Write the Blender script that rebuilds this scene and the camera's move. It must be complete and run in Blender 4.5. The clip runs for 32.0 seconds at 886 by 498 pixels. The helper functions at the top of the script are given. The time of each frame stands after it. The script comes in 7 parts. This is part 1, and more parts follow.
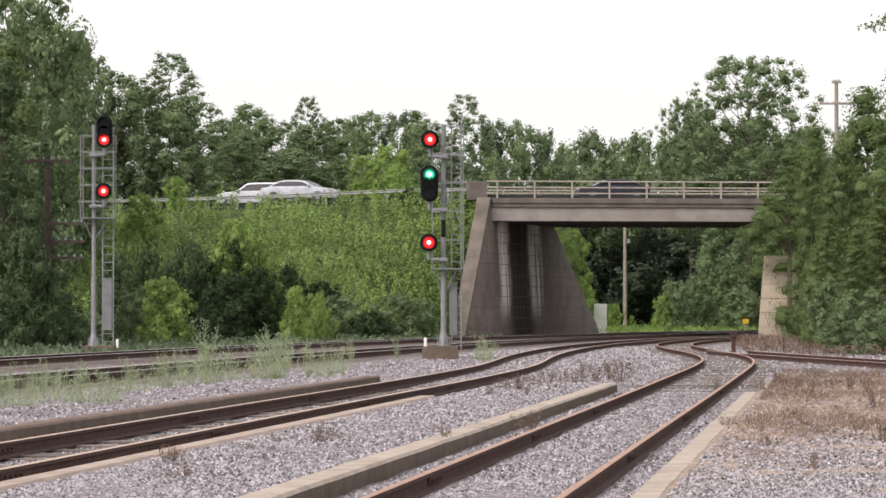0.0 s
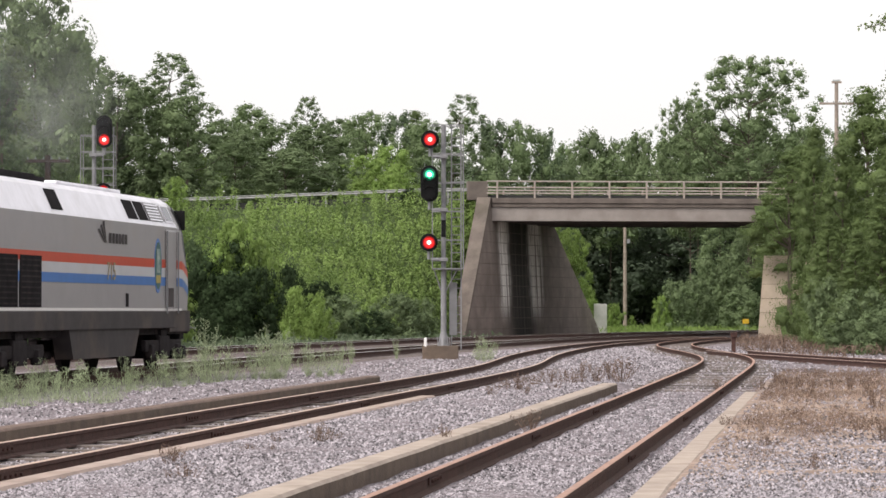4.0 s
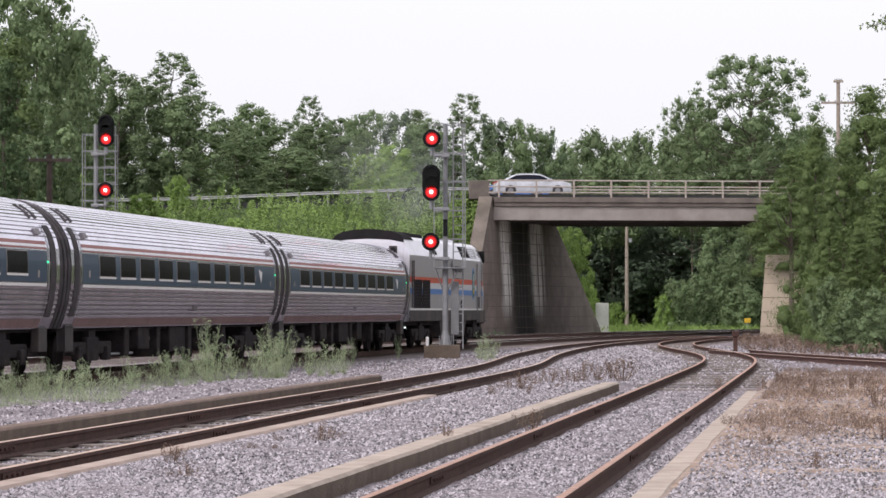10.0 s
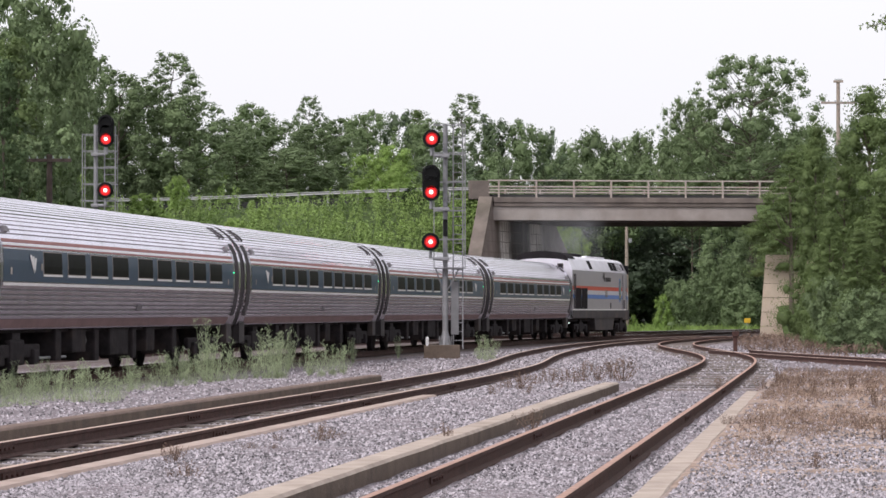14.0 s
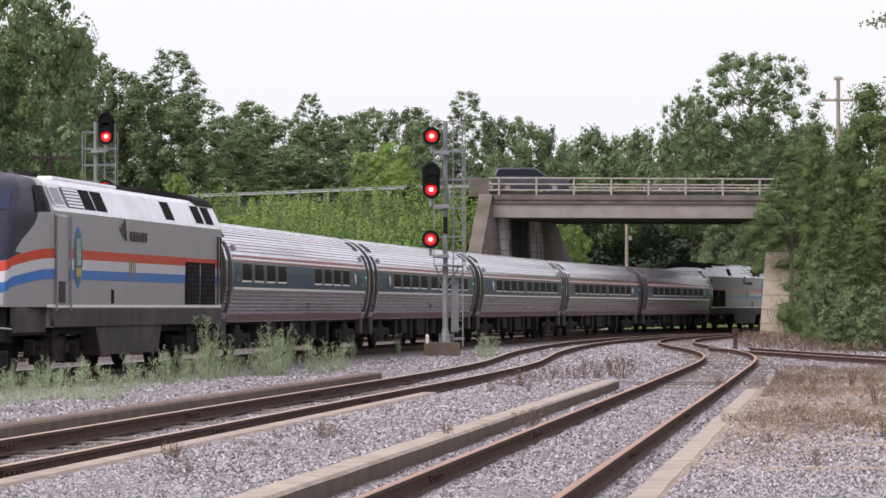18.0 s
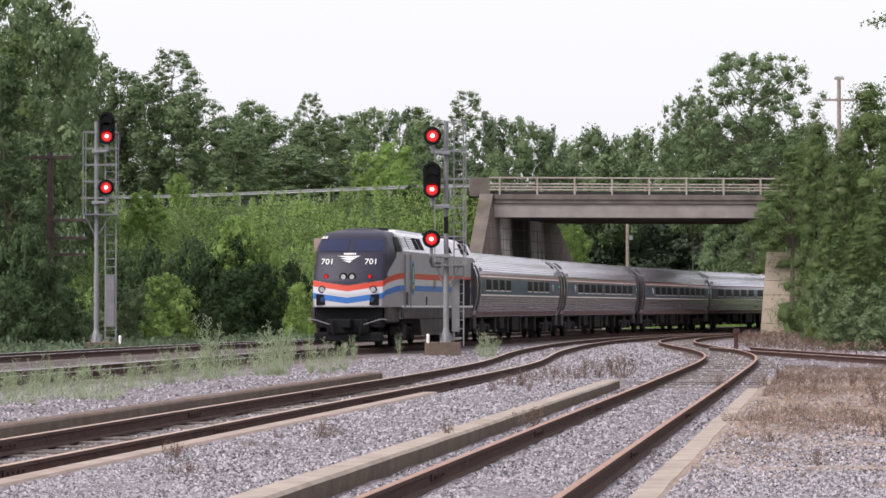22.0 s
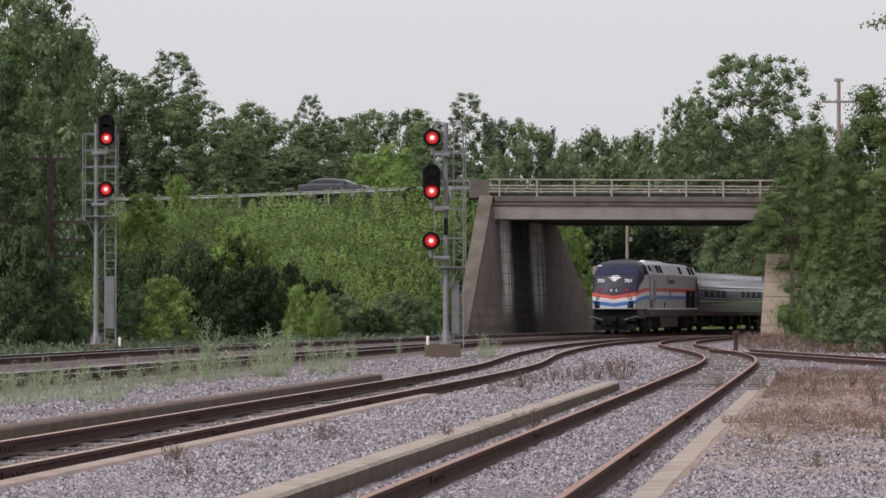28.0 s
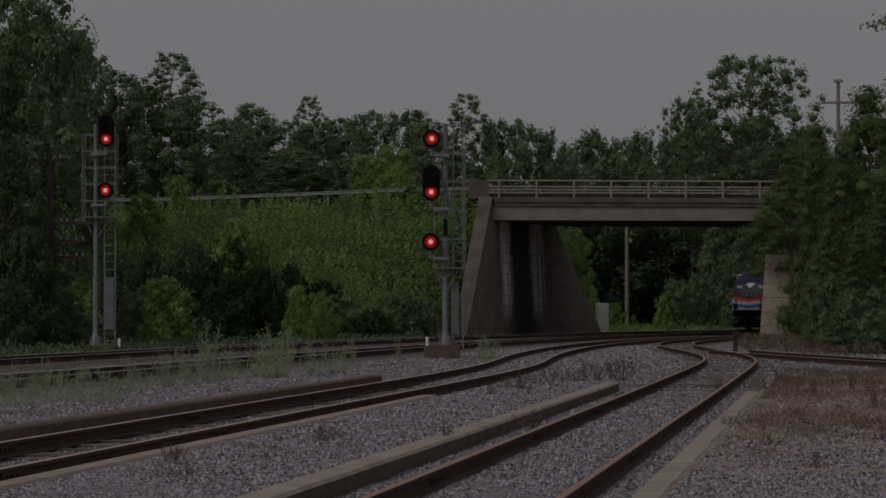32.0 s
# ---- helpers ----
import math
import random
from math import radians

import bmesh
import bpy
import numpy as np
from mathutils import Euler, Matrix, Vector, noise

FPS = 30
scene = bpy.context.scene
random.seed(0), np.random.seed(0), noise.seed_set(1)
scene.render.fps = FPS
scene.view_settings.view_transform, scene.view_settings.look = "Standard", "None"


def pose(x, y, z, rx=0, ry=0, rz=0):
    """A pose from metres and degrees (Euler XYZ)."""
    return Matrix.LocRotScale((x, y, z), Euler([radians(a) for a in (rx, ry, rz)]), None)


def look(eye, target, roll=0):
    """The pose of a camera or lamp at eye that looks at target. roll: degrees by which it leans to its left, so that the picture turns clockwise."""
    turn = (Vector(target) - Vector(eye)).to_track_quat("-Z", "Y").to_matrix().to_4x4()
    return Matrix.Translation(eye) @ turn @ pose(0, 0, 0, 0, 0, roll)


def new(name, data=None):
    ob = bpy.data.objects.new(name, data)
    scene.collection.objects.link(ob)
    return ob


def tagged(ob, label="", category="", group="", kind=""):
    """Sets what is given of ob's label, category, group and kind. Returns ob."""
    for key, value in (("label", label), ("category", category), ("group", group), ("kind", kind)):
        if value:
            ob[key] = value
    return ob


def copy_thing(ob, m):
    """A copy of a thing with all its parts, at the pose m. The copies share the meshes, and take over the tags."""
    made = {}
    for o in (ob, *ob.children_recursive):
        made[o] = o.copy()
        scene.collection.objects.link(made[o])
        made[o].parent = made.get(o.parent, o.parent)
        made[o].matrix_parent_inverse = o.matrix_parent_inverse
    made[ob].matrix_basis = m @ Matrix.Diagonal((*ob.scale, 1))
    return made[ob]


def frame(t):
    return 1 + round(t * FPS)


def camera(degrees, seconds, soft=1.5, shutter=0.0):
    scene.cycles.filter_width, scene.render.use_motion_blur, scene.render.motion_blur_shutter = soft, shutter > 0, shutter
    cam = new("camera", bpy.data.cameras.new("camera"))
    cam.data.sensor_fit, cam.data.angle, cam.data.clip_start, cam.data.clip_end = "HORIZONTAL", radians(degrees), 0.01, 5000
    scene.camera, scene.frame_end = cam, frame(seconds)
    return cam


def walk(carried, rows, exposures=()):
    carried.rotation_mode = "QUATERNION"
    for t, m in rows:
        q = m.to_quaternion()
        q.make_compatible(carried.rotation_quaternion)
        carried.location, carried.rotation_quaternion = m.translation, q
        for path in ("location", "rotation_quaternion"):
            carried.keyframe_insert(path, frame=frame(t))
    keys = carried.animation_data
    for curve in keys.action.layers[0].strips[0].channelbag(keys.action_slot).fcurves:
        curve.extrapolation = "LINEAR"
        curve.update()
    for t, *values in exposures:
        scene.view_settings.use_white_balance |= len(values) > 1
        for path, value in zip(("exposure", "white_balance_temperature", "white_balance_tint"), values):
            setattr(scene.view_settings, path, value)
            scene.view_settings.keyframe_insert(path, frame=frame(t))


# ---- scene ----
# the camera stands on a tripod at a long lens; it is nudged a little now and then
EYE_H = 1.45
FOCAL = 5800.0
cam = camera(2 * math.degrees(math.atan(784 / FOCAL)), 32.0, soft=1.55)
NUDGES = [(0.0, 0, 0), (3.5, 0, 0), (5.5, .5, 0), (7.5, .3, 0), (8.0, 1.2, -1.3), (8.5, .4, 0), (8.7, 1.0, -1.5), (9.0, 4.4, -4.4),
          (9.2, 5.0, -4.0), (9.5, 6.0, -3.2), (10.0, 3.2, -1.5), (10.3, 3.4, -1.0), (10.5, 4.6, 4.6), (10.7, 3.4, 0.5), (11.0, 3.1, -6.0), (11.2, 3.1, -3.0), (11.5, 3.1, -1.5), (12.5, 3.1, -.6),
          (14.5, 3.0, -1.5), (16.5, 2.2, -.8), (17.0, 3.0, -3.1), (17.6, 3.0, -3.4), (18.0, 3.1, -5.8), (19.0, 3.2, -6.1), (19.6, 3.4, -7.6), (20.0, 3.3, -7.7), (20.5, 3.4, -6.2),
          (22.0, 4.5, -6.3), (22.5, 4.5, -7.4), (23.0, 4.5, -6.2), (24.0, 4.5, -4.9), (25.0, 3.3, -3.1), (27.5, 4.2, -3.1), (29.0, 3.4, -3.0), (30.5, 3.2, -3.0), (31.0, 4.0, -1.6), (31.5, 3.3, -.5), (32.0, 3.2, -1.4)]


def aim(dx, dy):
    """The pose for a small nudge of the picture to the right and down."""
    yaw = math.atan(-dx / FOCAL)
    tilt = math.atan((551 + dy - 441) / FOCAL)
    d = Vector((math.sin(yaw) * math.cos(tilt), math.cos(yaw) * math.cos(tilt), math.sin(tilt)))
    eye = Vector((0, 0, EYE_H))
    return look(eye, eye + 100 * d)


# seconds, stops, white balance: the picture cools a little as the train comes, and fades out at the end
FADE = [(0, .02, 6560, 11), (3.5, .02, 6560, 11), (6.0, -.01, 6330, 13), (9.0, -.06, 6220, 14), (25.6, -.06, 6220, 14), (26.5, -.16, 6250, 14), (27.5, -.38, 6280, 13), (28.0, -.53, 6260, 13), (28.5, -.71, 6260, 13), (29.0, -.92, 6260, 13),
        (29.5, -1.13, 6260, 13), (30.0, -1.37, 6260, 13), (30.5, -1.65, 6260, 13), (31.0, -1.95, 6260, 13), (31.5, -2.27, 6260, 13), (32.0, -2.6, 6260, 13)]
walk(cam, [(t, aim(dx, dy)) for t, dx, dy in NUDGES], FADE)

# hazy bright evening sky with a veiled sun
world = bpy.data.worlds.new("sky")
scene.world = world
world.use_nodes = True
wn, wl = world.node_tree.nodes, world.node_tree.links
SUN_EL, SUN_AZ = radians(46), radians(-135)
sky = wn.new("ShaderNodeTexSky")
sky.sky_type, sky.sun_disc = 'NISHITA', False
sky.sun_elevation, sky.sun_rotation = SUN_EL, SUN_AZ
sky.air_density, sky.dust_density, sky.ozone_density = 1.0, 6.0, 1.0
pale = wn.new("ShaderNodeHueSaturation")
pale.inputs["Saturation"].default_value = 0.25
veil = wn.new("ShaderNodeMixRGB")
veil.inputs[0].default_value = 0.72
veil.inputs[2].default_value = (8.45, 8.34, 8.24, 1)
bg = wn["Background"]
bg.inputs[1].default_value = 0.156
wl.new(sky.outputs[0], pale.inputs["Color"])
wl.new(pale.outputs[0], veil.inputs[1])
wl.new(veil.outputs[0], bg.inputs[0])
sun = new("sun", bpy.data.lights.new("sun", "SUN"))
sun.data.energy, sun.data.angle, sun.data.color = 2.45, radians(26), (1.0, 0.93, 0.84)
sun.matrix_world = look((0, 0, 60), Vector((0, 0, 60)) - Vector((math.sin(SUN_AZ) * math.cos(SUN_EL), math.cos(SUN_AZ) * math.cos(SUN_EL), math.sin(SUN_EL))))


# ---------------------------------------------------------------- materials
def material(name, col, rough=0.8, metal=0.0, var=0.25, scale=3.0, bump=0.0, bscale=40.0, col2=None, spec=0.4, island=0.0, obrand=0.0, trans=0.0, stain=None, stain_scale=0.6, stain_amount=0.5):
    m = bpy.data.materials.new(name)
    m.use_nodes = True
    n, l = m.node_tree.nodes, m.node_tree.links
    b = n["Principled BSDF"]
    b.inputs["Roughness"].default_value, b.inputs["Metallic"].default_value = rough, metal
    b.inputs["Specular IOR Level"].default_value = spec
    co = n.new("ShaderNodeTexCoord")
    t1 = n.new("ShaderNodeTexNoise")
    t1.inputs["Scale"].default_value, t1.inputs["Detail"].default_value, t1.inputs["Roughness"].default_value = scale, 7, 0.65
    l.new(co.outputs["Object"], t1.inputs["Vector"])
    ramp = n.new("ShaderNodeValToRGB")
    c2 = col2 or tuple(min(1, c * (1 + var)) for c in col)
    c1 = col if col2 else tuple(c * (1 - var) for c in col)
    ramp.color_ramp.elements[0].color, ramp.color_ramp.elements[1].color = (*c1, 1), (*c2, 1)
    ramp.color_ramp.elements[0].position, ramp.color_ramp.elements[1].position = 0.32, 0.68
    l.new(t1.outputs["Fac"], ramp.inputs["Fac"])
    out = ramp.outputs["Color"]
    if stain:
        t3 = n.new("ShaderNodeTexNoise")
        t3.inputs["Scale"].default_value, t3.inputs["Detail"].default_value = stain_scale, 5
        l.new(co.outputs["Object"], t3.inputs["Vector"])
        r3 = n.new("ShaderNodeMapRange")
        r3.inputs["From Min"].default_value, r3.inputs["From Max"].default_value, r3.inputs["To Max"].default_value = 0.5, 0.68, stain_amount
        l.new(t3.outputs["Fac"], r3.inputs["Value"])
        mx = n.new("ShaderNodeMixRGB")
        mx.inputs[2].default_value = (*stain, 1)
        l.new(r3.outputs[0], mx.inputs[0])
        l.new(out, mx.inputs[1])
        out = mx.outputs[0]
    for amount, node, socket in ((island, "ShaderNodeNewGeometry", "Random Per Island"), (obrand, "ShaderNodeObjectInfo", "Random")):
        if amount:
            g = n.new(node)
            mr = n.new("ShaderNodeMapRange")
            mr.inputs["To Min"].default_value, mr.inputs["To Max"].default_value = 1 - amount, 1 + amount
            l.new(g.outputs[socket], mr.inputs["Value"])
            mul = n.new("ShaderNodeMixRGB")
            mul.blend_type = 'MULTIPLY'
            mul.inputs[0].default_value = 1
            l.new(out, mul.inputs[1])
            l.new(mr.outputs[0], mul.inputs[2])
            out = mul.outputs[0]
    l.new(out, b.inputs["Base Color"])
    if bump:
        t2 = n.new("ShaderNodeTexNoise")
        t2.inputs["Scale"].default_value, t2.inputs["Detail"].default_value = bscale, 6
        l.new(co.outputs["Object"], t2.inputs["Vector"])
        bp = n.new("ShaderNodeBump")
        bp.inputs["Strength"].default_value, bp.inputs["Distance"].default_value = bump, 0.05
        l.new(t2.outputs["Fac"], bp.inputs["Height"])
        l.new(bp.outputs[0], b.inputs["Normal"])
    if trans:
        tr = n.new("ShaderNodeBsdfTranslucent")
        l.new(out, tr.inputs["Color"])
        mix = n.new("ShaderNodeMixShader")
        mix.inputs[0].default_value = trans
        l.new(b.outputs[0], mix.inputs[1])
        l.new(tr.outputs[0], mix.inputs[2])
        l.new(mix.outputs[0], n["Material Output"].inputs["Surface"])
    return m


def glow(name, col, strength):
    m = bpy.data.materials.new(name)
    m.use_nodes = True
    b = m.node_tree.nodes["Principled BSDF"]
    b.inputs["Base Color"].default_value = (*col, 1)
    b.inputs["Emission Color"].default_value = (*col, 1)
    b.inputs["Emission Strength"].default_value = strength
    b.inputs["Roughness"].default_value = 0.2
    return m


def gravel_material(name, tones, scale, soil=None, soil_scale=.25, soil_from=.45, soil_to=.6):
    """Crushed stone: cells of differing tone with deep joints."""
    m = bpy.data.materials.new(name)
    m.use_nodes = True
    n, l = m.node_tree.nodes, m.node_tree.links
    b = n["Principled BSDF"]
    b.inputs["Roughness"].default_value = 0.9
    b.inputs["Specular IOR Level"].default_value = 0.25
    co = n.new("ShaderNodeTexCoord")
    v = n.new("ShaderNodeTexVoronoi")
    v.inputs["Scale"].default_value = scale
    l.new(co.outputs["Object"], v.inputs["Vector"])
    sep = n.new("ShaderNodeSeparateColor")
    l.new(v.outputs["Color"], sep.inputs[0])
    ramp = n.new("ShaderNodeValToRGB")
    els = ramp.color_ramp.elements
    els[0].color, els[1].color = (*tones[0], 1), (*tones[-1], 1)
    for i, c in enumerate(tones[1:-1]):
        e = els.new((i + 1) / (len(tones) - 1))
        e.color = (*c, 1)
    l.new(sep.outputs[0], ramp.inputs[0])
    dirt = n.new("ShaderNodeTexNoise")
    dirt.inputs["Scale"].default_value, dirt.inputs["Detail"].default_value = 0.35, 8
    l.new(co.outputs["Object"], dirt.inputs["Vector"])
    mr = n.new("ShaderNodeMapRange")
    mr.inputs["From Min"].default_value, mr.inputs["From Max"].default_value, mr.inputs["To Min"].default_value, mr.inputs["To Max"].default_value = 0.3, 0.7, 0.72, 1.15
    l.new(dirt.outputs["Fac"], mr.inputs["Value"])
    mul = n.new("ShaderNodeMixRGB")
    mul.blend_type = 'MULTIPLY'
    mul.inputs[0].default_value = 1
    l.new(ramp.outputs[0], mul.inputs[1])
    l.new(mr.outputs[0], mul.inputs[2])
    out = mul.outputs[0]
    if soil:
        t2 = n.new("ShaderNodeTexNoise")
        t2.inputs["Scale"].default_value, t2.inputs["Detail"].default_value, t2.inputs["Roughness"].default_value = soil_scale, 9, .7
        l.new(co.outputs["Object"], t2.inputs["Vector"])
        mk = n.new("ShaderNodeMapRange")
        mk.inputs["From Min"].default_value, mk.inputs["From Max"].default_value, mk.inputs["To Max"].default_value = soil_from, soil_to, .9
        l.new(t2.outputs["Fac"], mk.inputs["Value"])
        t3 = n.new("ShaderNodeTexNoise")
        t3.inputs["Scale"].default_value, t3.inputs["Detail"].default_value = 2.2, 8
        l.new(co.outputs["Object"], t3.inputs["Vector"])
        tone = n.new("ShaderNodeValToRGB")
        tone.color_ramp.elements[0].color, tone.color_ramp.elements[1].color = (*soil[0], 1), (*soil[1], 1)
        tone.color_ramp.elements[0].position, tone.color_ramp.elements[1].position = .35, .65
        l.new(t3.outputs["Fac"], tone.inputs[0])
        mix = n.new("ShaderNodeMixRGB")
        l.new(mk.outputs[0], mix.inputs[0])
        l.new(out, mix.inputs[1])
        l.new(tone.outputs[0], mix.inputs[2])
        out = mix.outputs[0]
    l.new(out, b.inputs["Base Color"])
    bp = n.new("ShaderNodeBump")
    bp.invert = True
    bp.inputs["Strength"].default_value, bp.inputs["Distance"].default_value = 0.9, 0.03
    l.new(v.outputs["Distance"], bp.inputs["Height"])
    l.new(bp.outputs[0], b.inputs["Normal"])
    return m


M = {}
M["ballast"] = gravel_material("ballast", [(.065, .055, .06), (.225, .192, .206), (.15, .125, .135), (.33, .285, .31), (.175, .147, .16)], 12)
M["yard_gravel"] = gravel_material("yard_gravel", [(0.069, 0.059, 0.066), (0.25, 0.215, 0.235), (0.149, 0.126, 0.138), (0.386, 0.337, 0.368), (0.186, 0.158, 0.173)], 22)
M["yard_dry"] = gravel_material("yard_dry", [(0.092, 0.074, 0.072), (0.258, 0.217, 0.216), (0.166, 0.136, 0.136), (0.359, 0.308, 0.308), (0.202, 0.167, 0.166)], 22, ((.25, .178, .138), (.42, .318, .262)), .2, .36, .5)
M["track_bed"] = gravel_material("track_bed", [(.05, .04, .04), (.17, .138, .138), (.10, .08, .08), (.25, .205, .21), (.13, .105, .105)], 12, ((.085, .065, .055), (.15, .118, .102)), .5, .42, .6)
M["stone"] = material("stone", (.265, .242, .264), 0.9, var=.35, scale=9, island=.8)
M["rail_side"] = material("rail_rust", (.066, .032, .027), 0.85, var=.35, scale=6, bump=.3)
M["rail_side_rust"] = material("rail_bright_rust", (.060, .027, .020), 0.85, var=.35, scale=6, bump=.3, stain=(.045, .022, .018), stain_scale=2)
M["rail_head_rust"] = material("rail_head_rusty", (0.36, 0.2, 0.145), 0.55, metal=.2, var=.25, scale=4)
M["rail_head"] = material("rail_head_worn", (.50, .35, .28), 0.5, metal=.25, var=.25, scale=4)
M["rail_polished"] = material("rail_head_polished", (.78, .75, .73), 0.22, metal=.9, var=.1, scale=4)
M["sleeper"] = material("sleeper_wood", (.16, .135, .125), 0.9, var=.35, scale=7, bump=.5, obrand=.3, island=.2)
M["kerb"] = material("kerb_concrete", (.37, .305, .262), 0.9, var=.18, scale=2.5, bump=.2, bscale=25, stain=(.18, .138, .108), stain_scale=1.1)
# darker concrete; on kerb sides the colour holds their shade
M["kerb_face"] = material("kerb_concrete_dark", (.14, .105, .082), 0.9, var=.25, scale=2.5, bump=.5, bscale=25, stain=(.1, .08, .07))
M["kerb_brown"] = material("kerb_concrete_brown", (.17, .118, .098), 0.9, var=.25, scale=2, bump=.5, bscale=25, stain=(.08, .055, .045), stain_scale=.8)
M["kerb_tan"] = material("kerb_concrete_tan", (0.345, 0.268, 0.235), 0.9, var=.2, scale=2, bump=.12, bscale=25, stain=(.27, .20, .165), stain_scale=.9)
M["concrete"] = material("bridge_concrete", (.215, .178, .16), 0.9, var=.2, scale=.9, bump=.3, bscale=14, stain=(.13, .105, .092), stain_scale=.5)
M["pier"] = material("pale_concrete", (.50, .415, .33), 0.9, var=.12, scale=.9, bump=.3, stain=(.33, .25, .18), stain_scale=.7)
M["joint"] = material("joint", (.13, .11, .09), 0.95)
M["deck_edge"] = material("deck_edge_concrete", (.165, .138, .125), 0.9, var=.25, scale=.8, bump=.3, stain=(.09, .075, .068), stain_scale=.7)
# soot and the shade under the deck put into one dark colour
M["soffit"] = material("sooty_shaded_concrete", (.085, .072, .066), 0.9, var=.3, scale=.8, bump=.2)
M["car_glass"] = material("car_glass", (.012, .013, .022), 0.1, var=.1, spec=.12)
M["girder"] = material("girder_concrete", (.30, .268, .252), 0.85, var=.15, scale=.7, bump=.2, stain=(.20, .165, .15), stain_scale=.5)
M["rail_paint"] = material("railing_steel", (.42, .37, .34), 0.6, metal=.2, var=.2, scale=3, stain=(.28, .17, .11), stain_scale=1.5)
M["beam_steel"] = material("guard_rail_steel", (.36, .36, .37), 0.5, metal=.3, var=.2, scale=3)
M["galv"] = material("galvanised_steel", (.25, .25, .265), 0.55, metal=.35, var=.15, scale=5)
M["black"] = material("black_paint", (.012, .012, .013), 0.6, spec=.1, var=.2, scale=5)
M["asphalt"] = material("asphalt", (.06, .06, .062), 0.9, var=.2, scale=2, bump=.3)
M["bank_green"] = material("bank_undergrowth", (.055, .085, .025), 0.95, var=.6, scale=2.5, bump=.8, bscale=8)
M["grass_ground"] = material("grass_ground", (.07, .12, .03), 0.95, var=.4, scale=1.2, bump=.6, col2=(.15, .2, .06))
M["grey_pole"] = material("weathered_pole", (.30, .25, .215), 0.9, var=.2, scale=4, bump=.4)
M["wood_pole"] = material("pole_wood", (.062, .046, .04), 0.9, var=.3, scale=4, bump=.4)
# leaf tones carry some extra blue, distance haze put into the colour
M["leaf_mid"] = material("leaf_mid", (0.158, 0.215, 0.103), 0.7, var=.28, scale=.45, island=.08, obrand=.16, trans=.25)
M["leaf_dark"] = material("leaf_dark", (0.122, 0.168, 0.094), 0.7, var=.28, scale=.45, island=.08, obrand=.14, trans=.22)
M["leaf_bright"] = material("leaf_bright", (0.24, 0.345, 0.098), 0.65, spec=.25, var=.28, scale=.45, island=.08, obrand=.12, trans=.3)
# bushes that stand in shadow: the shade is put into this leaf colour
M["leaf_bush_shaded"] = material("leaf_bush_shaded", (0.036, 0.058, 0.026), 0.75, spec=.12, var=.35, scale=.8, island=.12, obrand=.2, trans=.2)
M["leaf_blue"] = material("leaf_bluegreen", (0.13, 0.182, 0.064), 0.65, var=.3, scale=.7, island=.06, obrand=.12, trans=.38)
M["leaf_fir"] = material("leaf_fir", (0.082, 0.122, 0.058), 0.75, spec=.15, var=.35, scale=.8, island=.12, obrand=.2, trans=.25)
# darker than the bridge concrete, for the sloping coping
M["wing_concrete"] = material("wing_concrete", (.150, .124, .110), 0.9, var=.3, scale=.8, bump=.4, stain=(.09, .08, .06), stain_scale=.6)
# canopy shade put into the leaf colour of the inner wood
M["leaf_deep_shade"] = material("leaf_deep_shade", (0.088, 0.122, 0.076), 0.8, var=.3, scale=.35, island=.1, obrand=.15, trans=.2)
# the blue in this base colour holds the sky mirrored in the panes
M["loco_glass"] = material("windshield_glass", (.018, .022, .06), 0.08, var=.1, spec=.3)
M["vine"] = material("vine_leaf", (0.245, 0.345, 0.104), 0.6, var=.5, scale=2.1, island=.08, trans=.3, stain=(.11, .175, .048), stain_scale=.22, stain_amount=.7)
M["weed"] = material("weed_leaf", (.42, .49, .31), 0.7, var=.25, scale=1.5, island=.3, trans=.45)
M["dry_weed"] = material("dry_weed", (.185, .128, .100), 0.85, var=.3, scale=2, island=.35, trans=.2)
M["straw"] = material("straw_grass", (.36, .265, .205), 0.85, var=.25, scale=1, island=.3, trans=.25)
M["bark"] = material("bark", (.10, .08, .065), 0.9, var=.3, scale=5, bump=.6)
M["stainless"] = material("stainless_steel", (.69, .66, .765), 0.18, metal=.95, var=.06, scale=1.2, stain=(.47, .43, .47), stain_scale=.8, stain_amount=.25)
# darker steel for the coach sides below the windows
M["stainless_low"] = material("lower_stainless", (.40, .37, .42), 0.24, metal=.9, var=.12, scale=1.5, stain=(.23, .19, .195), stain_scale=.9, stain_amount=.4)
# on the coach flutes this dark tone paints in the grooves' shade
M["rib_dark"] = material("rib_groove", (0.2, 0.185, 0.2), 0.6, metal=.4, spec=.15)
M["tint"] = material("dark_window", (.014, .0145, .015), 0.3, var=.5, scale=1.5, spec=.012)
M["band_blue"] = material("band_blue", (.032, .062, .115), 0.35, var=.12, scale=1)
M["white_paint"] = material("white_paint", (.82, .80, .80), 0.4, var=.06)
M["loco_white"] = material("stripe_white", (.54, .54, .58), 0.4, var=.08, scale=1, stain=(.45, .42, .41), stain_scale=1)
M["number_gold"] = material("number_gold", (.33, .27, .17), 0.5, var=.1)
M["red_line"] = material("faded_red", (0.33, 0.125, 0.115), 0.5, var=.12)
M["under"] = material("undergear", (.026, .022, .024), 0.85, spec=.12, var=.5, scale=3, stain=(.06, .045, .04), stain_scale=2)
M["rubber"] = material("bellows_rubber", (0.07, 0.063, 0.068), 0.8, spec=.12, var=.3, scale=3)
M["loco_silver"] = material("loco_grey", (0.36, 0.345, 0.365), 0.42, metal=.15, var=.07, scale=.8, stain=(.30, .26, .24), stain_scale=.8, stain_amount=.35)
M["loco_bright"] = material("loco_light_grey", (.75, .73, .80), 0.28, metal=.45, var=.10, scale=1.6, stain=(.45, .43, .45), stain_scale=1.1, stain_amount=.35)
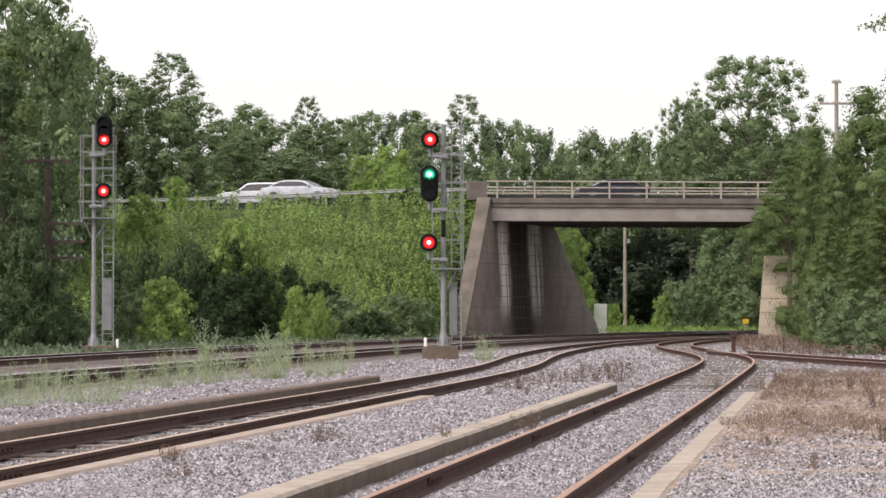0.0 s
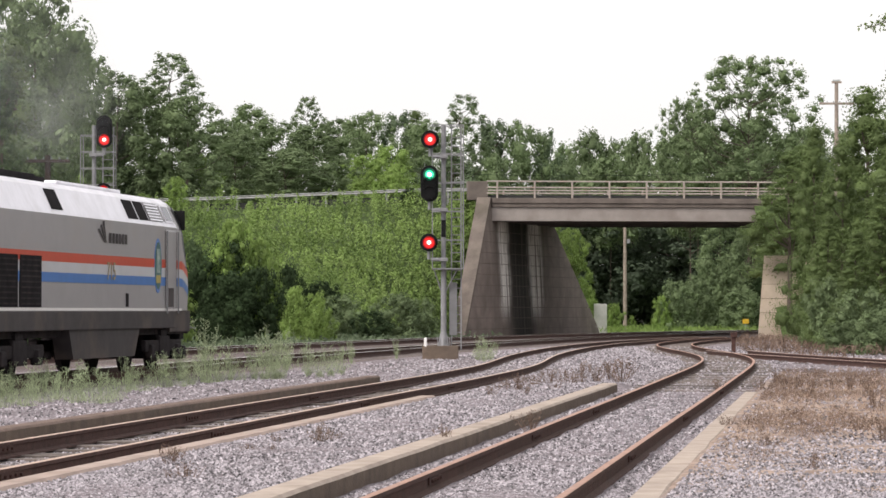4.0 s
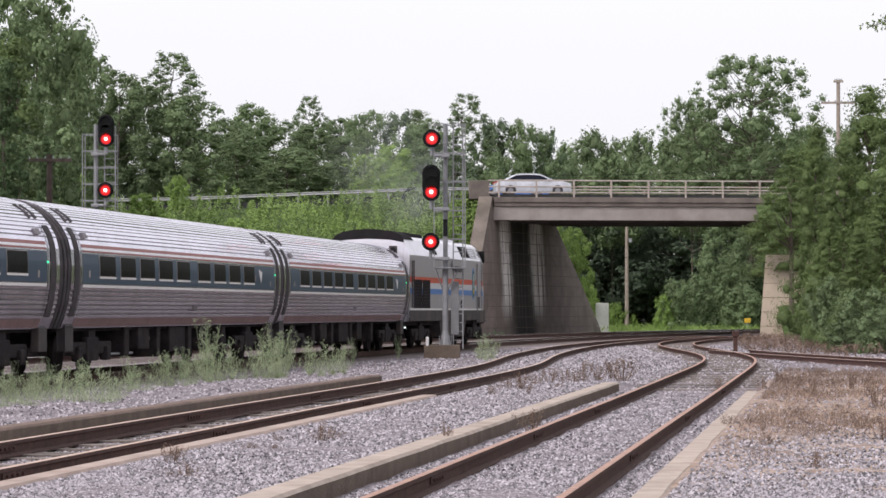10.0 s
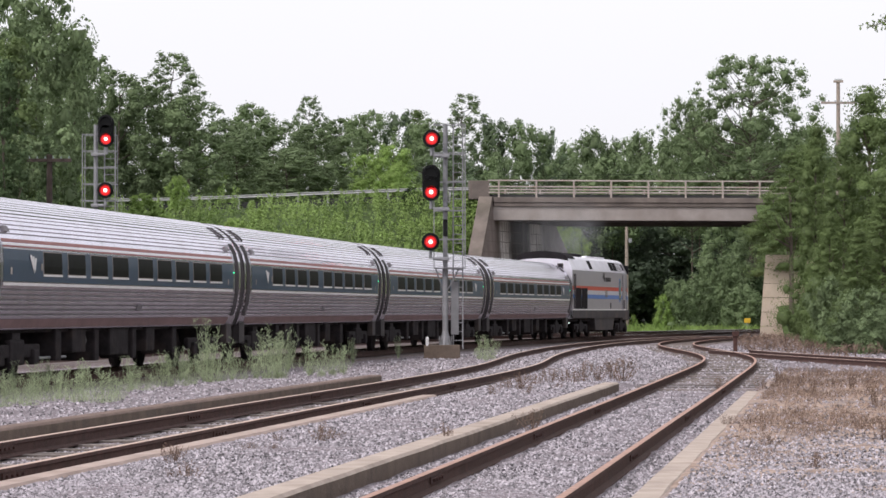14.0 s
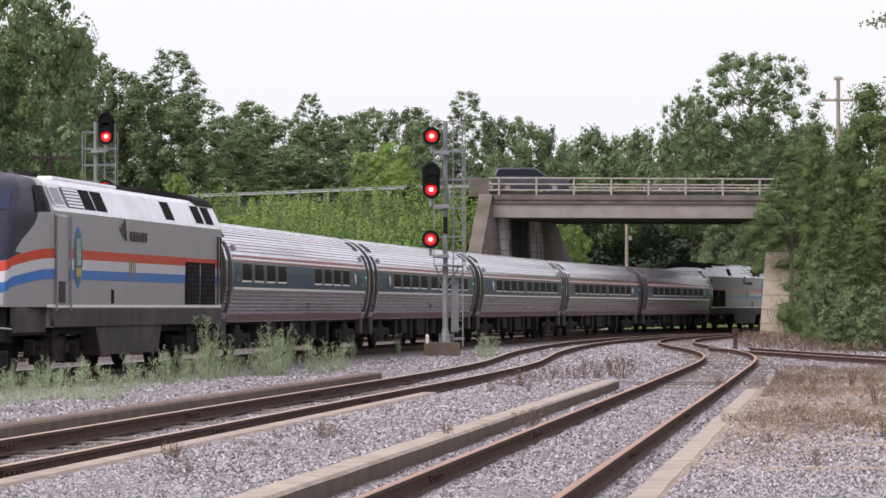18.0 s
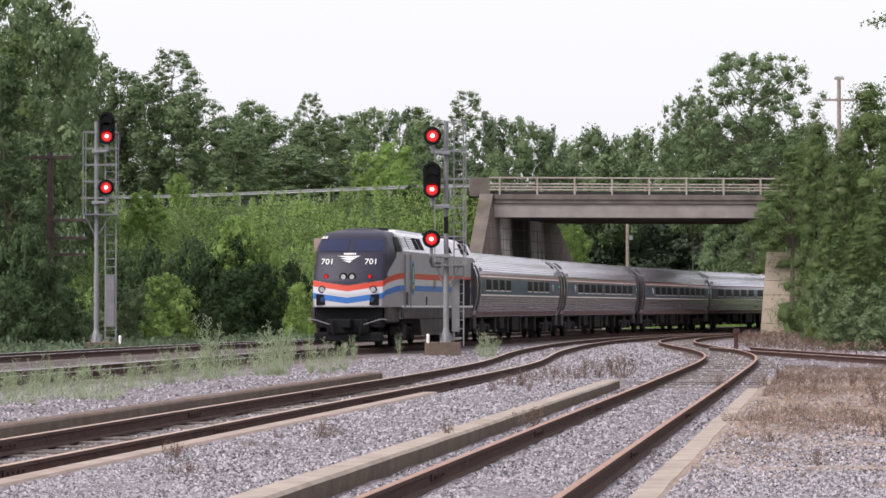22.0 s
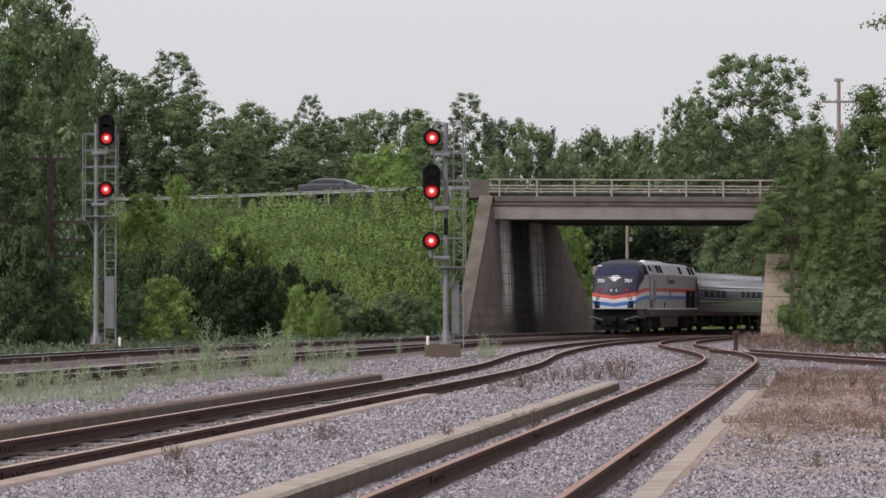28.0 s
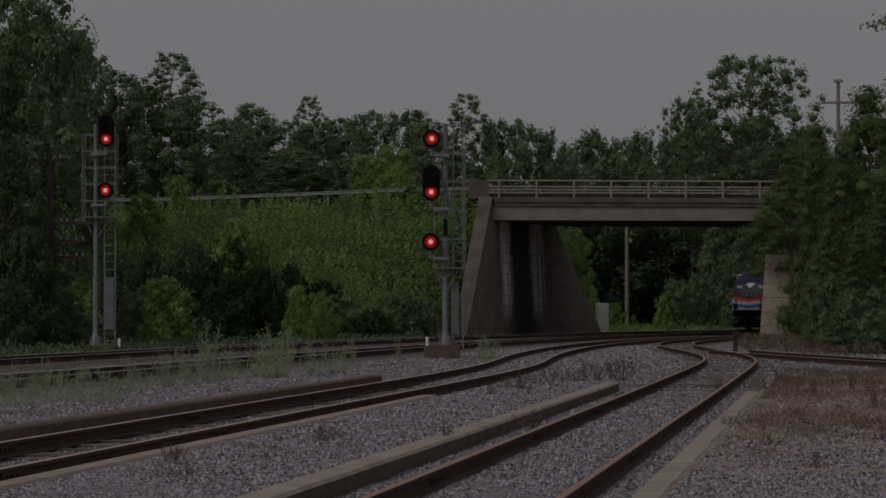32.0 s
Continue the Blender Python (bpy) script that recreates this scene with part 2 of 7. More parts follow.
M["loco_dark"] = material("loco_dark_grey", (0.058, 0.051, 0.054), 0.65, spec=.2, var=.25, scale=1.5, stain=(.13, .10, .085), stain_scale=1)
M["loco_mask"] = material("loco_mask", (0.027, 0.025, 0.044), 0.42, spec=.22, var=.15, scale=1)
M["loco_red"] = material("stripe_red", (.54, .055, .028), 0.35, var=.06)
M["loco_blue"] = material("stripe_blue", (.055, .175, .50), 0.35, var=.06)
M["sooty"] = material("sooty_roof", (.02, .018, .02), 0.85, spec=.05, var=.3)
M["lens_dark"] = material("lens_off", (.008, .008, .009), 0.3, spec=.2)
M["red_glow"] = glow("red_light", (.50, .006, .008), .75)
M["red_core"] = glow("red_core", (1, .55, .48), 3.0)
M["red_mid"] = glow("red_bright", (1, .02, .02), 1.6)
M["green_mid"] = glow("green_bright", (.05, .9, .45), 1.3)
M["green_glow"] = glow("green_light", (.01, .20, .11), .6)
M["green_core"] = glow("green_core", (.62, 1, .85), 4.0)
M["lamp_white"] = glow("marker_white", (.8, .9, .85), 1.5)
M["lamp_green"] = glow("marker_green", (.05, .8, .35), 1.5)
sm = bpy.data.materials.new("smoke")
sm.use_nodes = True
nn, ll = sm.node_tree.nodes, sm.node_tree.links
td, tt, tm = nn.new("ShaderNodeBsdfDiffuse"), nn.new("ShaderNodeBsdfTransparent"), nn.new("ShaderNodeMixShader")
td.inputs[0].default_value = (.45, .46, .49, 1)
sc, sn, sr = nn.new("ShaderNodeTexCoord"), nn.new("ShaderNodeTexNoise"), nn.new("ShaderNodeMapRange")
sg, sq = nn.new("ShaderNodeTexGradient"), nn.new("ShaderNodeMath")
sg.gradient_type, sq.operation = 'SPHERICAL', 'MULTIPLY'
sn.inputs["Scale"].default_value, sn.inputs["Detail"].default_value = 1.1, 4
sr.inputs["From Min"].default_value, sr.inputs["From Max"].default_value, sr.inputs["To Min"].default_value, sr.inputs["To Max"].default_value = .3, .75, .0, .22
ll.new(sc.outputs["Object"], sn.inputs["Vector"])
ll.new(sc.outputs["Object"], sg.inputs["Vector"])
ll.new(sn.outputs["Fac"], sr.inputs["Value"])
ll.new(sr.outputs[0], sq.inputs[0])
ll.new(sg.outputs["Fac"], sq.inputs[1])
ll.new(sq.outputs[0], tm.inputs[0])
ll.new(tt.outputs[0], tm.inputs[1])
ll.new(td.outputs[0], tm.inputs[2])
ll.new(tm.outputs[0], nn["Material Output"].inputs["Surface"])
M["smoke"] = sm
M["crest_picture"] = material("crest_picture", (.06, .16, .17), 0.5, scale=7, col2=(.45, .52, .46))
M["head_lamp"] = material("lamp_reflector", (.6, .6, .6), 0.25, metal=.6, var=.2, scale=6)
M["blue_lamp"] = material("dark_blue_lamp", (.02, .055, .15), 0.2, var=.1)


# ---------------------------------------------------------------- mesh helpers
def link_mesh(name, verts, faces, mat, parent=None, smooth=False, label="", mats=None, index=None):
    me = bpy.data.meshes.new(name)
    me.from_pydata(verts, [], faces)
    for mm in (mats or [mat]):
        me.materials.append(mm)
    if index is not None:
        me.polygons.foreach_set("material_index", index)
    if smooth:
        me.polygons.foreach_set("use_smooth", [True] * len(me.polygons))
    me.update()
    ob = new(name, me)
    if parent is not None:
        ob.parent = parent
    if label:
        ob["label"] = label
    return ob


def part(name, bm, mat, parent=None, label="", smooth=False):
    bmesh.ops.recalc_face_normals(bm, faces=bm.faces)
    me = bpy.data.meshes.new(name)
    bm.to_mesh(me)
    bm.free()
    me.materials.append(mat)
    if smooth:
        me.polygons.foreach_set("use_smooth", [True] * len(me.polygons))
    ob = new(name, me)
    if parent is not None:
        ob.parent = parent
    if label:
        ob["label"] = label
    return ob


def shared(name, ob, m, parent=None):
    """Another object on the same mesh."""
    o = new(name, ob.data)
    if parent is not None:
        o.parent = parent
    o.matrix_basis = m
    return o


def empty(name, m=None):
    e = new(name)
    e.empty_display_size = 0.3
    if m is not None:
        e.matrix_basis = m
    return e


def box(bm, x0, x1, y0, y1, z0, z1, bevel=0.0):
    r = bmesh.ops.create_cube(bm, size=1.0)
    vs = r["verts"]
    for v in vs:
        v.co = ((x0 + x1) / 2 + v.co.x * (x1 - x0), (y0 + y1) / 2 + v.co.y * (y1 - y0), (z0 + z1) / 2 + v.co.z * (z1 - z0))
    if bevel:
        es = list({e for v in vs for e in v.link_edges})
        bmesh.ops.bevel(bm, geom=es, offset=bevel, segments=2, affect='EDGES', profile=.6)
    return bm


def rod(bm, a, b, r, n=8, r2=None):
    a, b = Vector(a), Vector(b)
    d = b - a
    res = bmesh.ops.create_cone(bm, cap_ends=True, segments=n, radius1=r, radius2=r if r2 is None else r2, depth=d.length)
    m = Matrix.Translation((a + b) / 2) @ d.to_track_quat("Z", "Y").to_matrix().to_4x4()
    bmesh.ops.transform(bm, matrix=m, verts=res["verts"])
    return bm


def B():
    return bmesh.new()


class Path:
    """A smooth line over ground points, by arc length, with its heading in degrees clockwise from +y."""

    def __init__(self, pts, z=0.0, step=1.0):
        p = np.array(pts, float)
        t = np.concatenate([[0], np.cumsum(np.hypot(*np.diff(p, axis=0).T))])
        dense = np.arange(0, t[-1], step)
        xy = np.stack([np.interp(dense, t, p[:, i]) for i in (0, 1)], 1)
        w = int(9 / step)
        ker = np.hanning(2 * w + 3)[1:-1]
        ker /= ker.sum()
        k = len(ker) // 2
        for _ in range(2):
            pad = np.concatenate([xy[0] + (xy[0] - xy[1:k + 1])[::-1], xy, xy[-1] + (xy[-1] - xy[-k - 1:-1])[::-1]])
            xy = np.stack([np.convolve(pad[:, i], ker, "valid") for i in (0, 1)], 1)
        self.xy, self.z = xy, z
        self.s = np.concatenate([[0], np.cumsum(np.hypot(*np.diff(xy, axis=0).T))])
        self.length = self.s[-1]

    def at(self, s, off=0.0):
        i = min(max(int(np.searchsorted(self.s, s)) - 1, 0), len(self.s) - 2)
        a, b = self.xy[i], self.xy[i + 1]
        f = (s - self.s[i]) / (self.s[i + 1] - self.s[i])
        d = (b - a) / np.hypot(*(b - a))
        p = a + (b - a) * f
        return p[0] + d[1] * off, p[1] - d[0] * off, math.degrees(math.atan2(d[0], d[1]))

    def s_at_y(self, y):
        return float(np.interp(y, self.xy[:, 1], self.s))


def sweep(path, prof, s0, s1, off, z, step=1.5):
    """Verts and faces of a profile (x, z) drawn along a path."""
    n = max(2, int((s1 - s0) / step) + 1)
    verts, faces, k = [], [], len(prof)
    for s in np.linspace(s0, s1, n):
        for px, pz in prof:
            x, y, _ = path.at(s, off + px)
            verts.append((x, y, z + pz))
    for i in range(n - 1):
        for j in range(k):
            a, b = i * k + j, i * k + (j + 1) % k
            faces.append((a, b, b + k, a + k))
    faces.append(tuple(range(k - 1, -1, -1)))
    faces.append(tuple(range((n - 1) * k, n * k)))
    return verts, faces


def cards(centres, sizes, rng, aspect=0.55, flat=0.0, up=None, facing=None):
    """Bent leaf blades round the given centres, as numpy vertices and faces: two triangles each side of a midrib."""
    n = len(centres)
    a = rng.normal(size=(n, 3))
    if up is not None:
        a = a + np.asarray(up) * 1.2
    a[:, 2] *= (1 - flat)
    a /= np.linalg.norm(a, axis=1)[:, None] + 1e-9
    b = np.cross(a, rng.normal(size=(n, 3)))
    b /= np.linalg.norm(b, axis=1)[:, None] + 1e-9
    c = np.cross(a, b)
    if facing is not None:
        c = facing + rng.normal(size=(n, 3)) * .5
        c /= np.linalg.norm(c, axis=1)[:, None] + 1e-9
        b = np.cross(c, a)
        b /= np.linalg.norm(b, axis=1)[:, None] + 1e-9
        a = np.cross(b, c)
    s = sizes[:, None]
    fold = c * s * 0.18
    v = np.stack([centres - a * s * .5, centres + b * s * aspect * .5 + fold, centres + a * s * .5, centres - b * s * aspect * .5 + fold], 1).reshape(-1, 3)
    i = np.arange(n)[:, None] * 4
    f = (i + np.array([[0, 1, 2, 3]]))
    return v, f


def stuff_mesh(name, v, f, mat, parent=None, label=""):
    me = bpy.data.meshes.new(name)
    me.vertices.add(len(v))
    me.vertices.foreach_set("co", np.asarray(v, np.float32).ravel())
    k = f.shape[1]
    me.loops.add(f.size)
    me.loops.foreach_set("vertex_index", f.ravel().astype(np.int32))
    me.polygons.add(len(f))
    me.polygons.foreach_set("loop_start", np.arange(0, f.size, k, dtype=np.int32))
    me.materials.append(mat)
    me.update(calc_edges=True)
    ob = new(name, me)
    if parent is not None:
        ob.parent = parent
    if label:
        ob["label"] = label
    return ob


# ---------------------------------------------------------------- lines of the tracks, in plan
Z_MAIN, Z_FAR = 0.05, 0.12
siding_r = Path([(-2.81, .5), (.125, 25.4), (2.45, 45), (3.9, 57), (7.9, 91), (9.0, 103), (9.45, 116), (9.45, 128), (9.7, 138), (10.4, 148), (11.6, 158), (14.4, 174), (20, 194), (28, 214)])
siding_l = Path([(-8.3, .5), (-4.85, 30), (-2.52, 50.1), (-.1, 70.1), (1.75, 87.6), (2.95, 109), (4.5, 127), (6.0, 140), (7.4, 150), (9.1, 160), (12.3, 176), (17.6, 194), (25.5, 214)])
main_near = Path([(-24, -60), (-18.4, 0), (-14.2, 35), (-9.28, 69), (-8.21, 76.6), (-5.24, 100.2), (-1.7, 125.3), (2.69, 150.3), (6.96, 172.6), (13.51, 199.7), (17.66, 217), (24.89, 234), (36, 256), (60, 292), (110, 350)], Z_MAIN)
main_far = Path([(-29, -60), (-23.6, 0), (-19.5, 35), (-12.3, 94), (-10.2, 109), (-7.5, 126), (-3.3, 148), (-1.0, 160), (3.0, 176), (8.0, 194), (13.0, 210), (20, 228), (31, 250), (55, 287), (104, 347)], Z_FAR)
spur = Path([(10.5, 121), (10.9, 112), (11.45, 107.5), (12.0, 103.5), (12.4, 99), (12.9, 94.5), (14.4, 84), (17, 70)])

HEAD_R = siding_r.at(40)[2]
RAIL = [(x, z * 1.17) for x, z in [(-.07, -.155), (.07, -.155), (.07, -.14), (.012, -.12), (.012, -.045), (.036, -.035), (.036, -.004), (.030, 0), (-.030, 0), (-.036, -.004), (-.036, -.035), (-.012, -.045), (-.012, -.12), (-.07, -.14)]]


def smooth(a, b, t):
    t = min(max((t - a) / (b - a), 0), 1)
    return t * t * (3 - 2 * t)


def track(name, path, s0, s1, label, ties, far_ties, tie_top=-.155, joints=(), step=1.5, buried=.0, steel=("rail_side", "rail_head")):
    """Two rails on sleepers: near sleepers are parts, far ones one joined part."""
    t = tagged(empty(name), label, "railway track", kind="structure")
    for off in (-.7525, .7525):
        v, f = sweep(path, RAIL, s0, s1, off, path.z, step)
        k = len(RAIL)
        index = [1 if (i % k) in (6, 7, 8) else 0 for i in range(len(f) - 2)] + [0, 0]
        link_mesh("rail", v, f, None, t, mats=[M[k] for k in steel], index=index)
    rng = random.Random(name)
    bm = box(B(), -1.3, 1.3, -.115, .115, -.17, 0, .012)
    first = part("sleeper", bm, M["sleeper"], t)
    s, made = ties[0], 0
    while s < ties[1]:
        x, y, hd = path.at(s)
        sunk = buried * (1 - smooth(58, 70, y))
        m = pose(x, y, path.z + tie_top - sunk + rng.uniform(-.035, .01), 0, 0, -hd + rng.uniform(-1.5, 1.5))
        if made == 0:
            first.matrix_basis = m
        else:
            shared("sleeper", first, m, t)
        made += 1
        s += .56 + rng.uniform(-.03, .03)
    if far_ties:
        v, f = [], []
        s = far_ties[0]
        while s < far_ties[1]:
            x, y, hd = path.at(s)
            m = pose(x, y, path.z + tie_top + rng.uniform(-.02, .01), 0, 0, -hd)
            i = len(v)
            for cx, cy, cz in ((-1.3, -.115, -.17), (1.3, -.115, -.17), (1.3, .115, -.17), (-1.3, .115, -.17), (-1.3, -.115, 0), (1.3, -.115, 0), (1.3, .115, 0), (-1.3, .115, 0)):
                v.append(tuple(m @ Vector((cx, cy, cz))))
            f += [(i + 4, i + 5, i + 6, i + 7), (i, i + 1, i + 5, i + 4), (i + 1, i + 2, i + 6, i + 5), (i + 2, i + 3, i + 7, i + 6), (i + 3, i, i + 4, i + 7)]
            s += .56
        tagged(link_mesh("far_sleepers", v, f, M["sleeper"], t), kind="stuff")
    # splice bars at the rail joints
    for s, side in joints:
        x, y, hd = path.at(s, side * .7525)
        bar = None
        bm = B()
        for sx in (-1, 1):
            box(bm, sx * .014, sx * .03, -.42, .42, -.115, -.045, .006)
            for k in range(4):
                rod(bm, (sx * .03, -.3 + .2 * k, -.08), (sx * .055, -.3 + .2 * k, -.08), .018, 6)
        bar = part("splice_bar", bm, M["rail_side"], t, "rusty bolted splice bar")
        bar.matrix_basis = pose(x, y, path.z, 0, 0, -hd)
    return t


def s_of(path, y):
    return path.s_at_y(y)


track("siding_track_1", siding_r, s_of(siding_r, 12), s_of(siding_r, 186), "rusty siding track sunk between concrete kerbs", (s_of(siding_r, 26), s_of(siding_r, 150)), (s_of(siding_r, 150), s_of(siding_r, 186)), -.145,
      [(s_of(siding_r, 29.8), -1), (s_of(siding_r, 40), -1), (s_of(siding_r, 50), -1), (s_of(siding_r, 34.5), 1), (s_of(siding_r, 47), 1), (s_of(siding_r, 62), 1)], buried=.055, steel=("rail_side_rust", "rail_head_rust"))
track("siding_track_2", siding_l, s_of(siding_l, 12), s_of(siding_l, 186), "rusty siding track beside a concrete kerb", (s_of(siding_l, 28), s_of(siding_l, 150)), (s_of(siding_l, 150), s_of(siding_l, 186)), -.178,
      [(s_of(siding_l, 30.6), 1), (s_of(siding_l, 36.2), -1), (s_of(siding_l, 47), -1), (s_of(siding_l, 41), 1), (s_of(siding_l, 54), 1), (s_of(siding_l, 66), 1), (s_of(siding_l, 58), -1)], buried=.0)
track("main_track_1", main_near, s_of(main_near, 40), s_of(main_near, 340), "main line track on grey ballast", (s_of(main_near, 66), s_of(main_near, 200)), (s_of(main_near, 200), s_of(main_near, 300)), -.205, steel=("rail_side", "rail_polished"))
track("main_track_2", main_far, s_of(main_far, 40), s_of(main_far, 340), "far main line track on grey ballast", (s_of(main_far, 90), s_of(main_far, 200)), (s_of(main_far, 200), s_of(main_far, 300)), -.275, steel=("rail_side", "rail_polished"))
track("spur_track", spur, 0, spur.length, "rusty spur track that joins the siding", (0, spur.length), None, -.168)


# ---------------------------------------------------------------- ground
def siding_coords(x, y):
    """Across and along the straight sidings, from the right siding's line."""
    a = radians(HEAD_R)
    dx, dy = x - .125, y - 25.4
    return dx * math.cos(a) - dy * math.sin(a), dx * math.sin(a) + dy * math.cos(a)


def ground_z(x, y):
    u, w = siding_coords(x, y)
    z = -.17
    # raised yard between and beside the sunken sidings, held by kerbs
    mid = smooth(-4.3, -4.12, u) * (.72 + .28 * smooth(-4.1, -3.2, u)) * (1 - smooth(-1.68, -1.5, u)) * (1 - smooth(40, 50, w))
    right = smooth(1.28, 1.45, u) * (1 - smooth(48, 62, w))
    left = (1 - smooth(-7.3, -7.12, u)) * (1 - smooth(42, 52, w)) * smooth(-13, -9, u)
    well = smooth(-7.0, -6.7, u) * (1 - smooth(-4.6, -4.4, u)) * (1 - smooth(42, 52, w))
    z += -.04 * well
    z += .14 * mid + .12 * right + .15 * left
    return z


def ground_grid(name, x0, x1, y0, y1, dx, dy, mat):
    a = radians(HEAD_R)
    us, ws = np.arange(x0, x1 + .01, dx), np.arange(y0, y1 + .01, dy)
    verts = []
    for w in ws:
        for u in us:
            x = .125 + u * math.cos(a) + w * math.sin(a)
            y = 25.4 - u * math.sin(a) + w * math.cos(a)
            z = ground_z(x, y) + .022 * noise.noise((x * .9, y * .9, 0)) + .012 * noise.noise((x * 4, y * 4, 3))
            verts.append((x, y, z))
    n = len(us)
    faces = [(j * n + i, j * n + i + 1, (j + 1) * n + i + 1, (j + 1) * n + i) for j in range(len(ws) - 1) for i in range(n - 1)]
    return link_mesh(name, verts, faces, mat, smooth=True)


g = ground_grid("ground", -16, 16, -30, 62, .14, .5, M["yard_gravel"])
g.data.materials.append(M["yard_dry"])
for q in g.data.polygons:
    c = q.center
    if siding_coords(c.x, c.y)[0] > 1.36:
        q.material_index = 1
tagged(g, "crushed grey stone yard ground round the sidings", "ground", kind="structure")
g2 = link_mesh("ground_far", [(-2500, -600, -.26), (2500, -600, -.26), (2500, 4500, -.26), (-2500, 4500, -.26)], [(0, 1, 2, 3)], M["grass_ground"])
tagged(g2, "wide grassy ground round the railway", "ground", kind="structure")
v, f = [], []
for j, w in enumerate(np.arange(62, 200, 2.0)):
    a = radians(HEAD_R)
    for i, u in enumerate(np.arange(-40, 22.1, 1.0)):
        x, y = .125 + u * math.cos(a) + w * math.sin(a), 25.4 - u * math.sin(a) + w * math.cos(a)
        v.append((x, y, -.175 + .02 * noise.noise((x * .5, y * .5, 1))))
n = 63
f = [(j * n + i, j * n + i + 1, (j + 1) * n + i + 1, (j + 1) * n + i) for j in range(len(np.arange(62, 200, 2.0)) - 1) for i in range(n - 1)]
g3 = link_mesh("ballast_bed", v, f, M["ballast"], smooth=True)
tagged(g3, "grey ballast under the main line", "ground", kind="structure")
v, f = [], []
for j, w in enumerate(np.arange(-30, 62.1, 2.0)):
    a = radians(HEAD_R)
    for i, u in enumerate(np.arange(-60, -15.9, 2.0)):
        x, y = .125 + u * math.cos(a) + w * math.sin(a), 25.4 - u * math.sin(a) + w * math.cos(a)
        v.append((x, y, -.172 + .02 * noise.noise((x * .5, y * .5, 1))))
n = 23
f = [(j * n + i, j * n + i + 1, (j + 1) * n + i + 1, (j + 1) * n + i) for j in range(len(np.arange(-30, 62.1, 2.0)) - 1) for i in range(n - 1)]
tagged(link_mesh("ballast_bed", v, f, M["ballast"], smooth=True), "grey ballast under the main line", "ground", kind="structure")


def kerb(u0, u1, w0, w1, top, label, drop=.35, mats=("kerb", "kerb_face")):
    """A worn cast concrete kerb wall along the sidings."""
    a = radians(HEAD_R)
    verts, faces, index = [], [], []
    ws = np.arange(w0, w1 + .01, .4)
    for w in ws:
        j1, j2, j3 = (.02 * noise.noise((w * .5, k * 7.1, u0)) + .003 * noise.noise((w * 2.3, k * 3.1, u0)) for k in range(3))
        for u, z in ((u0, top - drop), (u0 + j1, top - .03), (u0 + .03, top + j3 * .06), (u1 - .03 + j2, top + j3 * .06), (u1 + j2, top - .03), (u1, top - drop)):
            verts.append((.125 + u * math.cos(a) + w * math.sin(a), 25.4 - u * math.sin(a) + w * math.cos(a), z))
    k = 6
    for i in range(len(ws) - 1):
        for j in range(k - 1):
            b = i * k + j
            faces.append((b, b + k, b + k + 1, b + 1))
            # upright faces take the second material, shade painted into it
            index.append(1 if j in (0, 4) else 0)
    faces += [tuple(range(k)), tuple(range(len(verts) - 1, len(verts) - 1 - k, -1))]
    index += [1, 1]
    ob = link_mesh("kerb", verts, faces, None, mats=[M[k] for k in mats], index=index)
    return tagged(ob, label, "kerb", "siding kerbs")


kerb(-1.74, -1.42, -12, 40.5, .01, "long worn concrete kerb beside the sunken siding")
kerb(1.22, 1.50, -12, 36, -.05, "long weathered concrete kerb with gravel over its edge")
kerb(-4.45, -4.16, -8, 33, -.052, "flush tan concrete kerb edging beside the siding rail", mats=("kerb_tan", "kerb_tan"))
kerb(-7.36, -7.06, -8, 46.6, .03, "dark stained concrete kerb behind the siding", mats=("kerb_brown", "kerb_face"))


def track_bed(path, y0, y1, top, west=2.0):
    """The dark oily strip of ballast and dirt under a main track."""
    s0, s1 = s_of(path, y0), s_of(path, y1)
    verts, faces = [], []
    ss = np.arange(s0, s1, 1.0)
    offs = [-west, .25 - west, -1.3, -.75, 0, .75, 1.3, 1.75, 2.0]
    for s in ss:
        for k, o in enumerate(offs):
            x, y, _ = path.at(s, o + .12 * noise.noise((s * .6, k, 2)))
            edge = k in (0, len(offs) - 1)
            verts.append((x, y, -.26 if edge else top + .015 * noise.noise((x * 2, y * 2, 0))))
    n = len(offs)
    faces = [(j * n + i, j * n + i + 1, (j + 1) * n + i + 1, (j + 1) * n + i) for j in range(len(ss) - 1) for i in range(n - 1)]
    tagged(link_mesh("ballast_bed", verts, faces, M["track_bed"], smooth=True), "dark oily ballast under a main track", "ground", kind="structure")


track_bed(main_near, 42, 300, Z_MAIN - .20, 3.1)
track_bed(main_far, 42, 300, Z_FAR - .26)

# ---------------------------------------------------------------- road, embankment and bridge
ROAD_Z = 8.35
road_edge = [(-900, 300), (-75, 217), (-45, 212), (-27.6, 209.5), (-16.5, 207.5), (-8, 205), (-2, 202.6), (3.2, 201.6), (18, 203.2), (40, 205.5), (80, 210), (900, 280)]
road_z = [6.9, 6.9, 7.4, 7.75, 7.9, 8.15, 8.3, 8.35, 8.35, 8.3, 8.0, 8.0]


def road_at(x, back=0.0):
    xs = [p[0] for p in road_edge]
    return float(np.interp(x, xs, [p[1] for p in road_edge])) + back, float(np.interp(x, xs, road_z))


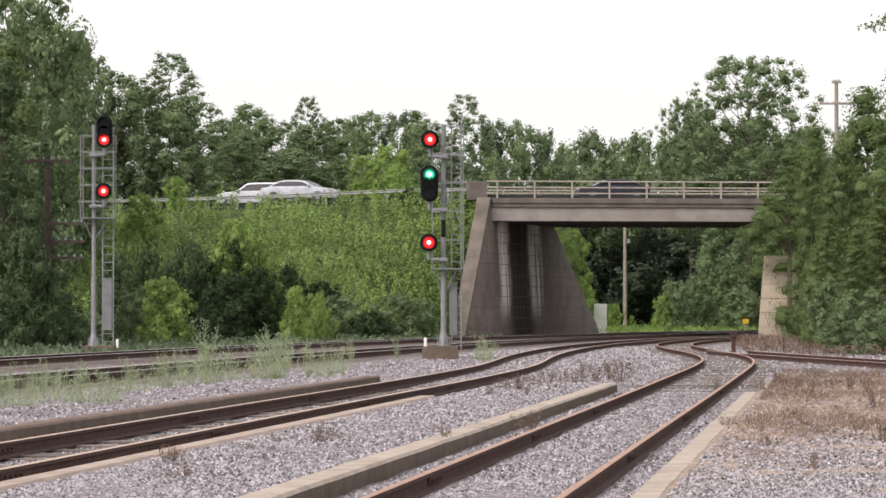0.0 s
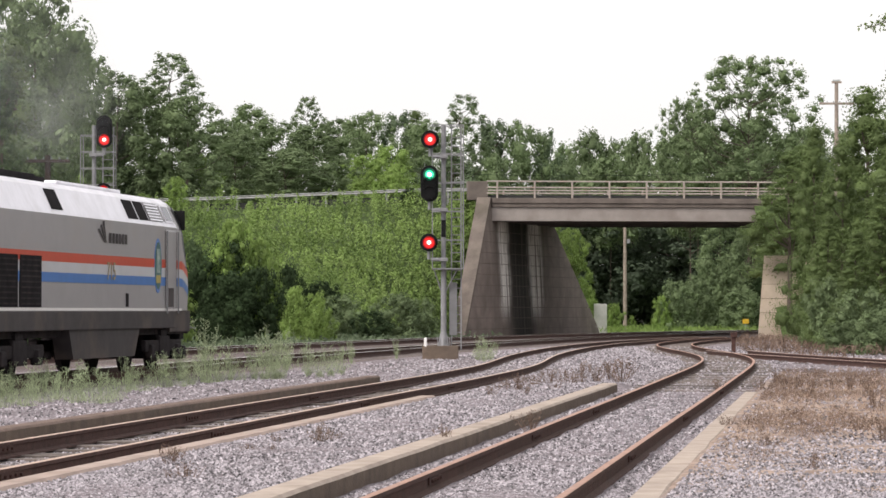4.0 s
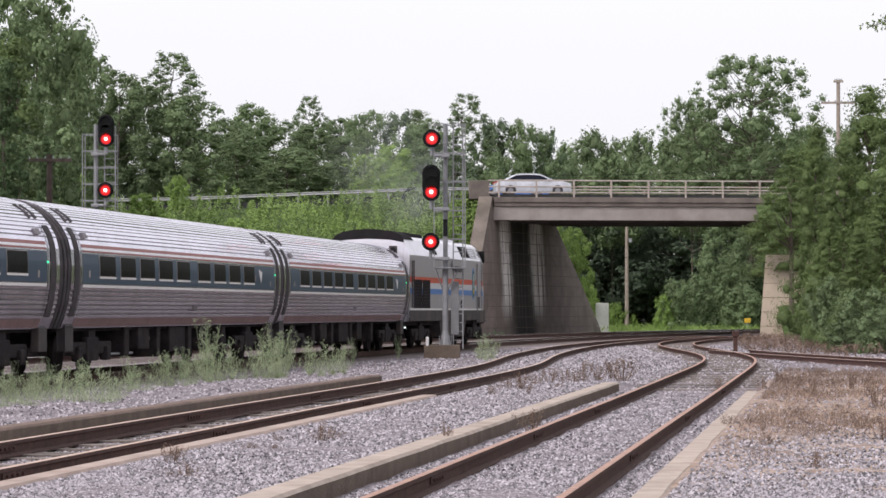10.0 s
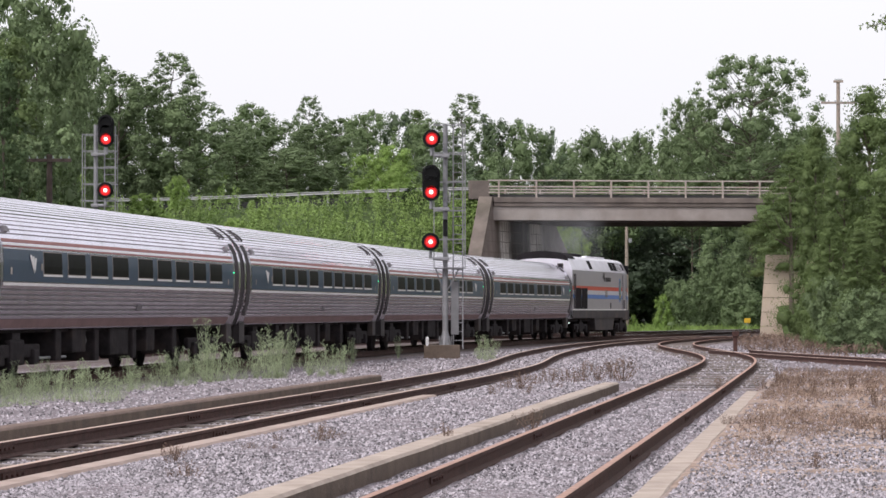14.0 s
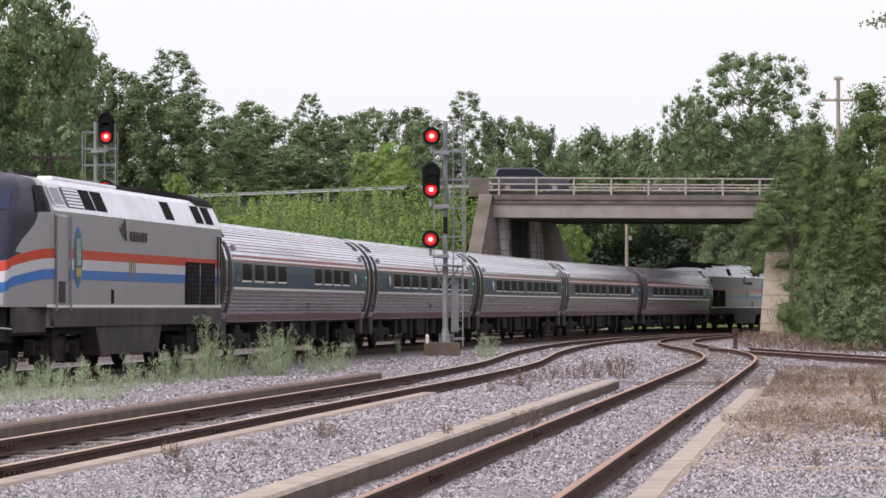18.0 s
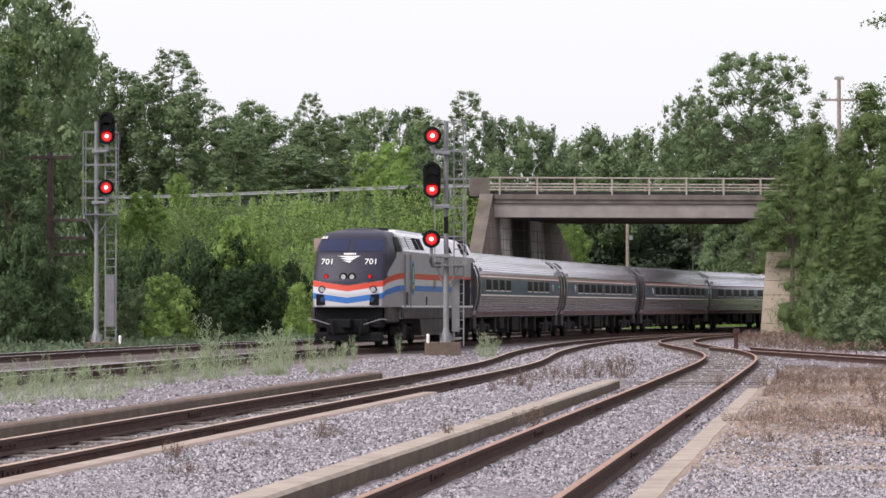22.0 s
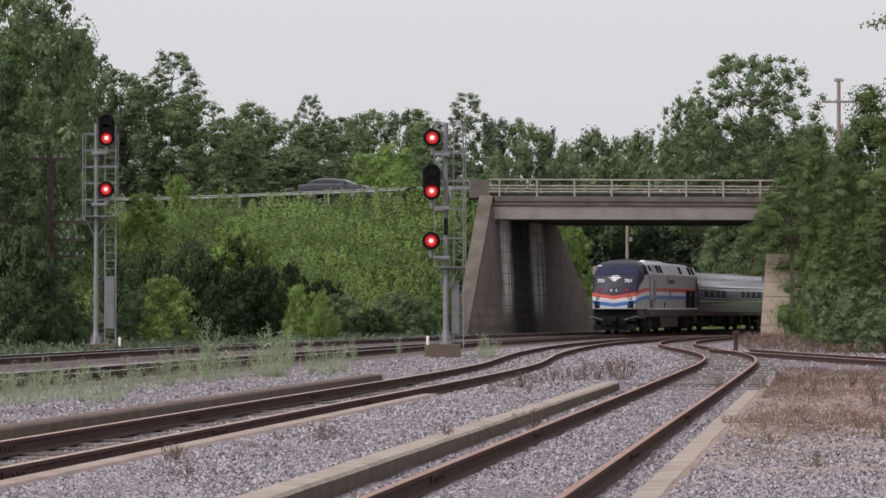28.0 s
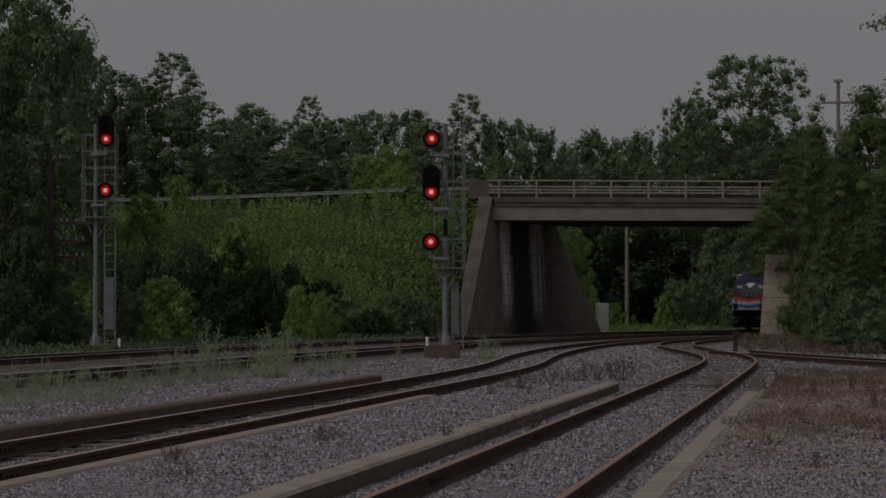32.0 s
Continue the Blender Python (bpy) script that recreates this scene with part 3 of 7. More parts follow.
def ribbon(name, xs, d0, d1, dz, mat, thick=.3):
    verts, faces = [], []
    for x in xs:
        y, z = road_at(x)
        verts += [(x, y + d0, z + dz - thick), (x, y + d0, z + dz), (x, y + d1, z + dz), (x, y + d1, z + dz - thick)]
    for i in range(len(xs) - 1):
        for j in range(4):
            a, b = 4 * i + j, 4 * i + (j + 1) % 4
            faces.append((a, b, b + 4, a + 4))
    faces += [(3, 2, 1, 0), tuple(4 * (len(xs) - 1) + k for k in range(4))]
    return link_mesh(name, verts, faces, mat)


tagged(ribbon("road", [-900, -400, -200, -110] + list(np.arange(-75, 3, 3.0)) + [2.9], .6, 15, .28, M["asphalt"], .6), "grey asphalt road along the embankment", "road", kind="structure")
tagged(ribbon("road", [24.2, 30, 45, 60, 80, 900], .6, 15, .28, M["asphalt"], 7.9), "grey asphalt road beyond the bridge", "road", kind="structure")


def bank(name, xs, foot, foot_z, label):
    """The grassy slope from the road's edge down to the railway."""
    verts, faces = [], []
    n = 14
    for x in xs:
        y, z = road_at(x)
        fx = foot(x)
        for i in range(n + 1):
            t = i / n
            yy = y + .5 + (fx - y - .5) * t
            zz = z - .12 + (foot_z - z + .12) * (t ** 1.0) + .25 * noise.noise((x * .25, yy * .25, 0)) * math.sin(math.pi * t)
            verts.append((x, yy, zz))
    faces = [(j * (n + 1) + i, j * (n + 1) + i + 1, (j + 1) * (n + 1) + i + 1, (j + 1) * (n + 1) + i) for j in range(len(xs) - 1) for i in range(n)]
    return tagged(link_mesh(name, verts, faces, M["bank_green"], smooth=True), label, "embankment", kind="structure")


def bank_foot(x):
    return float(np.interp(x, [-60, -30, -12, -6, -2, 2.0], [150, 158, 172, 178, 186, 199]))


bank("embankment_west", np.arange(-70, 2.1, 2.0), bank_foot, -.3, "steep embankment overgrown with green vines")
bank("embankment_east", np.arange(19.3, 70, 2.0), lambda x: 186 - (x - 19) * .4, -.3, "embankment beyond the bridge under trees")
verts, faces = [], []
xs = np.linspace(-75, 2.6, 20)
for x in xs:
    y, z = road_at(x)
    verts += [(x, y + 14.8, z - .05), (x, y + 120, z - 1.5)]
faces = [(2 * i, 2 * i + 1, 2 * i + 3, 2 * i + 2) for i in range(len(xs) - 1)]
tagged(link_mesh("embankment_back", verts, faces, M["grass_ground"]), "grassy ground behind the road", "embankment", kind="structure")

# the bridge: its abutments, girders, deck edge and railing
AB_DIR = Vector((.279, .960, 0)).normalized()


def ab_point(s, z=0.0, off=0.0):
    """Along the west abutment's face (s in metres from its near foot), off: into the fill."""
    n = Vector((-AB_DIR.y, AB_DIR.x, 0))
    return Vector((1.25, 194.5, z)) + AB_DIR * s + n * off


def weathered_abutment():
    """Concrete with a dark seepage band, pale lime runs and soot, running down the face."""
    m = M["concrete"].copy()
    m.name = "abutment_concrete"
    n, l = m.node_tree.nodes, m.node_tree.links
    b = n["Principled BSDF"]
    base = b.inputs["Base Color"].links[0].from_socket
    co = n.new("ShaderNodeTexCoord")
    along = n.new("ShaderNodeVectorMath")
    along.operation = 'DOT_PRODUCT'
    along.inputs[1].default_value = AB_DIR
    l.new(co.outputs["Object"], along.inputs[0])
    s0 = AB_DIR.dot(Vector((1.25, 194.5, 0)))
    sep = n.new("ShaderNodeSeparateXYZ")
    l.new(co.outputs["Object"], sep.inputs[0])

    def calc(op, a, c):
        q = n.new("ShaderNodeMath")
        q.operation = op
        for i, w in enumerate((a, c)):
            if isinstance(w, (int, float)):
                q.inputs[i].default_value = w
            else:
                l.new(w, q.inputs[i])
        return q.outputs[0]

    def ramp(v, a, c, lo=0.0, hi=1.0):
        q = n.new("ShaderNodeMapRange")
        q.interpolation_type = 'SMOOTHSTEP'
        for i, w in enumerate((a, c, lo, hi)):
            q.inputs[i + 1].default_value = w
        l.new(v, q.inputs[0])
        return q.outputs[0]

    s = calc('SUBTRACT', along.outputs["Value"], s0)
    z = sep.outputs[2]

    def runs(fs, fz, seed):
        v = n.new("ShaderNodeCombineXYZ")
        l.new(calc('MULTIPLY', s, fs), v.inputs[0])
        l.new(calc('MULTIPLY', z, fz), v.inputs[1])
        v.inputs[2].default_value = seed
        t = n.new("ShaderNodeTexNoise")
        t.inputs["Scale"].default_value, t.inputs["Detail"].default_value, t.inputs["Roughness"].default_value = 1, 7, .6
        l.new(v.outputs[0], t.inputs["Vector"])
        return t.outputs["Fac"]

    def window(centre, half, soft, wander):
        d = calc('ABSOLUTE', calc('ADD', calc('SUBTRACT', s, centre), calc('MULTIPLY', calc('SUBTRACT', wander, .5), 1.6)), 0)
        return ramp(d, half + soft, half - soft)

    out = base
    wander = runs(.35, .45, 3)
    fine_runs, thin_runs = runs(1.6, .12, 7), runs(4.5, .15, 11)
    rise = ramp(z, .4, 2.6)
    damp = calc('MULTIPLY', window(13.6, 7.0, 3.0, wander), calc('MULTIPLY', ramp(fine_runs, .30, .62), ramp(z, -1.5, 4.5)))
    seep = calc('MULTIPLY', window(13.9, 2.9, 1.7, wander), ramp(runs(1.8, .1, 17), .3, .52, .5, 1.0))
    lime1 = calc('MULTIPLY', window(9.9, 1.1, .6, wander), calc('MULTIPLY', ramp(thin_runs, .41, .49), rise))
    lime2 = calc('MULTIPLY', window(17.6, 1.5, .7, wander), calc('MULTIPLY', ramp(thin_runs, .41, .49), rise))
    low = calc('MULTIPLY', ramp(runs(.5, .5, 23), .35, .7), ramp(z, 1.6, -.3))
    for fac, amount, col in ((damp, .62, (.09, .075, .068)), (low, .6, (.08, .066, .058)), (seep, .96, (.014, .013, .012)), (lime1, .9, (.84, .82, .79)), (lime2, .9, (.84, .82, .79))):
        mx = n.new("ShaderNodeMixRGB")
        l.new(calc('MULTIPLY', fac, amount), mx.inputs[0])
        l.new(out, mx.inputs[1])
        mx.inputs[2].default_value = (*col, 1)
        out = mx.outputs[0]
    l.new(out, b.inputs["Base Color"])
    return m


M["abutment"] = weathered_abutment()


def abutment_west():
    t = tagged(empty("bridge_abutment"), "stained concrete bridge abutment with sloping wing walls", "bridge abutment")
    # a battered face: corners along the foot and the top
    def face(s, z):
        return ab_point(s, z, .045 * z)
    top = 8.35
    foot0, foot1, t0, t1 = .2, 34.6, 7.3, 20.8
    rows = 13
    zs = [-.3 + (top + .3) * i / rows for i in range(rows + 1)]

    def ends(z):
        k = max(0.0, z) / top
        return foot0 + (t0 - foot0) * k, foot1 + (t1 - foot1) * k
    # courses of board-marked concrete with recessed joints between
    for i in range(rows):
        bm = B()
        za, zb = zs[i] + .015, zs[i + 1] - .015
        pts = []
        for z in (za, zb):
            a, b = ends(z)
            pts.append([face(a, z), face(b, z)])
        d = Vector((-AB_DIR.y, AB_DIR.x, 0)) * .8
        vs = [bm.verts.new(p) for p in (pts[0][0], pts[0][1], pts[1][1], pts[1][0])]
        vb = [bm.verts.new(v.co + d) for v in vs]
        bm.faces.new(vs)
        bm.faces.new(vb[::-1])
        for q in range(4):
            bm.faces.new((vs[q], vb[q], vb[(q + 1) % 4], vs[(q + 1) % 4]))
        part("concrete_course", bm, M["abutment"], t)
    bm = B()
    vs = []
    for z in (-.3, top):
        a, b = ends(z)
        vs.append([face(a + .15, z) + Vector((-AB_DIR.y, AB_DIR.x, 0)) * .03, face(b - .15, z) + Vector((-AB_DIR.y, AB_DIR.x, 0)) * .03])
    d = Vector((-AB_DIR.y, AB_DIR.x, 0)) * .6
    q = [bm.verts.new(p) for p in (vs[0][0], vs[0][1], vs[1][1], vs[1][0])]
    qb = [bm.verts.new(v.co + d) for v in q]
    bm.faces.new(q)
    bm.faces.new(qb[::-1])
    for k in range(4):
        bm.faces.new((q[k], qb[k], qb[(k + 1) % 4], q[(k + 1) % 4]))
    part("joint_backing", bm, M["joint"], t)
    # sloping coping on the near wing
    bm = B()
    n = Vector((-AB_DIR.y, AB_DIR.x, 0))
    pts = []
    for z in (-.1, top + .1):
        a, b = ends(z)
        p = face(a, z)
        pts.append((p - n * .05, p + n * .8))
    lo, hi = pts
    th = AB_DIR * -.28
    vs = [bm.verts.new(p) for p in (lo[0], lo[1], hi[1], hi[0])]
    vb = [bm.verts.new(v.co + th) for v in vs]
    bm.faces.new(vs)
    bm.faces.new(vb[::-1])
    for k in range(4):
        bm.faces.new((vs[k], vb[k], vb[(k + 1) % 4], vs[(k + 1) % 4]))
    part("coping", bm, M["wing_concrete"], t, "dark sloping concrete coping")
    return t


abutment_west()


def abutment_east():
    t = tagged(empty("bridge_abutment"), "pale concrete bridge abutment half hidden by trees", "bridge abutment")
    prev = -.3
    for i in range(6):
        bm = B()
        z1 = prev + .83
        k0, k1 = prev / 4.7, z1 / 4.7
        xa, xb = 18.25 + .36 * max(0, k0), 18.25 + .36 * k1
        vs = [bm.verts.new(p) for p in ((xa, 190, prev + .012), (24, 190, prev + .012), (24, 190, z1 - .012), (xb, 190, z1 - .012))]
        vb = [bm.verts.new((v.co.x + 5.5, v.co.y + 22, v.co.z)) for v in vs]
        bm.faces.new(vs)
        bm.faces.new(vb[::-1])
        for k in range(4):
            bm.faces.new((vs[k], vb[k], vb[(k + 1) % 4], vs[(k + 1) % 4]))
        part("concrete_course", bm, M["pier"], t)
        prev = z1
    bm = box(B(), 22.9, 30, 199, 218, -.3, 7.2)
    part("bearing_wall", bm, M["concrete"], t)
    return t


abutment_east()


def bridge_span():
    t = tagged(empty("road_bridge"), "concrete girder road bridge with a steel railing", "bridge")
    x0, x1 = 3.0, 24.0

    def slab(name, z0, z1, y0, y1, mat, xa=x0, xb=x1, bev=.03):
        bm = B()
        box(bm, 0, xb - xa, y0, y1, z0, z1, bev)
        o = part(name, bm, mat, t)
        o.matrix_basis = pose(xa, road_at(xa)[0], 0, 0, 0, math.degrees(math.atan2(1.6, 14.8)))
        return o
    slab("girder", 7.0, 7.85, .06, .62, M["girder"])
    # inner girders: under-deck shade is painted into their concrete
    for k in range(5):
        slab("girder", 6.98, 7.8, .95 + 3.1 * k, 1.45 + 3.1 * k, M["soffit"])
    slab("deck_slab", 7.855, 8.1, -.05, 15.6, M["deck_edge"])
    slab("deck_edge", 8.1, 8.42, -.12, .5, M["deck_edge"])
    slab("deck_edge", 8.1, 8.42, 15.1, 15.7, M["concrete"])
    slab("road_surface", 8.1, 8.62, .5, 15.1, M["asphalt"], bev=0)
    # railing: posts and three pipes
    for y, far in ((.18, False), (15.4, True)):
        for z in (8.72, 9.08, 9.46):
            slab("railing_pipe", z - .045, z + .045, y - .04, y + .04, M["rail_paint"], x0 - .3, x1)
        x = x0 + .3
        while x < x1:
            o = slab("railing_post", 8.4, 9.5, y - .06, y + .06, M["rail_paint"], x, x + (.09 if far else .11))
            x += 2.32
    # end post block at the west end
    o = slab("end_block", 8.3, 9.45, -.2, .7, M["deck_edge"], 1.5, 2.75)
    return t


bridge_span()


def guardrail():
    t = tagged(empty("guard_rail"), "pale steel guard rail along the road", "guard rail")
    xs = np.arange(-70, 2.3, 1.9)
    verts, faces = [], []
    prof = [(0, -.10), (-.05, -.07), (0, -.02), (0, .02), (-.05, .07), (0, .10), (.02, .10), (.02, -.10)]
    for x in xs:
        y, z = road_at(x, .3)
        for py, pz in prof:
            verts.append((x, y + py, z + .62 + pz))
    k = len(prof)
    faces = [(i * k + j, i * k + (j + 1) % k, (i + 1) * k + (j + 1) % k, (i + 1) * k + j) for i in range(len(xs) - 1) for j in range(k)]
    link_mesh("rail_beam", verts, faces, M["beam_steel"], t)
    bm = box(B(), -.07, .07, 0, .15, -.6, .75, .01)
    first = part("guard_post", bm, M["beam_steel"], t)
    for i, x in enumerate(xs):
        y, z = road_at(x, .33)
        if i == 0:
            first.matrix_basis = pose(x, y, z)
        else:
            shared("guard_post", first, pose(x, y, z), t)
    return t


guardrail()


# ---------------------------------------------------------------- the train
COACH = [(1.33, 1.02), (1.42, 1.24), (1.52, 1.57), (1.57, 1.95), (1.58, 2.33), (1.555, 2.67), (1.49, 2.92), (1.36, 3.16), (1.15, 3.4), (.85, 3.6), (.45, 3.72), (0, 3.75)]
LOCO = [(1.50, 1.0), (1.52, 1.2), (1.525, 2.6), (1.525, 3.40), (1.49, 3.49), (1.27, 3.97), (1.12, 4.08), (.6, 4.16), (0, 4.19)]


def fine(prof, n=80):
    p = np.array(prof)
    t = np.concatenate([[0], np.cumsum(np.hypot(*np.diff(p, axis=0).T))])
    k = np.linspace(0, t[-1], n)
    return np.stack([np.interp(k, t, p[:, 0]), np.interp(k, t, p[:, 1])], 1)


def prof_x(prof, z):
    return float(np.interp(z, [p[1] for p in prof], [p[0] for p in prof]))


def side_patch(bm, prof, y0, y1, z0, z1, off=.006, sides=(1, -1), n=3, thick=0.0):
    """A patch laid on the carbody's side, following its curve."""
    for sx in sides:
        rows = []
        for i in range(n + 1):
            z = z0 + (z1 - z0) * i / n
            x = (prof_x(prof, z) + off) * sx
            rows.append((bm.verts.new((x, y0, z)), bm.verts.new((x, y1, z))))
        for a, b in zip(rows, rows[1:]):
            bm.faces.new((a[0], a[1], b[1], b[0]))
        if thick:
            ring = [r[0] for r in rows] + [r[1] for r in rows[::-1]]
            inner = [bm.verts.new((v.co.x - sx * thick, v.co.y, v.co.z)) for v in ring]
            for i in range(len(ring)):
                j = (i + 1) % len(ring)
                bm.faces.new((ring[i], ring[j], inner[j], inner[i]))
    return bm


def carbody(name, prof, y0, y1, parent, groove, mats):
    """A tube of the given half profile; groove(z) says how deep the flutes are."""
    pr = fine(prof, 300)
    pts, idx = [], []
    for i, (x, z) in enumerate(pr):
        d = groove(z, i)
        pts.append((x - d, z - (d if z > 3.3 else 0)))
    full = pts + [(-x, z) for x, z in pts[-2::-1]]
    verts = [(x, y, z) for y in (y0, y1) for x, z in full]
    k = len(full)
    faces = [(j, j + 1, k + j + 1, k + j) for j in range(k - 1)]
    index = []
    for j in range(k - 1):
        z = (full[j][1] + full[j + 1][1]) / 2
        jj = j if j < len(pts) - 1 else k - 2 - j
        # groove faces take the third material: shade painted into the flutes
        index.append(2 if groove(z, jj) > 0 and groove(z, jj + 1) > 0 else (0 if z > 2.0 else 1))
    faces += [tuple(range(k)), tuple(range(2 * k - 1, k - 1, -1))]
    index += [1, 1]
    return link_mesh(name, verts, faces, None, parent, mats=mats, index=index)


def truck(parent, y, wheel_r=.46, base=2.6, wide=1.25, n=2):
    """A bogie: side frames, bolster and wheels."""
    bm = B()
    for sx in (-1, 1):
        box(bm, sx * (wide - .12), sx * wide, -base / 2 - .55, base / 2 + .55, .45, .72, .04)
        box(bm, sx * (wide - .1), sx * (wide + .03), -.55, .55, .3, .82, .05)
        for k in range(n):
            yy = -base / 2 + base * k / (n - 1)
            box(bm, sx * (wide - .1), sx * (wide + .08), yy - .2, yy + .2, .3, .62, .05)
    box(bm, -wide, wide, -.3, .3, .6, .95)
    t = part("truck", bm, M["under"], parent, "dusty dark bogie frame")
    t.matrix_basis = pose(0, y, 0)
    for k in range(n):
        for sx in (-1, 1):
            bm = rod(B(), (sx * .69, 0, 0), (sx * .82, 0, 0), wheel_r, 24)
            rod(bm, (sx * .66, 0, 0), (sx * .69, 0, 0), wheel_r + .025, 24)
            w = part("wheel", bm, M["under"], t)
            w.matrix_basis = pose(0, -base / 2 + base * k / (n - 1), wheel_r)
    return t


def coach_groove(z, i):
    if 1.29 < z < 1.85:
        return .014 if i % 8 in (0, 1, 2) else 0.0
    if z > 2.84:
        return .010 if i % 8 in (0, 1) else 0.0
    return 0.0


def coach(cafe=False, turned=False):
    L = 12.16
    t = tagged(empty("passenger_coach"), "fluted stainless steel passenger coach with a blue window band", "railway coach", "coaches of the train")
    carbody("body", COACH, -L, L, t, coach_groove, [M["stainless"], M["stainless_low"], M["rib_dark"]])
    # stripes, windows and doors of each side
    if cafe:
        ys = [-9.4 + 1.75 * k for k in range(4)] + [1.9 + 1.75 * k for k in range(4)]
    else:
        ys = [-8.93 + 1.98 * k for k in range(5)] + [1.46 + 1.98 * k for k in range(4)]
        if turned:
            ys = [-y for y in ys]
    hw = .67 if cafe else .76
    for sx in (1, -1):
        one = (sx,)
        # the lowest white stripe paints in the catch-light along the body's edge
        for nm, z0, z1, mat in (("white_stripe", 1.885, 1.945, M["white_paint"]), ("red_stripe", 2.635, 2.67, M["red_line"]), ("white_stripe", 2.68, 2.715, M["white_paint"]), ("red_stripe", 2.73, 2.80, M["red_line"])):
            part(nm, side_patch(B(), COACH, -L + 1.0, L - 1.0, z0, z1, sides=one), mat, t)
        part("sill_stripe", side_patch(B(), COACH, -L + .9, L - .9, 1.05, 1.23, sides=one), material_once("sill_red", (.21, .13, .13)), t, "dull red sill stripe")
        part("blue_band", side_patch(B(), COACH, -L + 1.0, L - 1.0, 1.965, 2.60, sides=one), M["band_blue"], t, "dark blue window band")
        pane = None
        for y in ys:
            m = pose(0, y, 0)
            if pane is None:
                rim = part("window_frame", side_patch(B(), COACH, -hw, hw, 2.10, 2.585, .010, one, thick=.02), M["rail_paint"], t)
                pane = part("window_pane", side_patch(B(), COACH, -hw + .03, hw - .03, 2.14, 2.57, .016, one), M["tint"], t)
                sill = part("window_sill", side_patch(B(), COACH, -hw + .02, hw, 2.085, 2.125, .022, one, thick=.02), M["white_paint"], t)
                for o in (rim, pane, sill):
                    o.matrix_basis = m
            else:
                shared("window_frame", rim, m, t)
                shared("window_pane", pane, m, t)
                shared("window_sill", sill, m, t)
        for e in (-1, 1):
            part("end_door", side_patch(B(), COACH, e * (L - .72), e * (L - .28), 1.26, 3.14, .010, one, n=10), M["rubber"], t, "dark recessed end door")
            part("grab_rail", side_patch(B(), COACH, e * (L - .90), e * (L - .85), 1.25, 3.14, .012, one, n=10), M["galv"], t)
            part("step_box", box(B(), min(sx * 1.2, sx * 1.38), max(sx * 1.2, sx * 1.38), e * (L - .9), e * (L - .25), .55, 1.06, .03), M["loco_dark"], t)
            for k in (.75, 1.2):
                part("roof_vent", side_patch(B(), COACH, e * (L - k) - .07, e * (L - k) + .07, 3.28, 3.56, .03, one, 5, thick=.04), M["rubber"], t)
            part("vent_box", side_patch(B(), COACH, e * (L - 1.45) - .14, e * (L - 1.45) + .14, 2.93, 3.05, .06, one, 2, thick=.07), M["rib_dark"], t)
        # winged carrier badge in plain slats by one end, and small plates
        e = -1 if turned else 1
        for j in range(3):
            y0 = e * 8.98 - .26 + .19 * j
            bm = B()
            x = prof_x(COACH, 2.35) + .014
            q = [(y0, 2.50 - .03 * j), (y0 + .15, 2.51 - .03 * j), (e * 8.98 + .1 + .04 * j, 2.13 + .03 * j), (e * 8.98 + .06, 2.14)]
            bm.faces.new([bm.verts.new((sx * x, y, z)) for y, z in (q if sx > 0 else q[::-1])])
            part("badge", bm, M["white_paint"], t)
        for y, z in ((-10.6, 2.1), (10.5, 2.06), (e * 8.3, 2.2)):
            part("car_plate", side_patch(B(), COACH, y - .07, y + .07, z, z + .14, .012, one, 1), M["rail_paint"], t)
        part("vent_panel", side_patch(B(), COACH, .5, .95, 1.40, 1.54, .02, one, thick=.03), M["rib_dark"], t)
    # bellows, couplers and the door lamp
    for e in (-1, 1):
        prof = [(x * .955, 1.02 + (z - 1.02) * .985) for x, z in COACH]
        full = prof + [(-x, z) for x, z in prof[-2::-1]]
        for q, (a, b, k) in enumerate(((L, L + .17, 1.03), (L + .17, L + .24, .92), (L + .24, L + .41, 1.02))):
            verts = [(x * k, e * y, z) for y in (a, b) for x, z in full]
            n = len(full)
            faces = [(j, j + 1, n + j + 1, n + j) for j in range(n - 1)] + [tuple(range(n)), tuple(range(2 * n - 1, n - 1, -1))]
            link_mesh("bellows", verts, faces, M["rubber"], t)
        part("coupler", box(B(), -.2, .2, e * (L - .2), e * (L + .41), .65, .9, .03), M["under"], t)
    bm = rod(B(), (prof_x(COACH, 2.38), L - .98, 2.38), (prof_x(COACH, 2.38) + .03, L - .98, 2.38), .022, 10)
    part("door_light", bm, M["lamp_green"], t, "small lit green door light")
    # undergear
    for y in (-9.0, 9.0):
        truck(t, y)
    for y0, y1, z0 in ((-6.0, -5.5, .35), (-4.6, -3.4, .5), (-2.6, -2.2, .3), (-1.2, .6, .4), (1.0, 1.4, .3), (2.4, 3.3, .45), (5.2, 5.7, .35)):
        for sx in (-1, 1):
            bm = box(B(), min(sx * .5, sx * 1.28), max(sx * .5, sx * 1.28), y0, y1, z0, 1.04, .04)
            part("equipment_box", bm, M["under"], t)
    bm = rod(B(), (1.0, -4.2, .75), (1.0, -3.0, .75), .2, 12)
    part("air_tank", bm, M["loco_dark"], t)
    part("brake_pipe", rod(B(), (1.15, -6.9, .42), (1.15, -4.7, .42), .03, 8), M["galv"], t, "pale brake pipe")
    part("underframe", box(B(), -1.2, 1.2, -L + .1, L - .1, .95, 1.06), M["under"], t)
    return t


_once = {}


def material_once(name, col, rough=.6, metal=0.0):
    if name not in _once:
        _once[name] = material(name, col, rough, metal, var=.2, scale=2)
    return _once[name]


# the diesel locomotive; its nose points to +y
HALF = 9.9
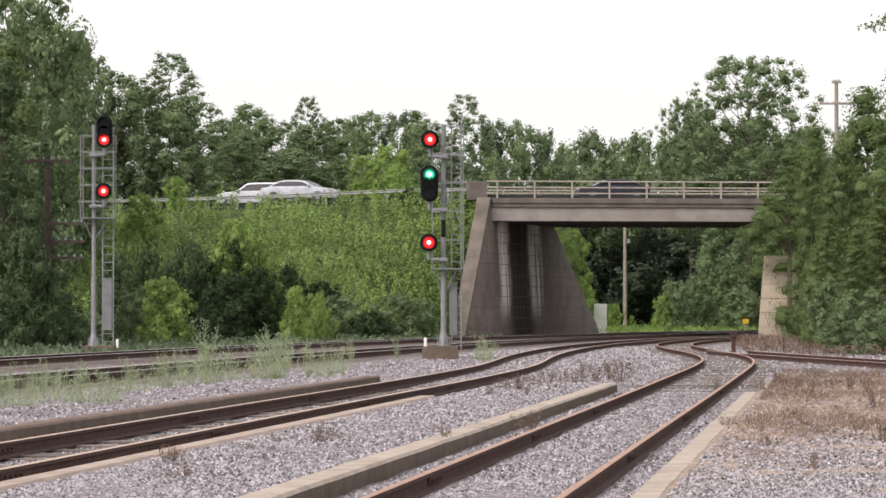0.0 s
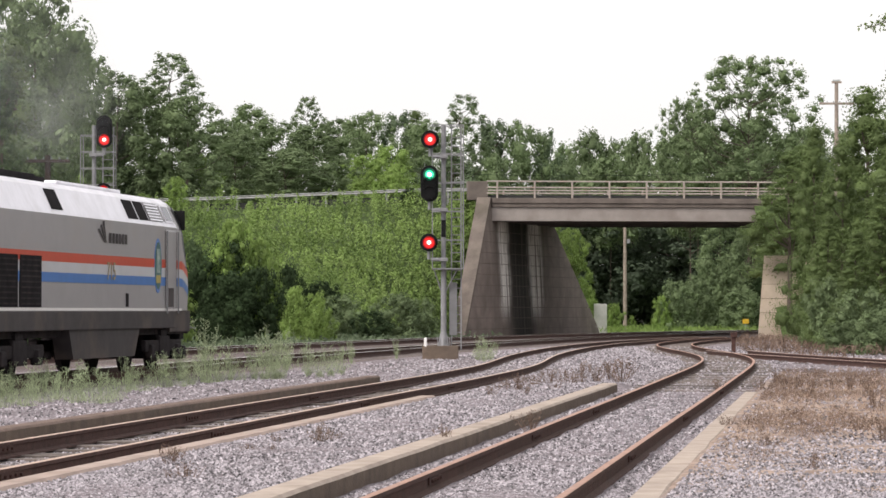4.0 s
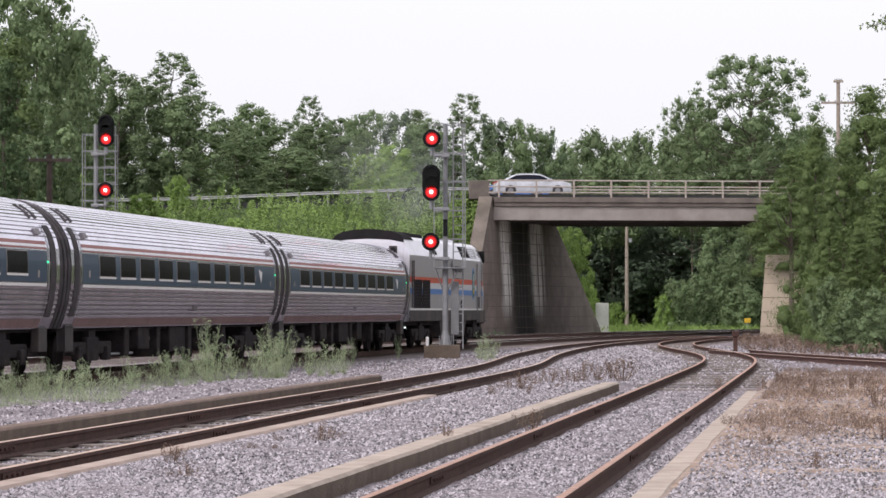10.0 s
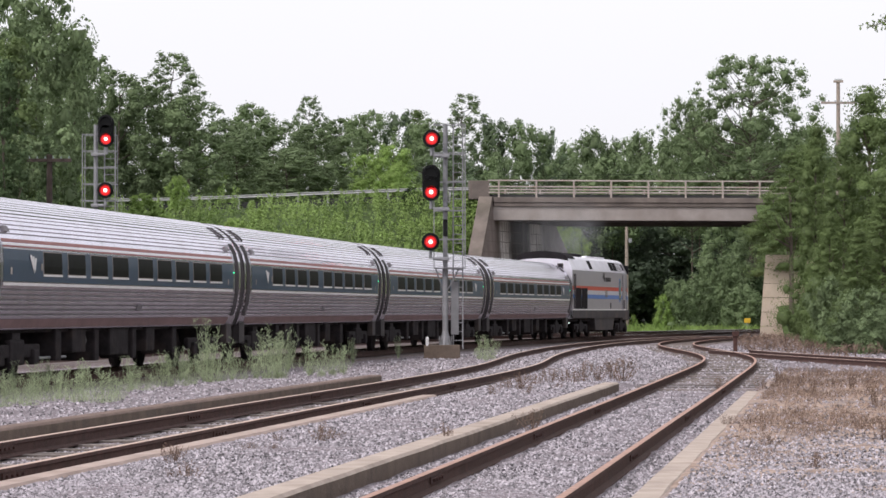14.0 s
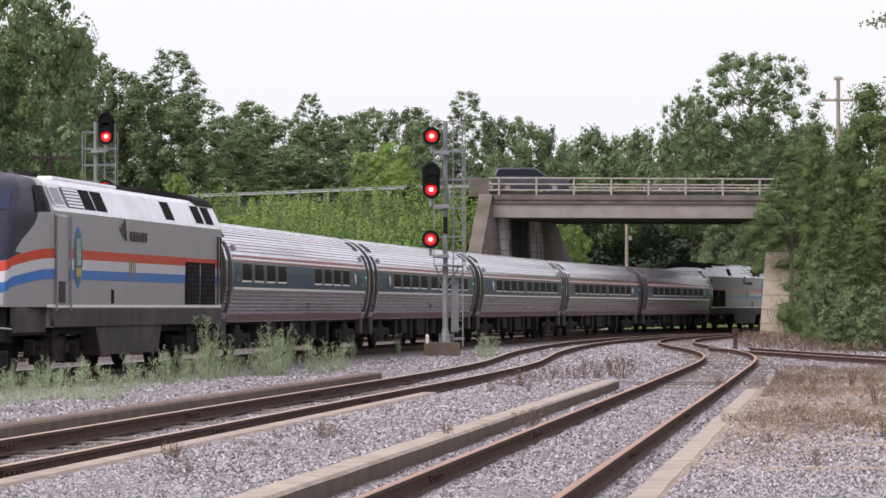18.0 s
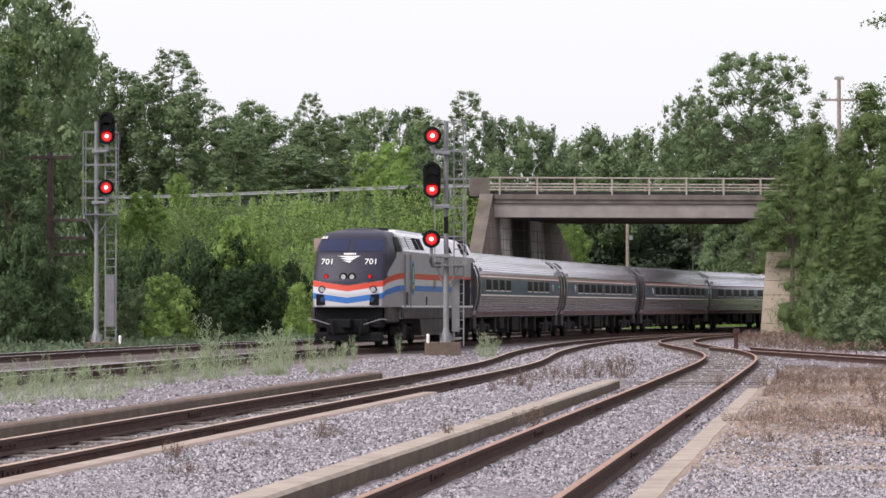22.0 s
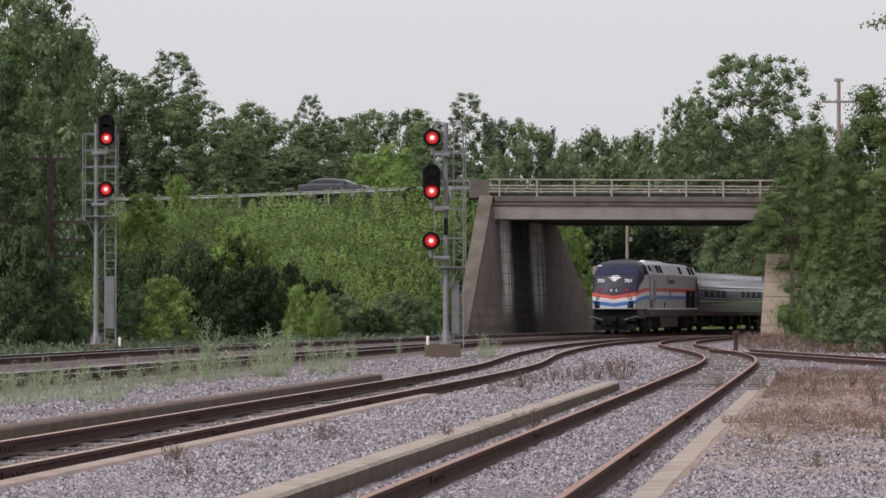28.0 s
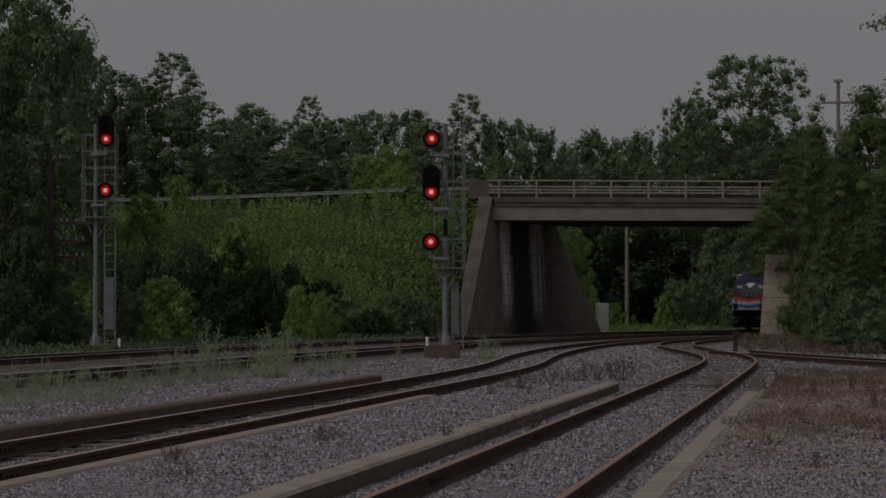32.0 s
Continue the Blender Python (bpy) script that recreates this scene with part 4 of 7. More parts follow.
NOSE_Y = [(.35, -.30), (1.0, -.02), (1.9, 0.0), (2.35, -.10), (3.24, -.55), (3.32, -.60), (3.9, -1.25), (4.06, -1.6), (4.12, -2.1)]


def nose_front(z):
    return HALF + float(np.interp(z, [p[0] for p in NOSE_Y], [p[1] for p in NOSE_Y]))


def nose_half(z):
    return float(np.interp(z, [.3, 1.0, 2.4, 3.2, 3.6, 3.85, 4.02, 4.12, 4.12], [1.2, 1.25, 1.28, 1.27, 1.24, 1.18, 1.05, .88, .72]))


def nose_point(u, z, off=0.0):
    """A point on the nose: u runs from -1 (left side, behind) over 0 (front middle) to 1."""
    w, fy = nose_half(z), nose_front(z)
    back = HALF - 2.8
    side = prof_x(LOCO, min(z, 4.185))
    a = abs(u)
    sg = 1 if u >= 0 else -1
    if a <= .6:
        k = a / .6
        x, y = w * k * .93, fy - .16 * k ** 2.4
    elif a <= .75:
        k = (a - .6) / .15
        x, y = w * (.93 + .07 * math.sin(k * math.pi / 2)), fy - .16 - .26 * (1 - math.cos(k * math.pi / 2))
    else:
        k = (a - .75) / .25
        x, y = w + (side - w) * min(1, k * 1.35), (fy - .42) + (back - fy + .42) * k
    n = Vector((x * .5, (y - back) * .35 + .05, 0)).normalized() * off
    return Vector((sg * (x + n.x), y + n.y, z + (off if z > 3.4 else 0)))


NU = [-1, -.92, -.85, -.8, -.75, -.71, -.67, -.63, -.6, -.5, -.4, -.3, -.2, -.1, 0, .1, .2, .3, .4, .5, .6, .63, .67, .71, .75, .8, .85, .92, 1]


def nose_patch(us, lo, hi, off, n=4):
    """A patch on the nose between the heights lo(u) and hi(u)."""
    bm = B()
    grid = []
    for u in us:
        a, b = lo(u), hi(u)
        grid.append([bm.verts.new(nose_point(u, a + (b - a) * i / n, off)) for i in range(n + 1)])
    for p, q in zip(grid, grid[1:]):
        for i in range(n):
            bm.faces.new((p[i], q[i], q[i + 1], p[i + 1]))
    return bm


def text_part(name, body, size, mat, parent, m, label=""):
    cu = bpy.data.curves.new(name, 'FONT')
    cu.body, cu.size, cu.extrude, cu.align_x, cu.align_y = body, size, .004, 'CENTER', 'CENTER'
    o = bpy.data.objects.new(name, cu)
    scene.collection.objects.link(o)
    bpy.context.view_layer.update()
    me = bpy.data.meshes.new_from_object(o.evaluated_get(bpy.context.evaluated_depsgraph_get()))
    bpy.data.objects.remove(o)
    me.materials.clear()
    me.materials.append(mat)
    ob = new(name, me)
    ob.parent = parent
    ob.matrix_basis = m
    if label:
        ob["label"] = label
    return ob


def locomotive(number, label):
    t = tagged(empty("diesel_locomotive"), label, "locomotive", "locomotives of the train")
    back = HALF - 2.8
    # carbody behind the nose
    pr = LOCO
    full = pr + [(-x, z) for x, z in pr[-2::-1]]
    verts = [(x, y, z) for y in (-HALF, back) for x, z in full]
    k = len(full)
    faces = [(j, j + 1, k + j + 1, k + j) for j in range(k - 1)] + [tuple(range(k)), tuple(range(2 * k - 1, k - 1, -1))]
    index = [0 if 2 <= (j if j < len(pr) - 1 else k - 2 - j) <= 2 or (j if j < len(pr) - 1 else k - 2 - j) < 3 else 1 for j in range(k - 1)] + [1, 0]
    link_mesh("carbody", verts, faces, None, t, mats=[M["loco_silver"], M["loco_bright"]], index=index)
    # nose shell in its lower and upper colours
    dip = lambda u: -.46 + .17 * abs(u) / .6 if abs(u) < .6 else -.29 * (1 - smooth(.6, .97, abs(u)))
    zmid = lambda u: 2.60 + dip(u)
    part("nose_lower", nose_patch(NU, lambda u: 1.42, lambda u: zmid(u) + .03, 0, 6), M["loco_silver"], t, smooth=True)

    def mask_edge(z):
        return .76 + .11 * smooth(2.5, 3.3, z) + .04 * smooth(3.4, 4.12, z)

    def banded(vs, umap, lo, hi, n):
        bm = B()
        grid = []
        for v in vs:
            col = []
            for i in range(n + 1):
                z = lo + (hi - lo) * i / n
                u = umap(v, z)
                col.append(bm.verts.new(nose_point(u, max(z, zmid(u)) if i == 0 else z)))
            grid.append(col)
        for p, q in zip(grid, grid[1:]):
            for i in range(n):
                bm.faces.new((p[i], q[i], q[i + 1], p[i + 1]))
        return bm
    part("nose_mask", banded([k / 14 for k in range(-14, 15)], lambda v, z: v * mask_edge(z), 2.12, 4.12, 24), M["loco_mask"], t, "dark blue grey nose mask", smooth=True)
    for sg in (-1, 1):
        part("cab_side", banded([k / 6 for k in range(7)], lambda v, z: sg * (mask_edge(z) + (1 - mask_edge(z)) * v), 2.5, 4.12, 16), M["loco_silver"], t, smooth=True)
    bm = B()
    edge = [nose_point(u, 4.12) for u in NU]
    rows = []
    for k, dz in ((1, 0), (.7, .05), (.4, .07), (.12, .08)):
        rows.append([bm.verts.new((p.x * k, back + (p.y - back) * (.55 + .45 * k), p.z + dz)) for p in edge])
    for p, q in zip(rows, rows[1:]):
        for i in range(len(NU) - 1):
            bm.faces.new((p[i], p[i + 1], q[i + 1], q[i]))
    n = len(NU)
    for i in range(n // 2):
        a = (rows[-1][i], rows[-1][i + 1], rows[-1][n - 2 - i], rows[-1][n - 1 - i])
        bm.faces.new(a if a[1] is not a[2] else (a[0], a[1], a[3]))
    part("cab_roof", bm, M["loco_mask"], t)
    # stripes round the nose and along the sides
    for nm, za, zb, mat in (("red_stripe", 2.42, 2.62, "loco_red"), ("white_stripe", 2.20, 2.42, "loco_white"), ("blue_stripe", 2.0, 2.20, "loco_blue")):
        part(nm, nose_patch(NU, lambda u: za + dip(u), lambda u: zb + dip(u), .008, 2), M[mat], t)
        bm = side_patch(B(), LOCO, -HALF + .05, back, za, zb, .008)
        part(nm, bm, M[mat], t)
    part("nose_panel", nose_patch([u for u in NU if abs(u) <= .6], lambda u: 1.46, lambda u: 2.0 + dip(u) - .004, .006, 2), M["loco_white"], t, "white lower nose panel")
    # sill skirt below the body
    for sx in (-1, 1):
        bm = box(B(), min(sx * 1.40, sx * 1.53), max(sx * 1.40, sx * 1.53), -HALF, back, 1.0, 1.40, .02)
        part("sill_skirt", bm, M["loco_dark"], t, "dark grey sill skirt")
        bm = box(B(), min(sx * 1.22, sx * 1.36), max(sx * 1.22, sx * 1.36), back, HALF - .5, .9, 1.42, .02)
        part("cab_skirt", bm, M["loco_dark"], t)
        # fuel tank with chamfered ends
        bm = B()
        ring = [(-3.3, 1.4), (-2.7, .38), (2.9, .38), (3.7, 1.4)]
        a = [bm.verts.new((sx * 1.1, y, z)) for y, z in ring]
        b = [bm.verts.new((sx * 1.49, y, z)) for y, z in ring]
        bm.faces.new(a)
        bm.faces.new(b[::-1])
        for q in range(4):
            bm.faces.new((a[q], a[(q + 1) % 4], b[(q + 1) % 4], b[q]))
        part("fuel_tank", bm, M["loco_dark"], t, "grey brown fuel tank")
    part("white_stripe", side_patch(B(), LOCO, -HALF + .05, back + .6, 1.41, 1.47, .012), M["white_paint"], t)
    # windshield
    for sx in (-1, 1):
        us = [sx * u for u in (.045, .2, .35, .5, .57)]
        part("windshield", nose_patch(us, lambda u: 3.36, lambda u: 3.80 - .06 * abs(u), .014, 3), M["loco_glass"], t)
        us = [sx * u for u in (.85, .885, .92, .955)]
        part("cab_window", nose_patch(us, lambda u: 3.36, lambda u: 3.88, .02, 3), M["tint"], t)
    # road number, carrier name as bars and its winged mark on the nose
    for sx in (-1, 1):
        p = nose_point(sx * .385, 2.99, .03)
        text_part("road_number", number, .31, M["white_paint"], t, Matrix.Translation(p) @ pose(0, 0, 0, 62, 0, 180 - sx * 3), "white road number")
    for j in range(6):
        u0 = -.11 + .037 * j
        a = [nose_point(u0, 3.24, .016), nose_point(u0 + .028, 3.24, .016), nose_point(u0 + .028, 3.30, .016), nose_point(u0, 3.30, .016)]
        bm = B()
        bm.faces.new([bm.verts.new(p) for p in a])
        part("name_bar", bm, M["white_paint"], t)
    bm = B()
    for j in range(3):
        za = 3.20 - .085 * j
        pts = [nose_point(.22 - .05 * j, za, .016), nose_point(-.19 + .07 * j, za, .016), nose_point(-.12 + .07 * j, za - .058, .016), nose_point(.05 - .03 * j, za - .065, .016)]
        bm.faces.new([bm.verts.new(p) for p in pts])
    part("winged_mark", bm, M["white_paint"], t)
    for j in range(3):
        u0 = .50 + .055 * j
        a = [nose_point(u0, 3.80, .02), nose_point(u0 + .035, 3.79, .02), nose_point(u0 + .035, 3.87, .02), nose_point(u0, 3.88, .02)]
        bm = B()
        bm.faces.new([bm.verts.new(p) for p in a])
        part("number_board_bar", bm, M["white_paint"], t)
    # lamps on the nose
    for x, z, r, mat, nm in ((-.15, 2.47, .14, "head_lamp", "headlight"), (.15, 2.47, .14, "head_lamp", "headlight"), (-.77, 2.48, .085, "red_glow", "marker_light"), (.77, 2.48, .085, "red_glow", "marker_light"),
                             (-.9, 2.03, .13, "head_lamp", "ditch_light"), (.9, 2.03, .13, "head_lamp", "ditch_light")):
        u = x / nose_half(z) / .93 * .6
        p = nose_point(max(-.6, min(.6, u)), z, .0)
        bm = rod(B(), p + Vector((0, -.05, 0)), p + Vector((0, .035, 0)), r, 16)
        o = part("lamp_ring", bm, M["black"], t)
        bm = rod(B(), p + Vector((0, -.02, 0)), p + Vector((0, .05, 0)), r * (.7 if z < 2.2 or mat == "red_glow" else .6), 16)
        part(nm, bm, M[mat], o, "lit red marker light" if mat == "red_glow" else "unlit round glass headlight")
    for sx in (-1, 1):
        p = nose_point(sx * .44, 1.66, 0)
        bm = box(B(), p.x - .24, p.x + .24, p.y - .2, p.y + .02, 1.48, 1.86, .02)
        part("ditch_recess", bm, M["black"], t)
        part("blue_lamp", rod(B(), (p.x, p.y - .02, 1.68), (p.x, p.y + .04, 1.68), .09, 14), M["blue_lamp"], t)
    # pilot, coupler, hoses and grab bars under the nose
    bm = B()
    box(bm, -1.18, 1.18, HALF - .9, HALF - .38, .7, 1.42, .05)
    box(bm, -1.2, 1.2, HALF - .55, HALF - .2, .22, .55, .05)
    box(bm, -.2, .2, HALF - .3, HALF + .45, .7, 1.0, .04)
    box(bm, -.75, .75, HALF - .42, HALF - .1, .5, 1.0, .05)
    for sx in (-1, 1):
        rod(bm, (sx * .55, HALF, 1.0), (sx * .45, HALF + .12, .45), .035, 8)
    part("pilot", bm, M["black"], t, "dark snow pilot and coupler")
    for sx in (-1, 1):
        bm = rod(B(), (sx * .6, HALF + .08, .82), (sx * 1.2, HALF + .05, 1.0), .018, 6)
        rod(bm, (sx * 1.2, HALF + .05, 1.0), (sx * 1.4, HALF - .02, .98), .018, 6)
        part("uncoupling_bar", bm, M["galv"], t)
    # side doors, grilles, windows and grab irons
    for sx in (-1, 1):
        for y0, y1 in ((-HALF + .9, -HALF + 2.6), (-HALF + 2.75, -HALF + 4.4)):
            part("side_grille", side_patch(B(), LOCO, y0, y1, 1.48, 2.52, .02, (sx,), thick=.03), M["sooty"], t, "black louvred side grille")
            for q in range(9):
                part("grille_slat", side_patch(B(), LOCO, y0 + .06, y1 - .06, 1.53 + .11 * q, 1.565 + .11 * q, .034, (sx,), 1), M["under"], t)
        for y0, y1 in ((back - 1.2, back - .05),):
            part("cab_door", side_patch(B(), LOCO, y0, y1, 1.45, 3.9, .012, (sx,), 8, thick=.01), M["loco_silver"], t)
            for yy in (y0 - .02, y1 + .02):
                part("grab_iron", rod(B(), (sx * 1.58, yy, 1.35), (sx * 1.58, yy, 3.3), .02, 6), M["galv"], t)
            part("door_frame", side_patch(B(), LOCO, y0 + .16, y1 - .16, 3.50, 3.93, .024, (sx,), 4, thick=.012), M["loco_bright"], t)
            part("door_window", side_patch(B(), LOCO, y0 + .24, y1 - .24, 3.55, 3.89, .030, (sx,), 4), M["loco_glass"], t)
            part("step_well", side_patch(B(), LOCO, y0 + .3, y1 - .3, 1.5, 1.95, .02, (sx,), thick=.02), M["loco_dark"], t)
            part("door_seam", side_patch(B(), LOCO, y0 - .015, y0 + .015, 1.47, 3.9, .016, (sx,), 8), M["loco_dark"], t)
            part("door_seam", side_patch(B(), LOCO, y1 - .03, y1, 1.47, 3.9, .016, (sx,), 8), M["loco_dark"], t)
        # dark panes of the upper side
        for y0, y1 in ((2.3, 3.25), (3.4, 4.3), (-4.5, -3.6)) + (((-7.9, -7.0), (-9.1, -8.2)) if sx < 0 else ()):
            part("upper_panel", side_patch(B(), LOCO, y0, y1, 3.50, 3.93, .012, (sx,), thick=.02), M["sooty"], t, "dark upper side panel")
        part("louvre_backing", side_patch(B(), LOCO, 4.4, 5.8, 3.50, 3.93, .012, (sx,), thick=.02), M["rib_dark"], t)
        for q in range(6):
            part("louvre_slat", side_patch(B(), LOCO, 4.44, 5.76, 3.52 + .07 * q, 3.56 + .07 * q, .03, (sx,), 1), M["loco_bright"], t)
        # carrier name as bars, its mark, the number and a round crest on the side
        word = .25 if sx > 0 else -1.35
        for j in range(6):
            y = word + .3 * j
            part("name_bar", side_patch(B(), LOCO, y, y + .22, 2.90, 3.12, .014, (sx,), 1), M["loco_dark"], t)
        bm = B()
        for j in range(3):
            top, wide = 3.36 - .09 * j, .2 + .16 * j
            tip = (.02 if sx > 0 else .62) - sx * .07 * j
            q = [(tip, 2.90), (tip - sx * .06, 2.90), (tip - sx * (wide + .16), top), (tip - sx * wide, top + .02)]
            bm.faces.new([bm.verts.new((sx * (prof_x(LOCO, 3.1) + .014), y, z)) for y, z in q])
        part("winged_mark", bm, M["loco_dark"], t)
        text_part("road_number", number, .56, M["number_gold"], t, pose(sx * 1.545, .45 if sx > 0 else .15, 2.26, 90, 0, 90 * sx), "grey road number on the stripe")
        bm = rod(B(), (sx * 1.525, 5.1, 2.45), (sx * 1.54, 5.1, 2.45), .33, 20)
        crest = part("crest", bm, material_once("crest_blue", (.07, .15, .14)), t, "tall blue and gold heritage crest")
        part("crest_rim", rod(B(), (sx * 1.52, 5.1, 2.45), (sx * 1.533, 5.1, 2.45), .38, 20), M["loco_blue"], t).matrix_basis = Matrix.Translation((0, 0, -1.7)) @ Matrix.Diagonal((1, 1, 1.7, 1))
        crest.scale = (1, 1, 1.7)
        crest.location = (0, 0, -1.7)
        part("crest_band", side_patch(B(), LOCO, 4.86, 5.34, 2.06, 2.24, .022, (sx,)), material_once("crest_gold", (.42, .34, .10)), t)
        part("crest_picture", side_patch(B(), LOCO, 4.92, 5.28, 2.30, 2.86, .022, (sx,)), M["crest_picture"], t, "pale teal picture of the crest")
        part("vent_slot", side_patch(B(), LOCO, 1.9, 2.1, 1.5, 1.8, .02, (sx,), thick=.02), M["sooty"], t)
        for yy in (-HALF + .35, -HALF + .7):
            part("grab_iron", rod(B(), (sx * 1.57, yy, 1.5), (sx * 1.57, yy, 3.2), .025, 6), M["loco_dark"], t)
        # mirror by the cab
        if number == "715" or sx > 0:
            bm = box(B(), min(sx * 1.28, sx * 1.56), max(sx * 1.28, sx * 1.56), back + .75, back + .81, 3.36, 3.84, .02)
            part("mirror", bm, M["black"] if number == "715" else M["kerb_tan"], t, "cab side mirror")
    # roof: sooty rear hood, hatches, horns
    hood = [(1.30, 3.96), (1.17, 4.12), (.9, 4.24), (.45, 4.31), (0, 4.33)]
    full = hood + [(-x, z) for x, z in hood[-2::-1]]
    verts = [(x, y, z) for y in (-HALF + .03, -HALF + 2.1) for x, z in full]
    k = len(full)
    link_mesh("radiator_hood", verts, [(j, j + 1, k + j + 1, k + j) for j in range(k - 1)] + [tuple(range(k)), tuple(range(2 * k - 1, k - 1, -1))], M["sooty"], t, label="sooty black arched radiator hood")
    bm = B()
    rim = hood + [(-x, z) for x, z in hood[-2::-1]]
    low = [(-1.34, 3.84), (-.8, 3.94), (0, 3.98), (.8, 3.94), (1.34, 3.84)]
    bm.faces.new([bm.verts.new((x, -HALF - .028, z)) for x, z in rim + low])
    part("rear_fascia", bm, M["sooty"], t, "sooty black edge over the rear wall")
    part("radiator_deck", box(B(), -.85, .85, -7.7, -3.4, 4.12, 4.27, .05), M["sooty"], t, "sooty black radiator deck")
    for y0, y1 in ((-2.6, -1.7), (4.9, 5.2)):
        part("roof_hatch", box(B(), -.6, .6, y0, y1, 4.14, 4.27, .04), M["sooty"], t)
    part("roof_hatch", box(B(), -.8, .8, -1.4, 4.4, 4.12, 4.22, .05), M["loco_bright"], t)
    bm = B()
    for x in (-.25, 0, .25):
        rod(bm, (x, 5.3, 4.21), (x, 5.8, 4.24), .025, 8, .06)
    part("horn", bm, M["loco_dark"], t)
    part("rear_wall", box(B(), -1.3, 1.3, -HALF - .02, -HALF + .02, 1.2, 3.95, .01), M["loco_bright"], t, "light grey rear wall")
    vent = part("rear_vent", box(B(), .78, 1.08, -HALF - .05, -HALF - .02, 3.42, 3.72, .01), M["loco_dark"], t)
    part("vent_fan", rod(B(), (.93, -HALF - .07, 3.57), (.93, -HALF - .05, 3.57), .1, 12), M["sooty"], vent)
    text_part("road_number", number, .42, M["sooty"], t, pose(.92, -HALF - .025, 3.1, 90, 0, 0), "dark road number on the rear wall")
    part("rear_bellows", box(B(), -.75, .75, -HALF - .2, -HALF, 1.2, 3.4, .04), M["rubber"], t)
    part("rear_coupler", box(B(), -.2, .2, -HALF - .3, -HALF, .7, .95, .03), M["under"], t)
    part("underframe", box(B(), -1.3, 1.3, -HALF + .1, HALF - .5, .85, 1.05), M["under"], t)
    for y in (-6.6, 6.4):
        truck(t, y, .51, 2.75, 1.38)
    bm = rod(B(), (1.30, -HALF + .15, .78), (1.36, -HALF + .15, .78), .03, 10)
    part("marker_light", bm, M["lamp_white"], t, "small lit white marker light")
    return t


# the order from the leading end: locomotive, five coaches, locomotive pushing
GAP_LOCO, GAP_COACH = 20.1, 25.15
TRAIN_LEN = 2 * GAP_LOCO + 5 * GAP_COACH
loco_lead = locomotive("715", "grey diesel locomotive with red white and blue stripes, leading")
coaches = [coach()]
coaches.append(copy_thing(coaches[0], Matrix()))
coaches.append(coach(turned=True))
coaches.append(copy_thing(coaches[2], Matrix()))
coaches.append(coach(cafe=True))
coaches[-1]["label"] = "fluted stainless steel cafe coach with few windows"
loco_tail = locomotive("701", "diesel locomotive with a dark nose and tricolour stripes, at the rear")


NOSE_T = list(range(33))
NOSE_S = [112.5, 120.5, 128.4, 135.4, 142.9, 151.3, 160.3, 169.7, 179.3, 189.2, 199.3, 209.8, 220.6, 231.9, 243.5, 255.4, 267.4, 279.4, 291.2, 303.3, 315.5, 328.1, 340.5, 352.8, 364.6, 376.3, 387.8, 399.2, 410.8, 422.6, 435.3, 446.0, 454.4]


def smoke_puff(seed, r):
    """A thin grey exhaust cloud: a few faint curled sheets that thin out to nothing."""
    rng = random.Random(seed)
    t = tagged(empty("exhaust_smoke"), "thin grey diesel exhaust haze above the locomotive", "smoke", "exhaust clouds")
    for k in range(2):
        bm = B()
        bmesh.ops.create_grid(bm, x_segments=10, y_segments=10, size=1.0)
        for v in bm.verts:
            x, z = v.co.x, v.co.y
            v.co = Vector((x, .12 * noise.noise((x * 1.5 + seed, z * 1.5, k * 3.0)) + .1 * (x * x + z * z), z))
        o = part("wisp", bm, M["smoke"], t, smooth=True)
        q = r * rng.uniform(.75, 1.1)
        o.matrix_basis = pose(rng.uniform(-.4, .4) * r, (k - .5) * .6 * r, rng.uniform(-.3, .3) * r, rng.uniform(-12, 12), rng.uniform(-60, 60), rng.uniform(-30, 30)) @ Matrix.Diagonal((q, q, q * 1.15, 1))
    return t


smoke = [(smoke_puff(1, 1.7), 8.5, 6.2, -.3), (smoke_puff(2, 2.3), 11.5, 7.6, -.8)]


def smoke_rows(back, z, side):
    rows = []
    for k in range(33):
        s = lead_s(k) - back
        x, y, hd = main_near.at(s, side)
        rows.append((float(k), pose(x, y, z - (z - 5.6) * smooth(196, 214, s + back), 0, 0, k * 1.0)))
    return rows


def lead_s(t):
    """How far along the near main line the leading nose has come."""
    return float(np.interp(t, NOSE_T, NOSE_S))


def rail_pose(s_mid, wheelbase, turned=False):
    a, b = main_near.at(s_mid - wheelbase / 2), main_near.at(s_mid + wheelbase / 2)
    hd = math.degrees(math.atan2(b[0] - a[0], b[1] - a[1]))
    return pose((a[0] + b[0]) / 2, (a[1] + b[1]) / 2, Z_MAIN, 0, 0, -hd + (180 if turned else 0))


def train_rows():
    ts = [k * .5 for k in range(65)]
    rows = []
    s0 = [lead_s(t) for t in ts]
    rows.append((loco_lead, [(t, rail_pose(s - .15 - HALF, 13)) for t, s in zip(ts, s0)]))
    for i, c in enumerate(coaches):
        off = GAP_LOCO + GAP_COACH * (i + .5)
        rows.append((c, [(t, rail_pose(s - off, 18)) for t, s in zip(ts, s0)]))
    off = GAP_LOCO + GAP_COACH * 5 + GAP_LOCO / 2
    rows.append((loco_tail, [(t, rail_pose(s - off, 13, True)) for t, s in zip(ts, s0)]))
    return rows


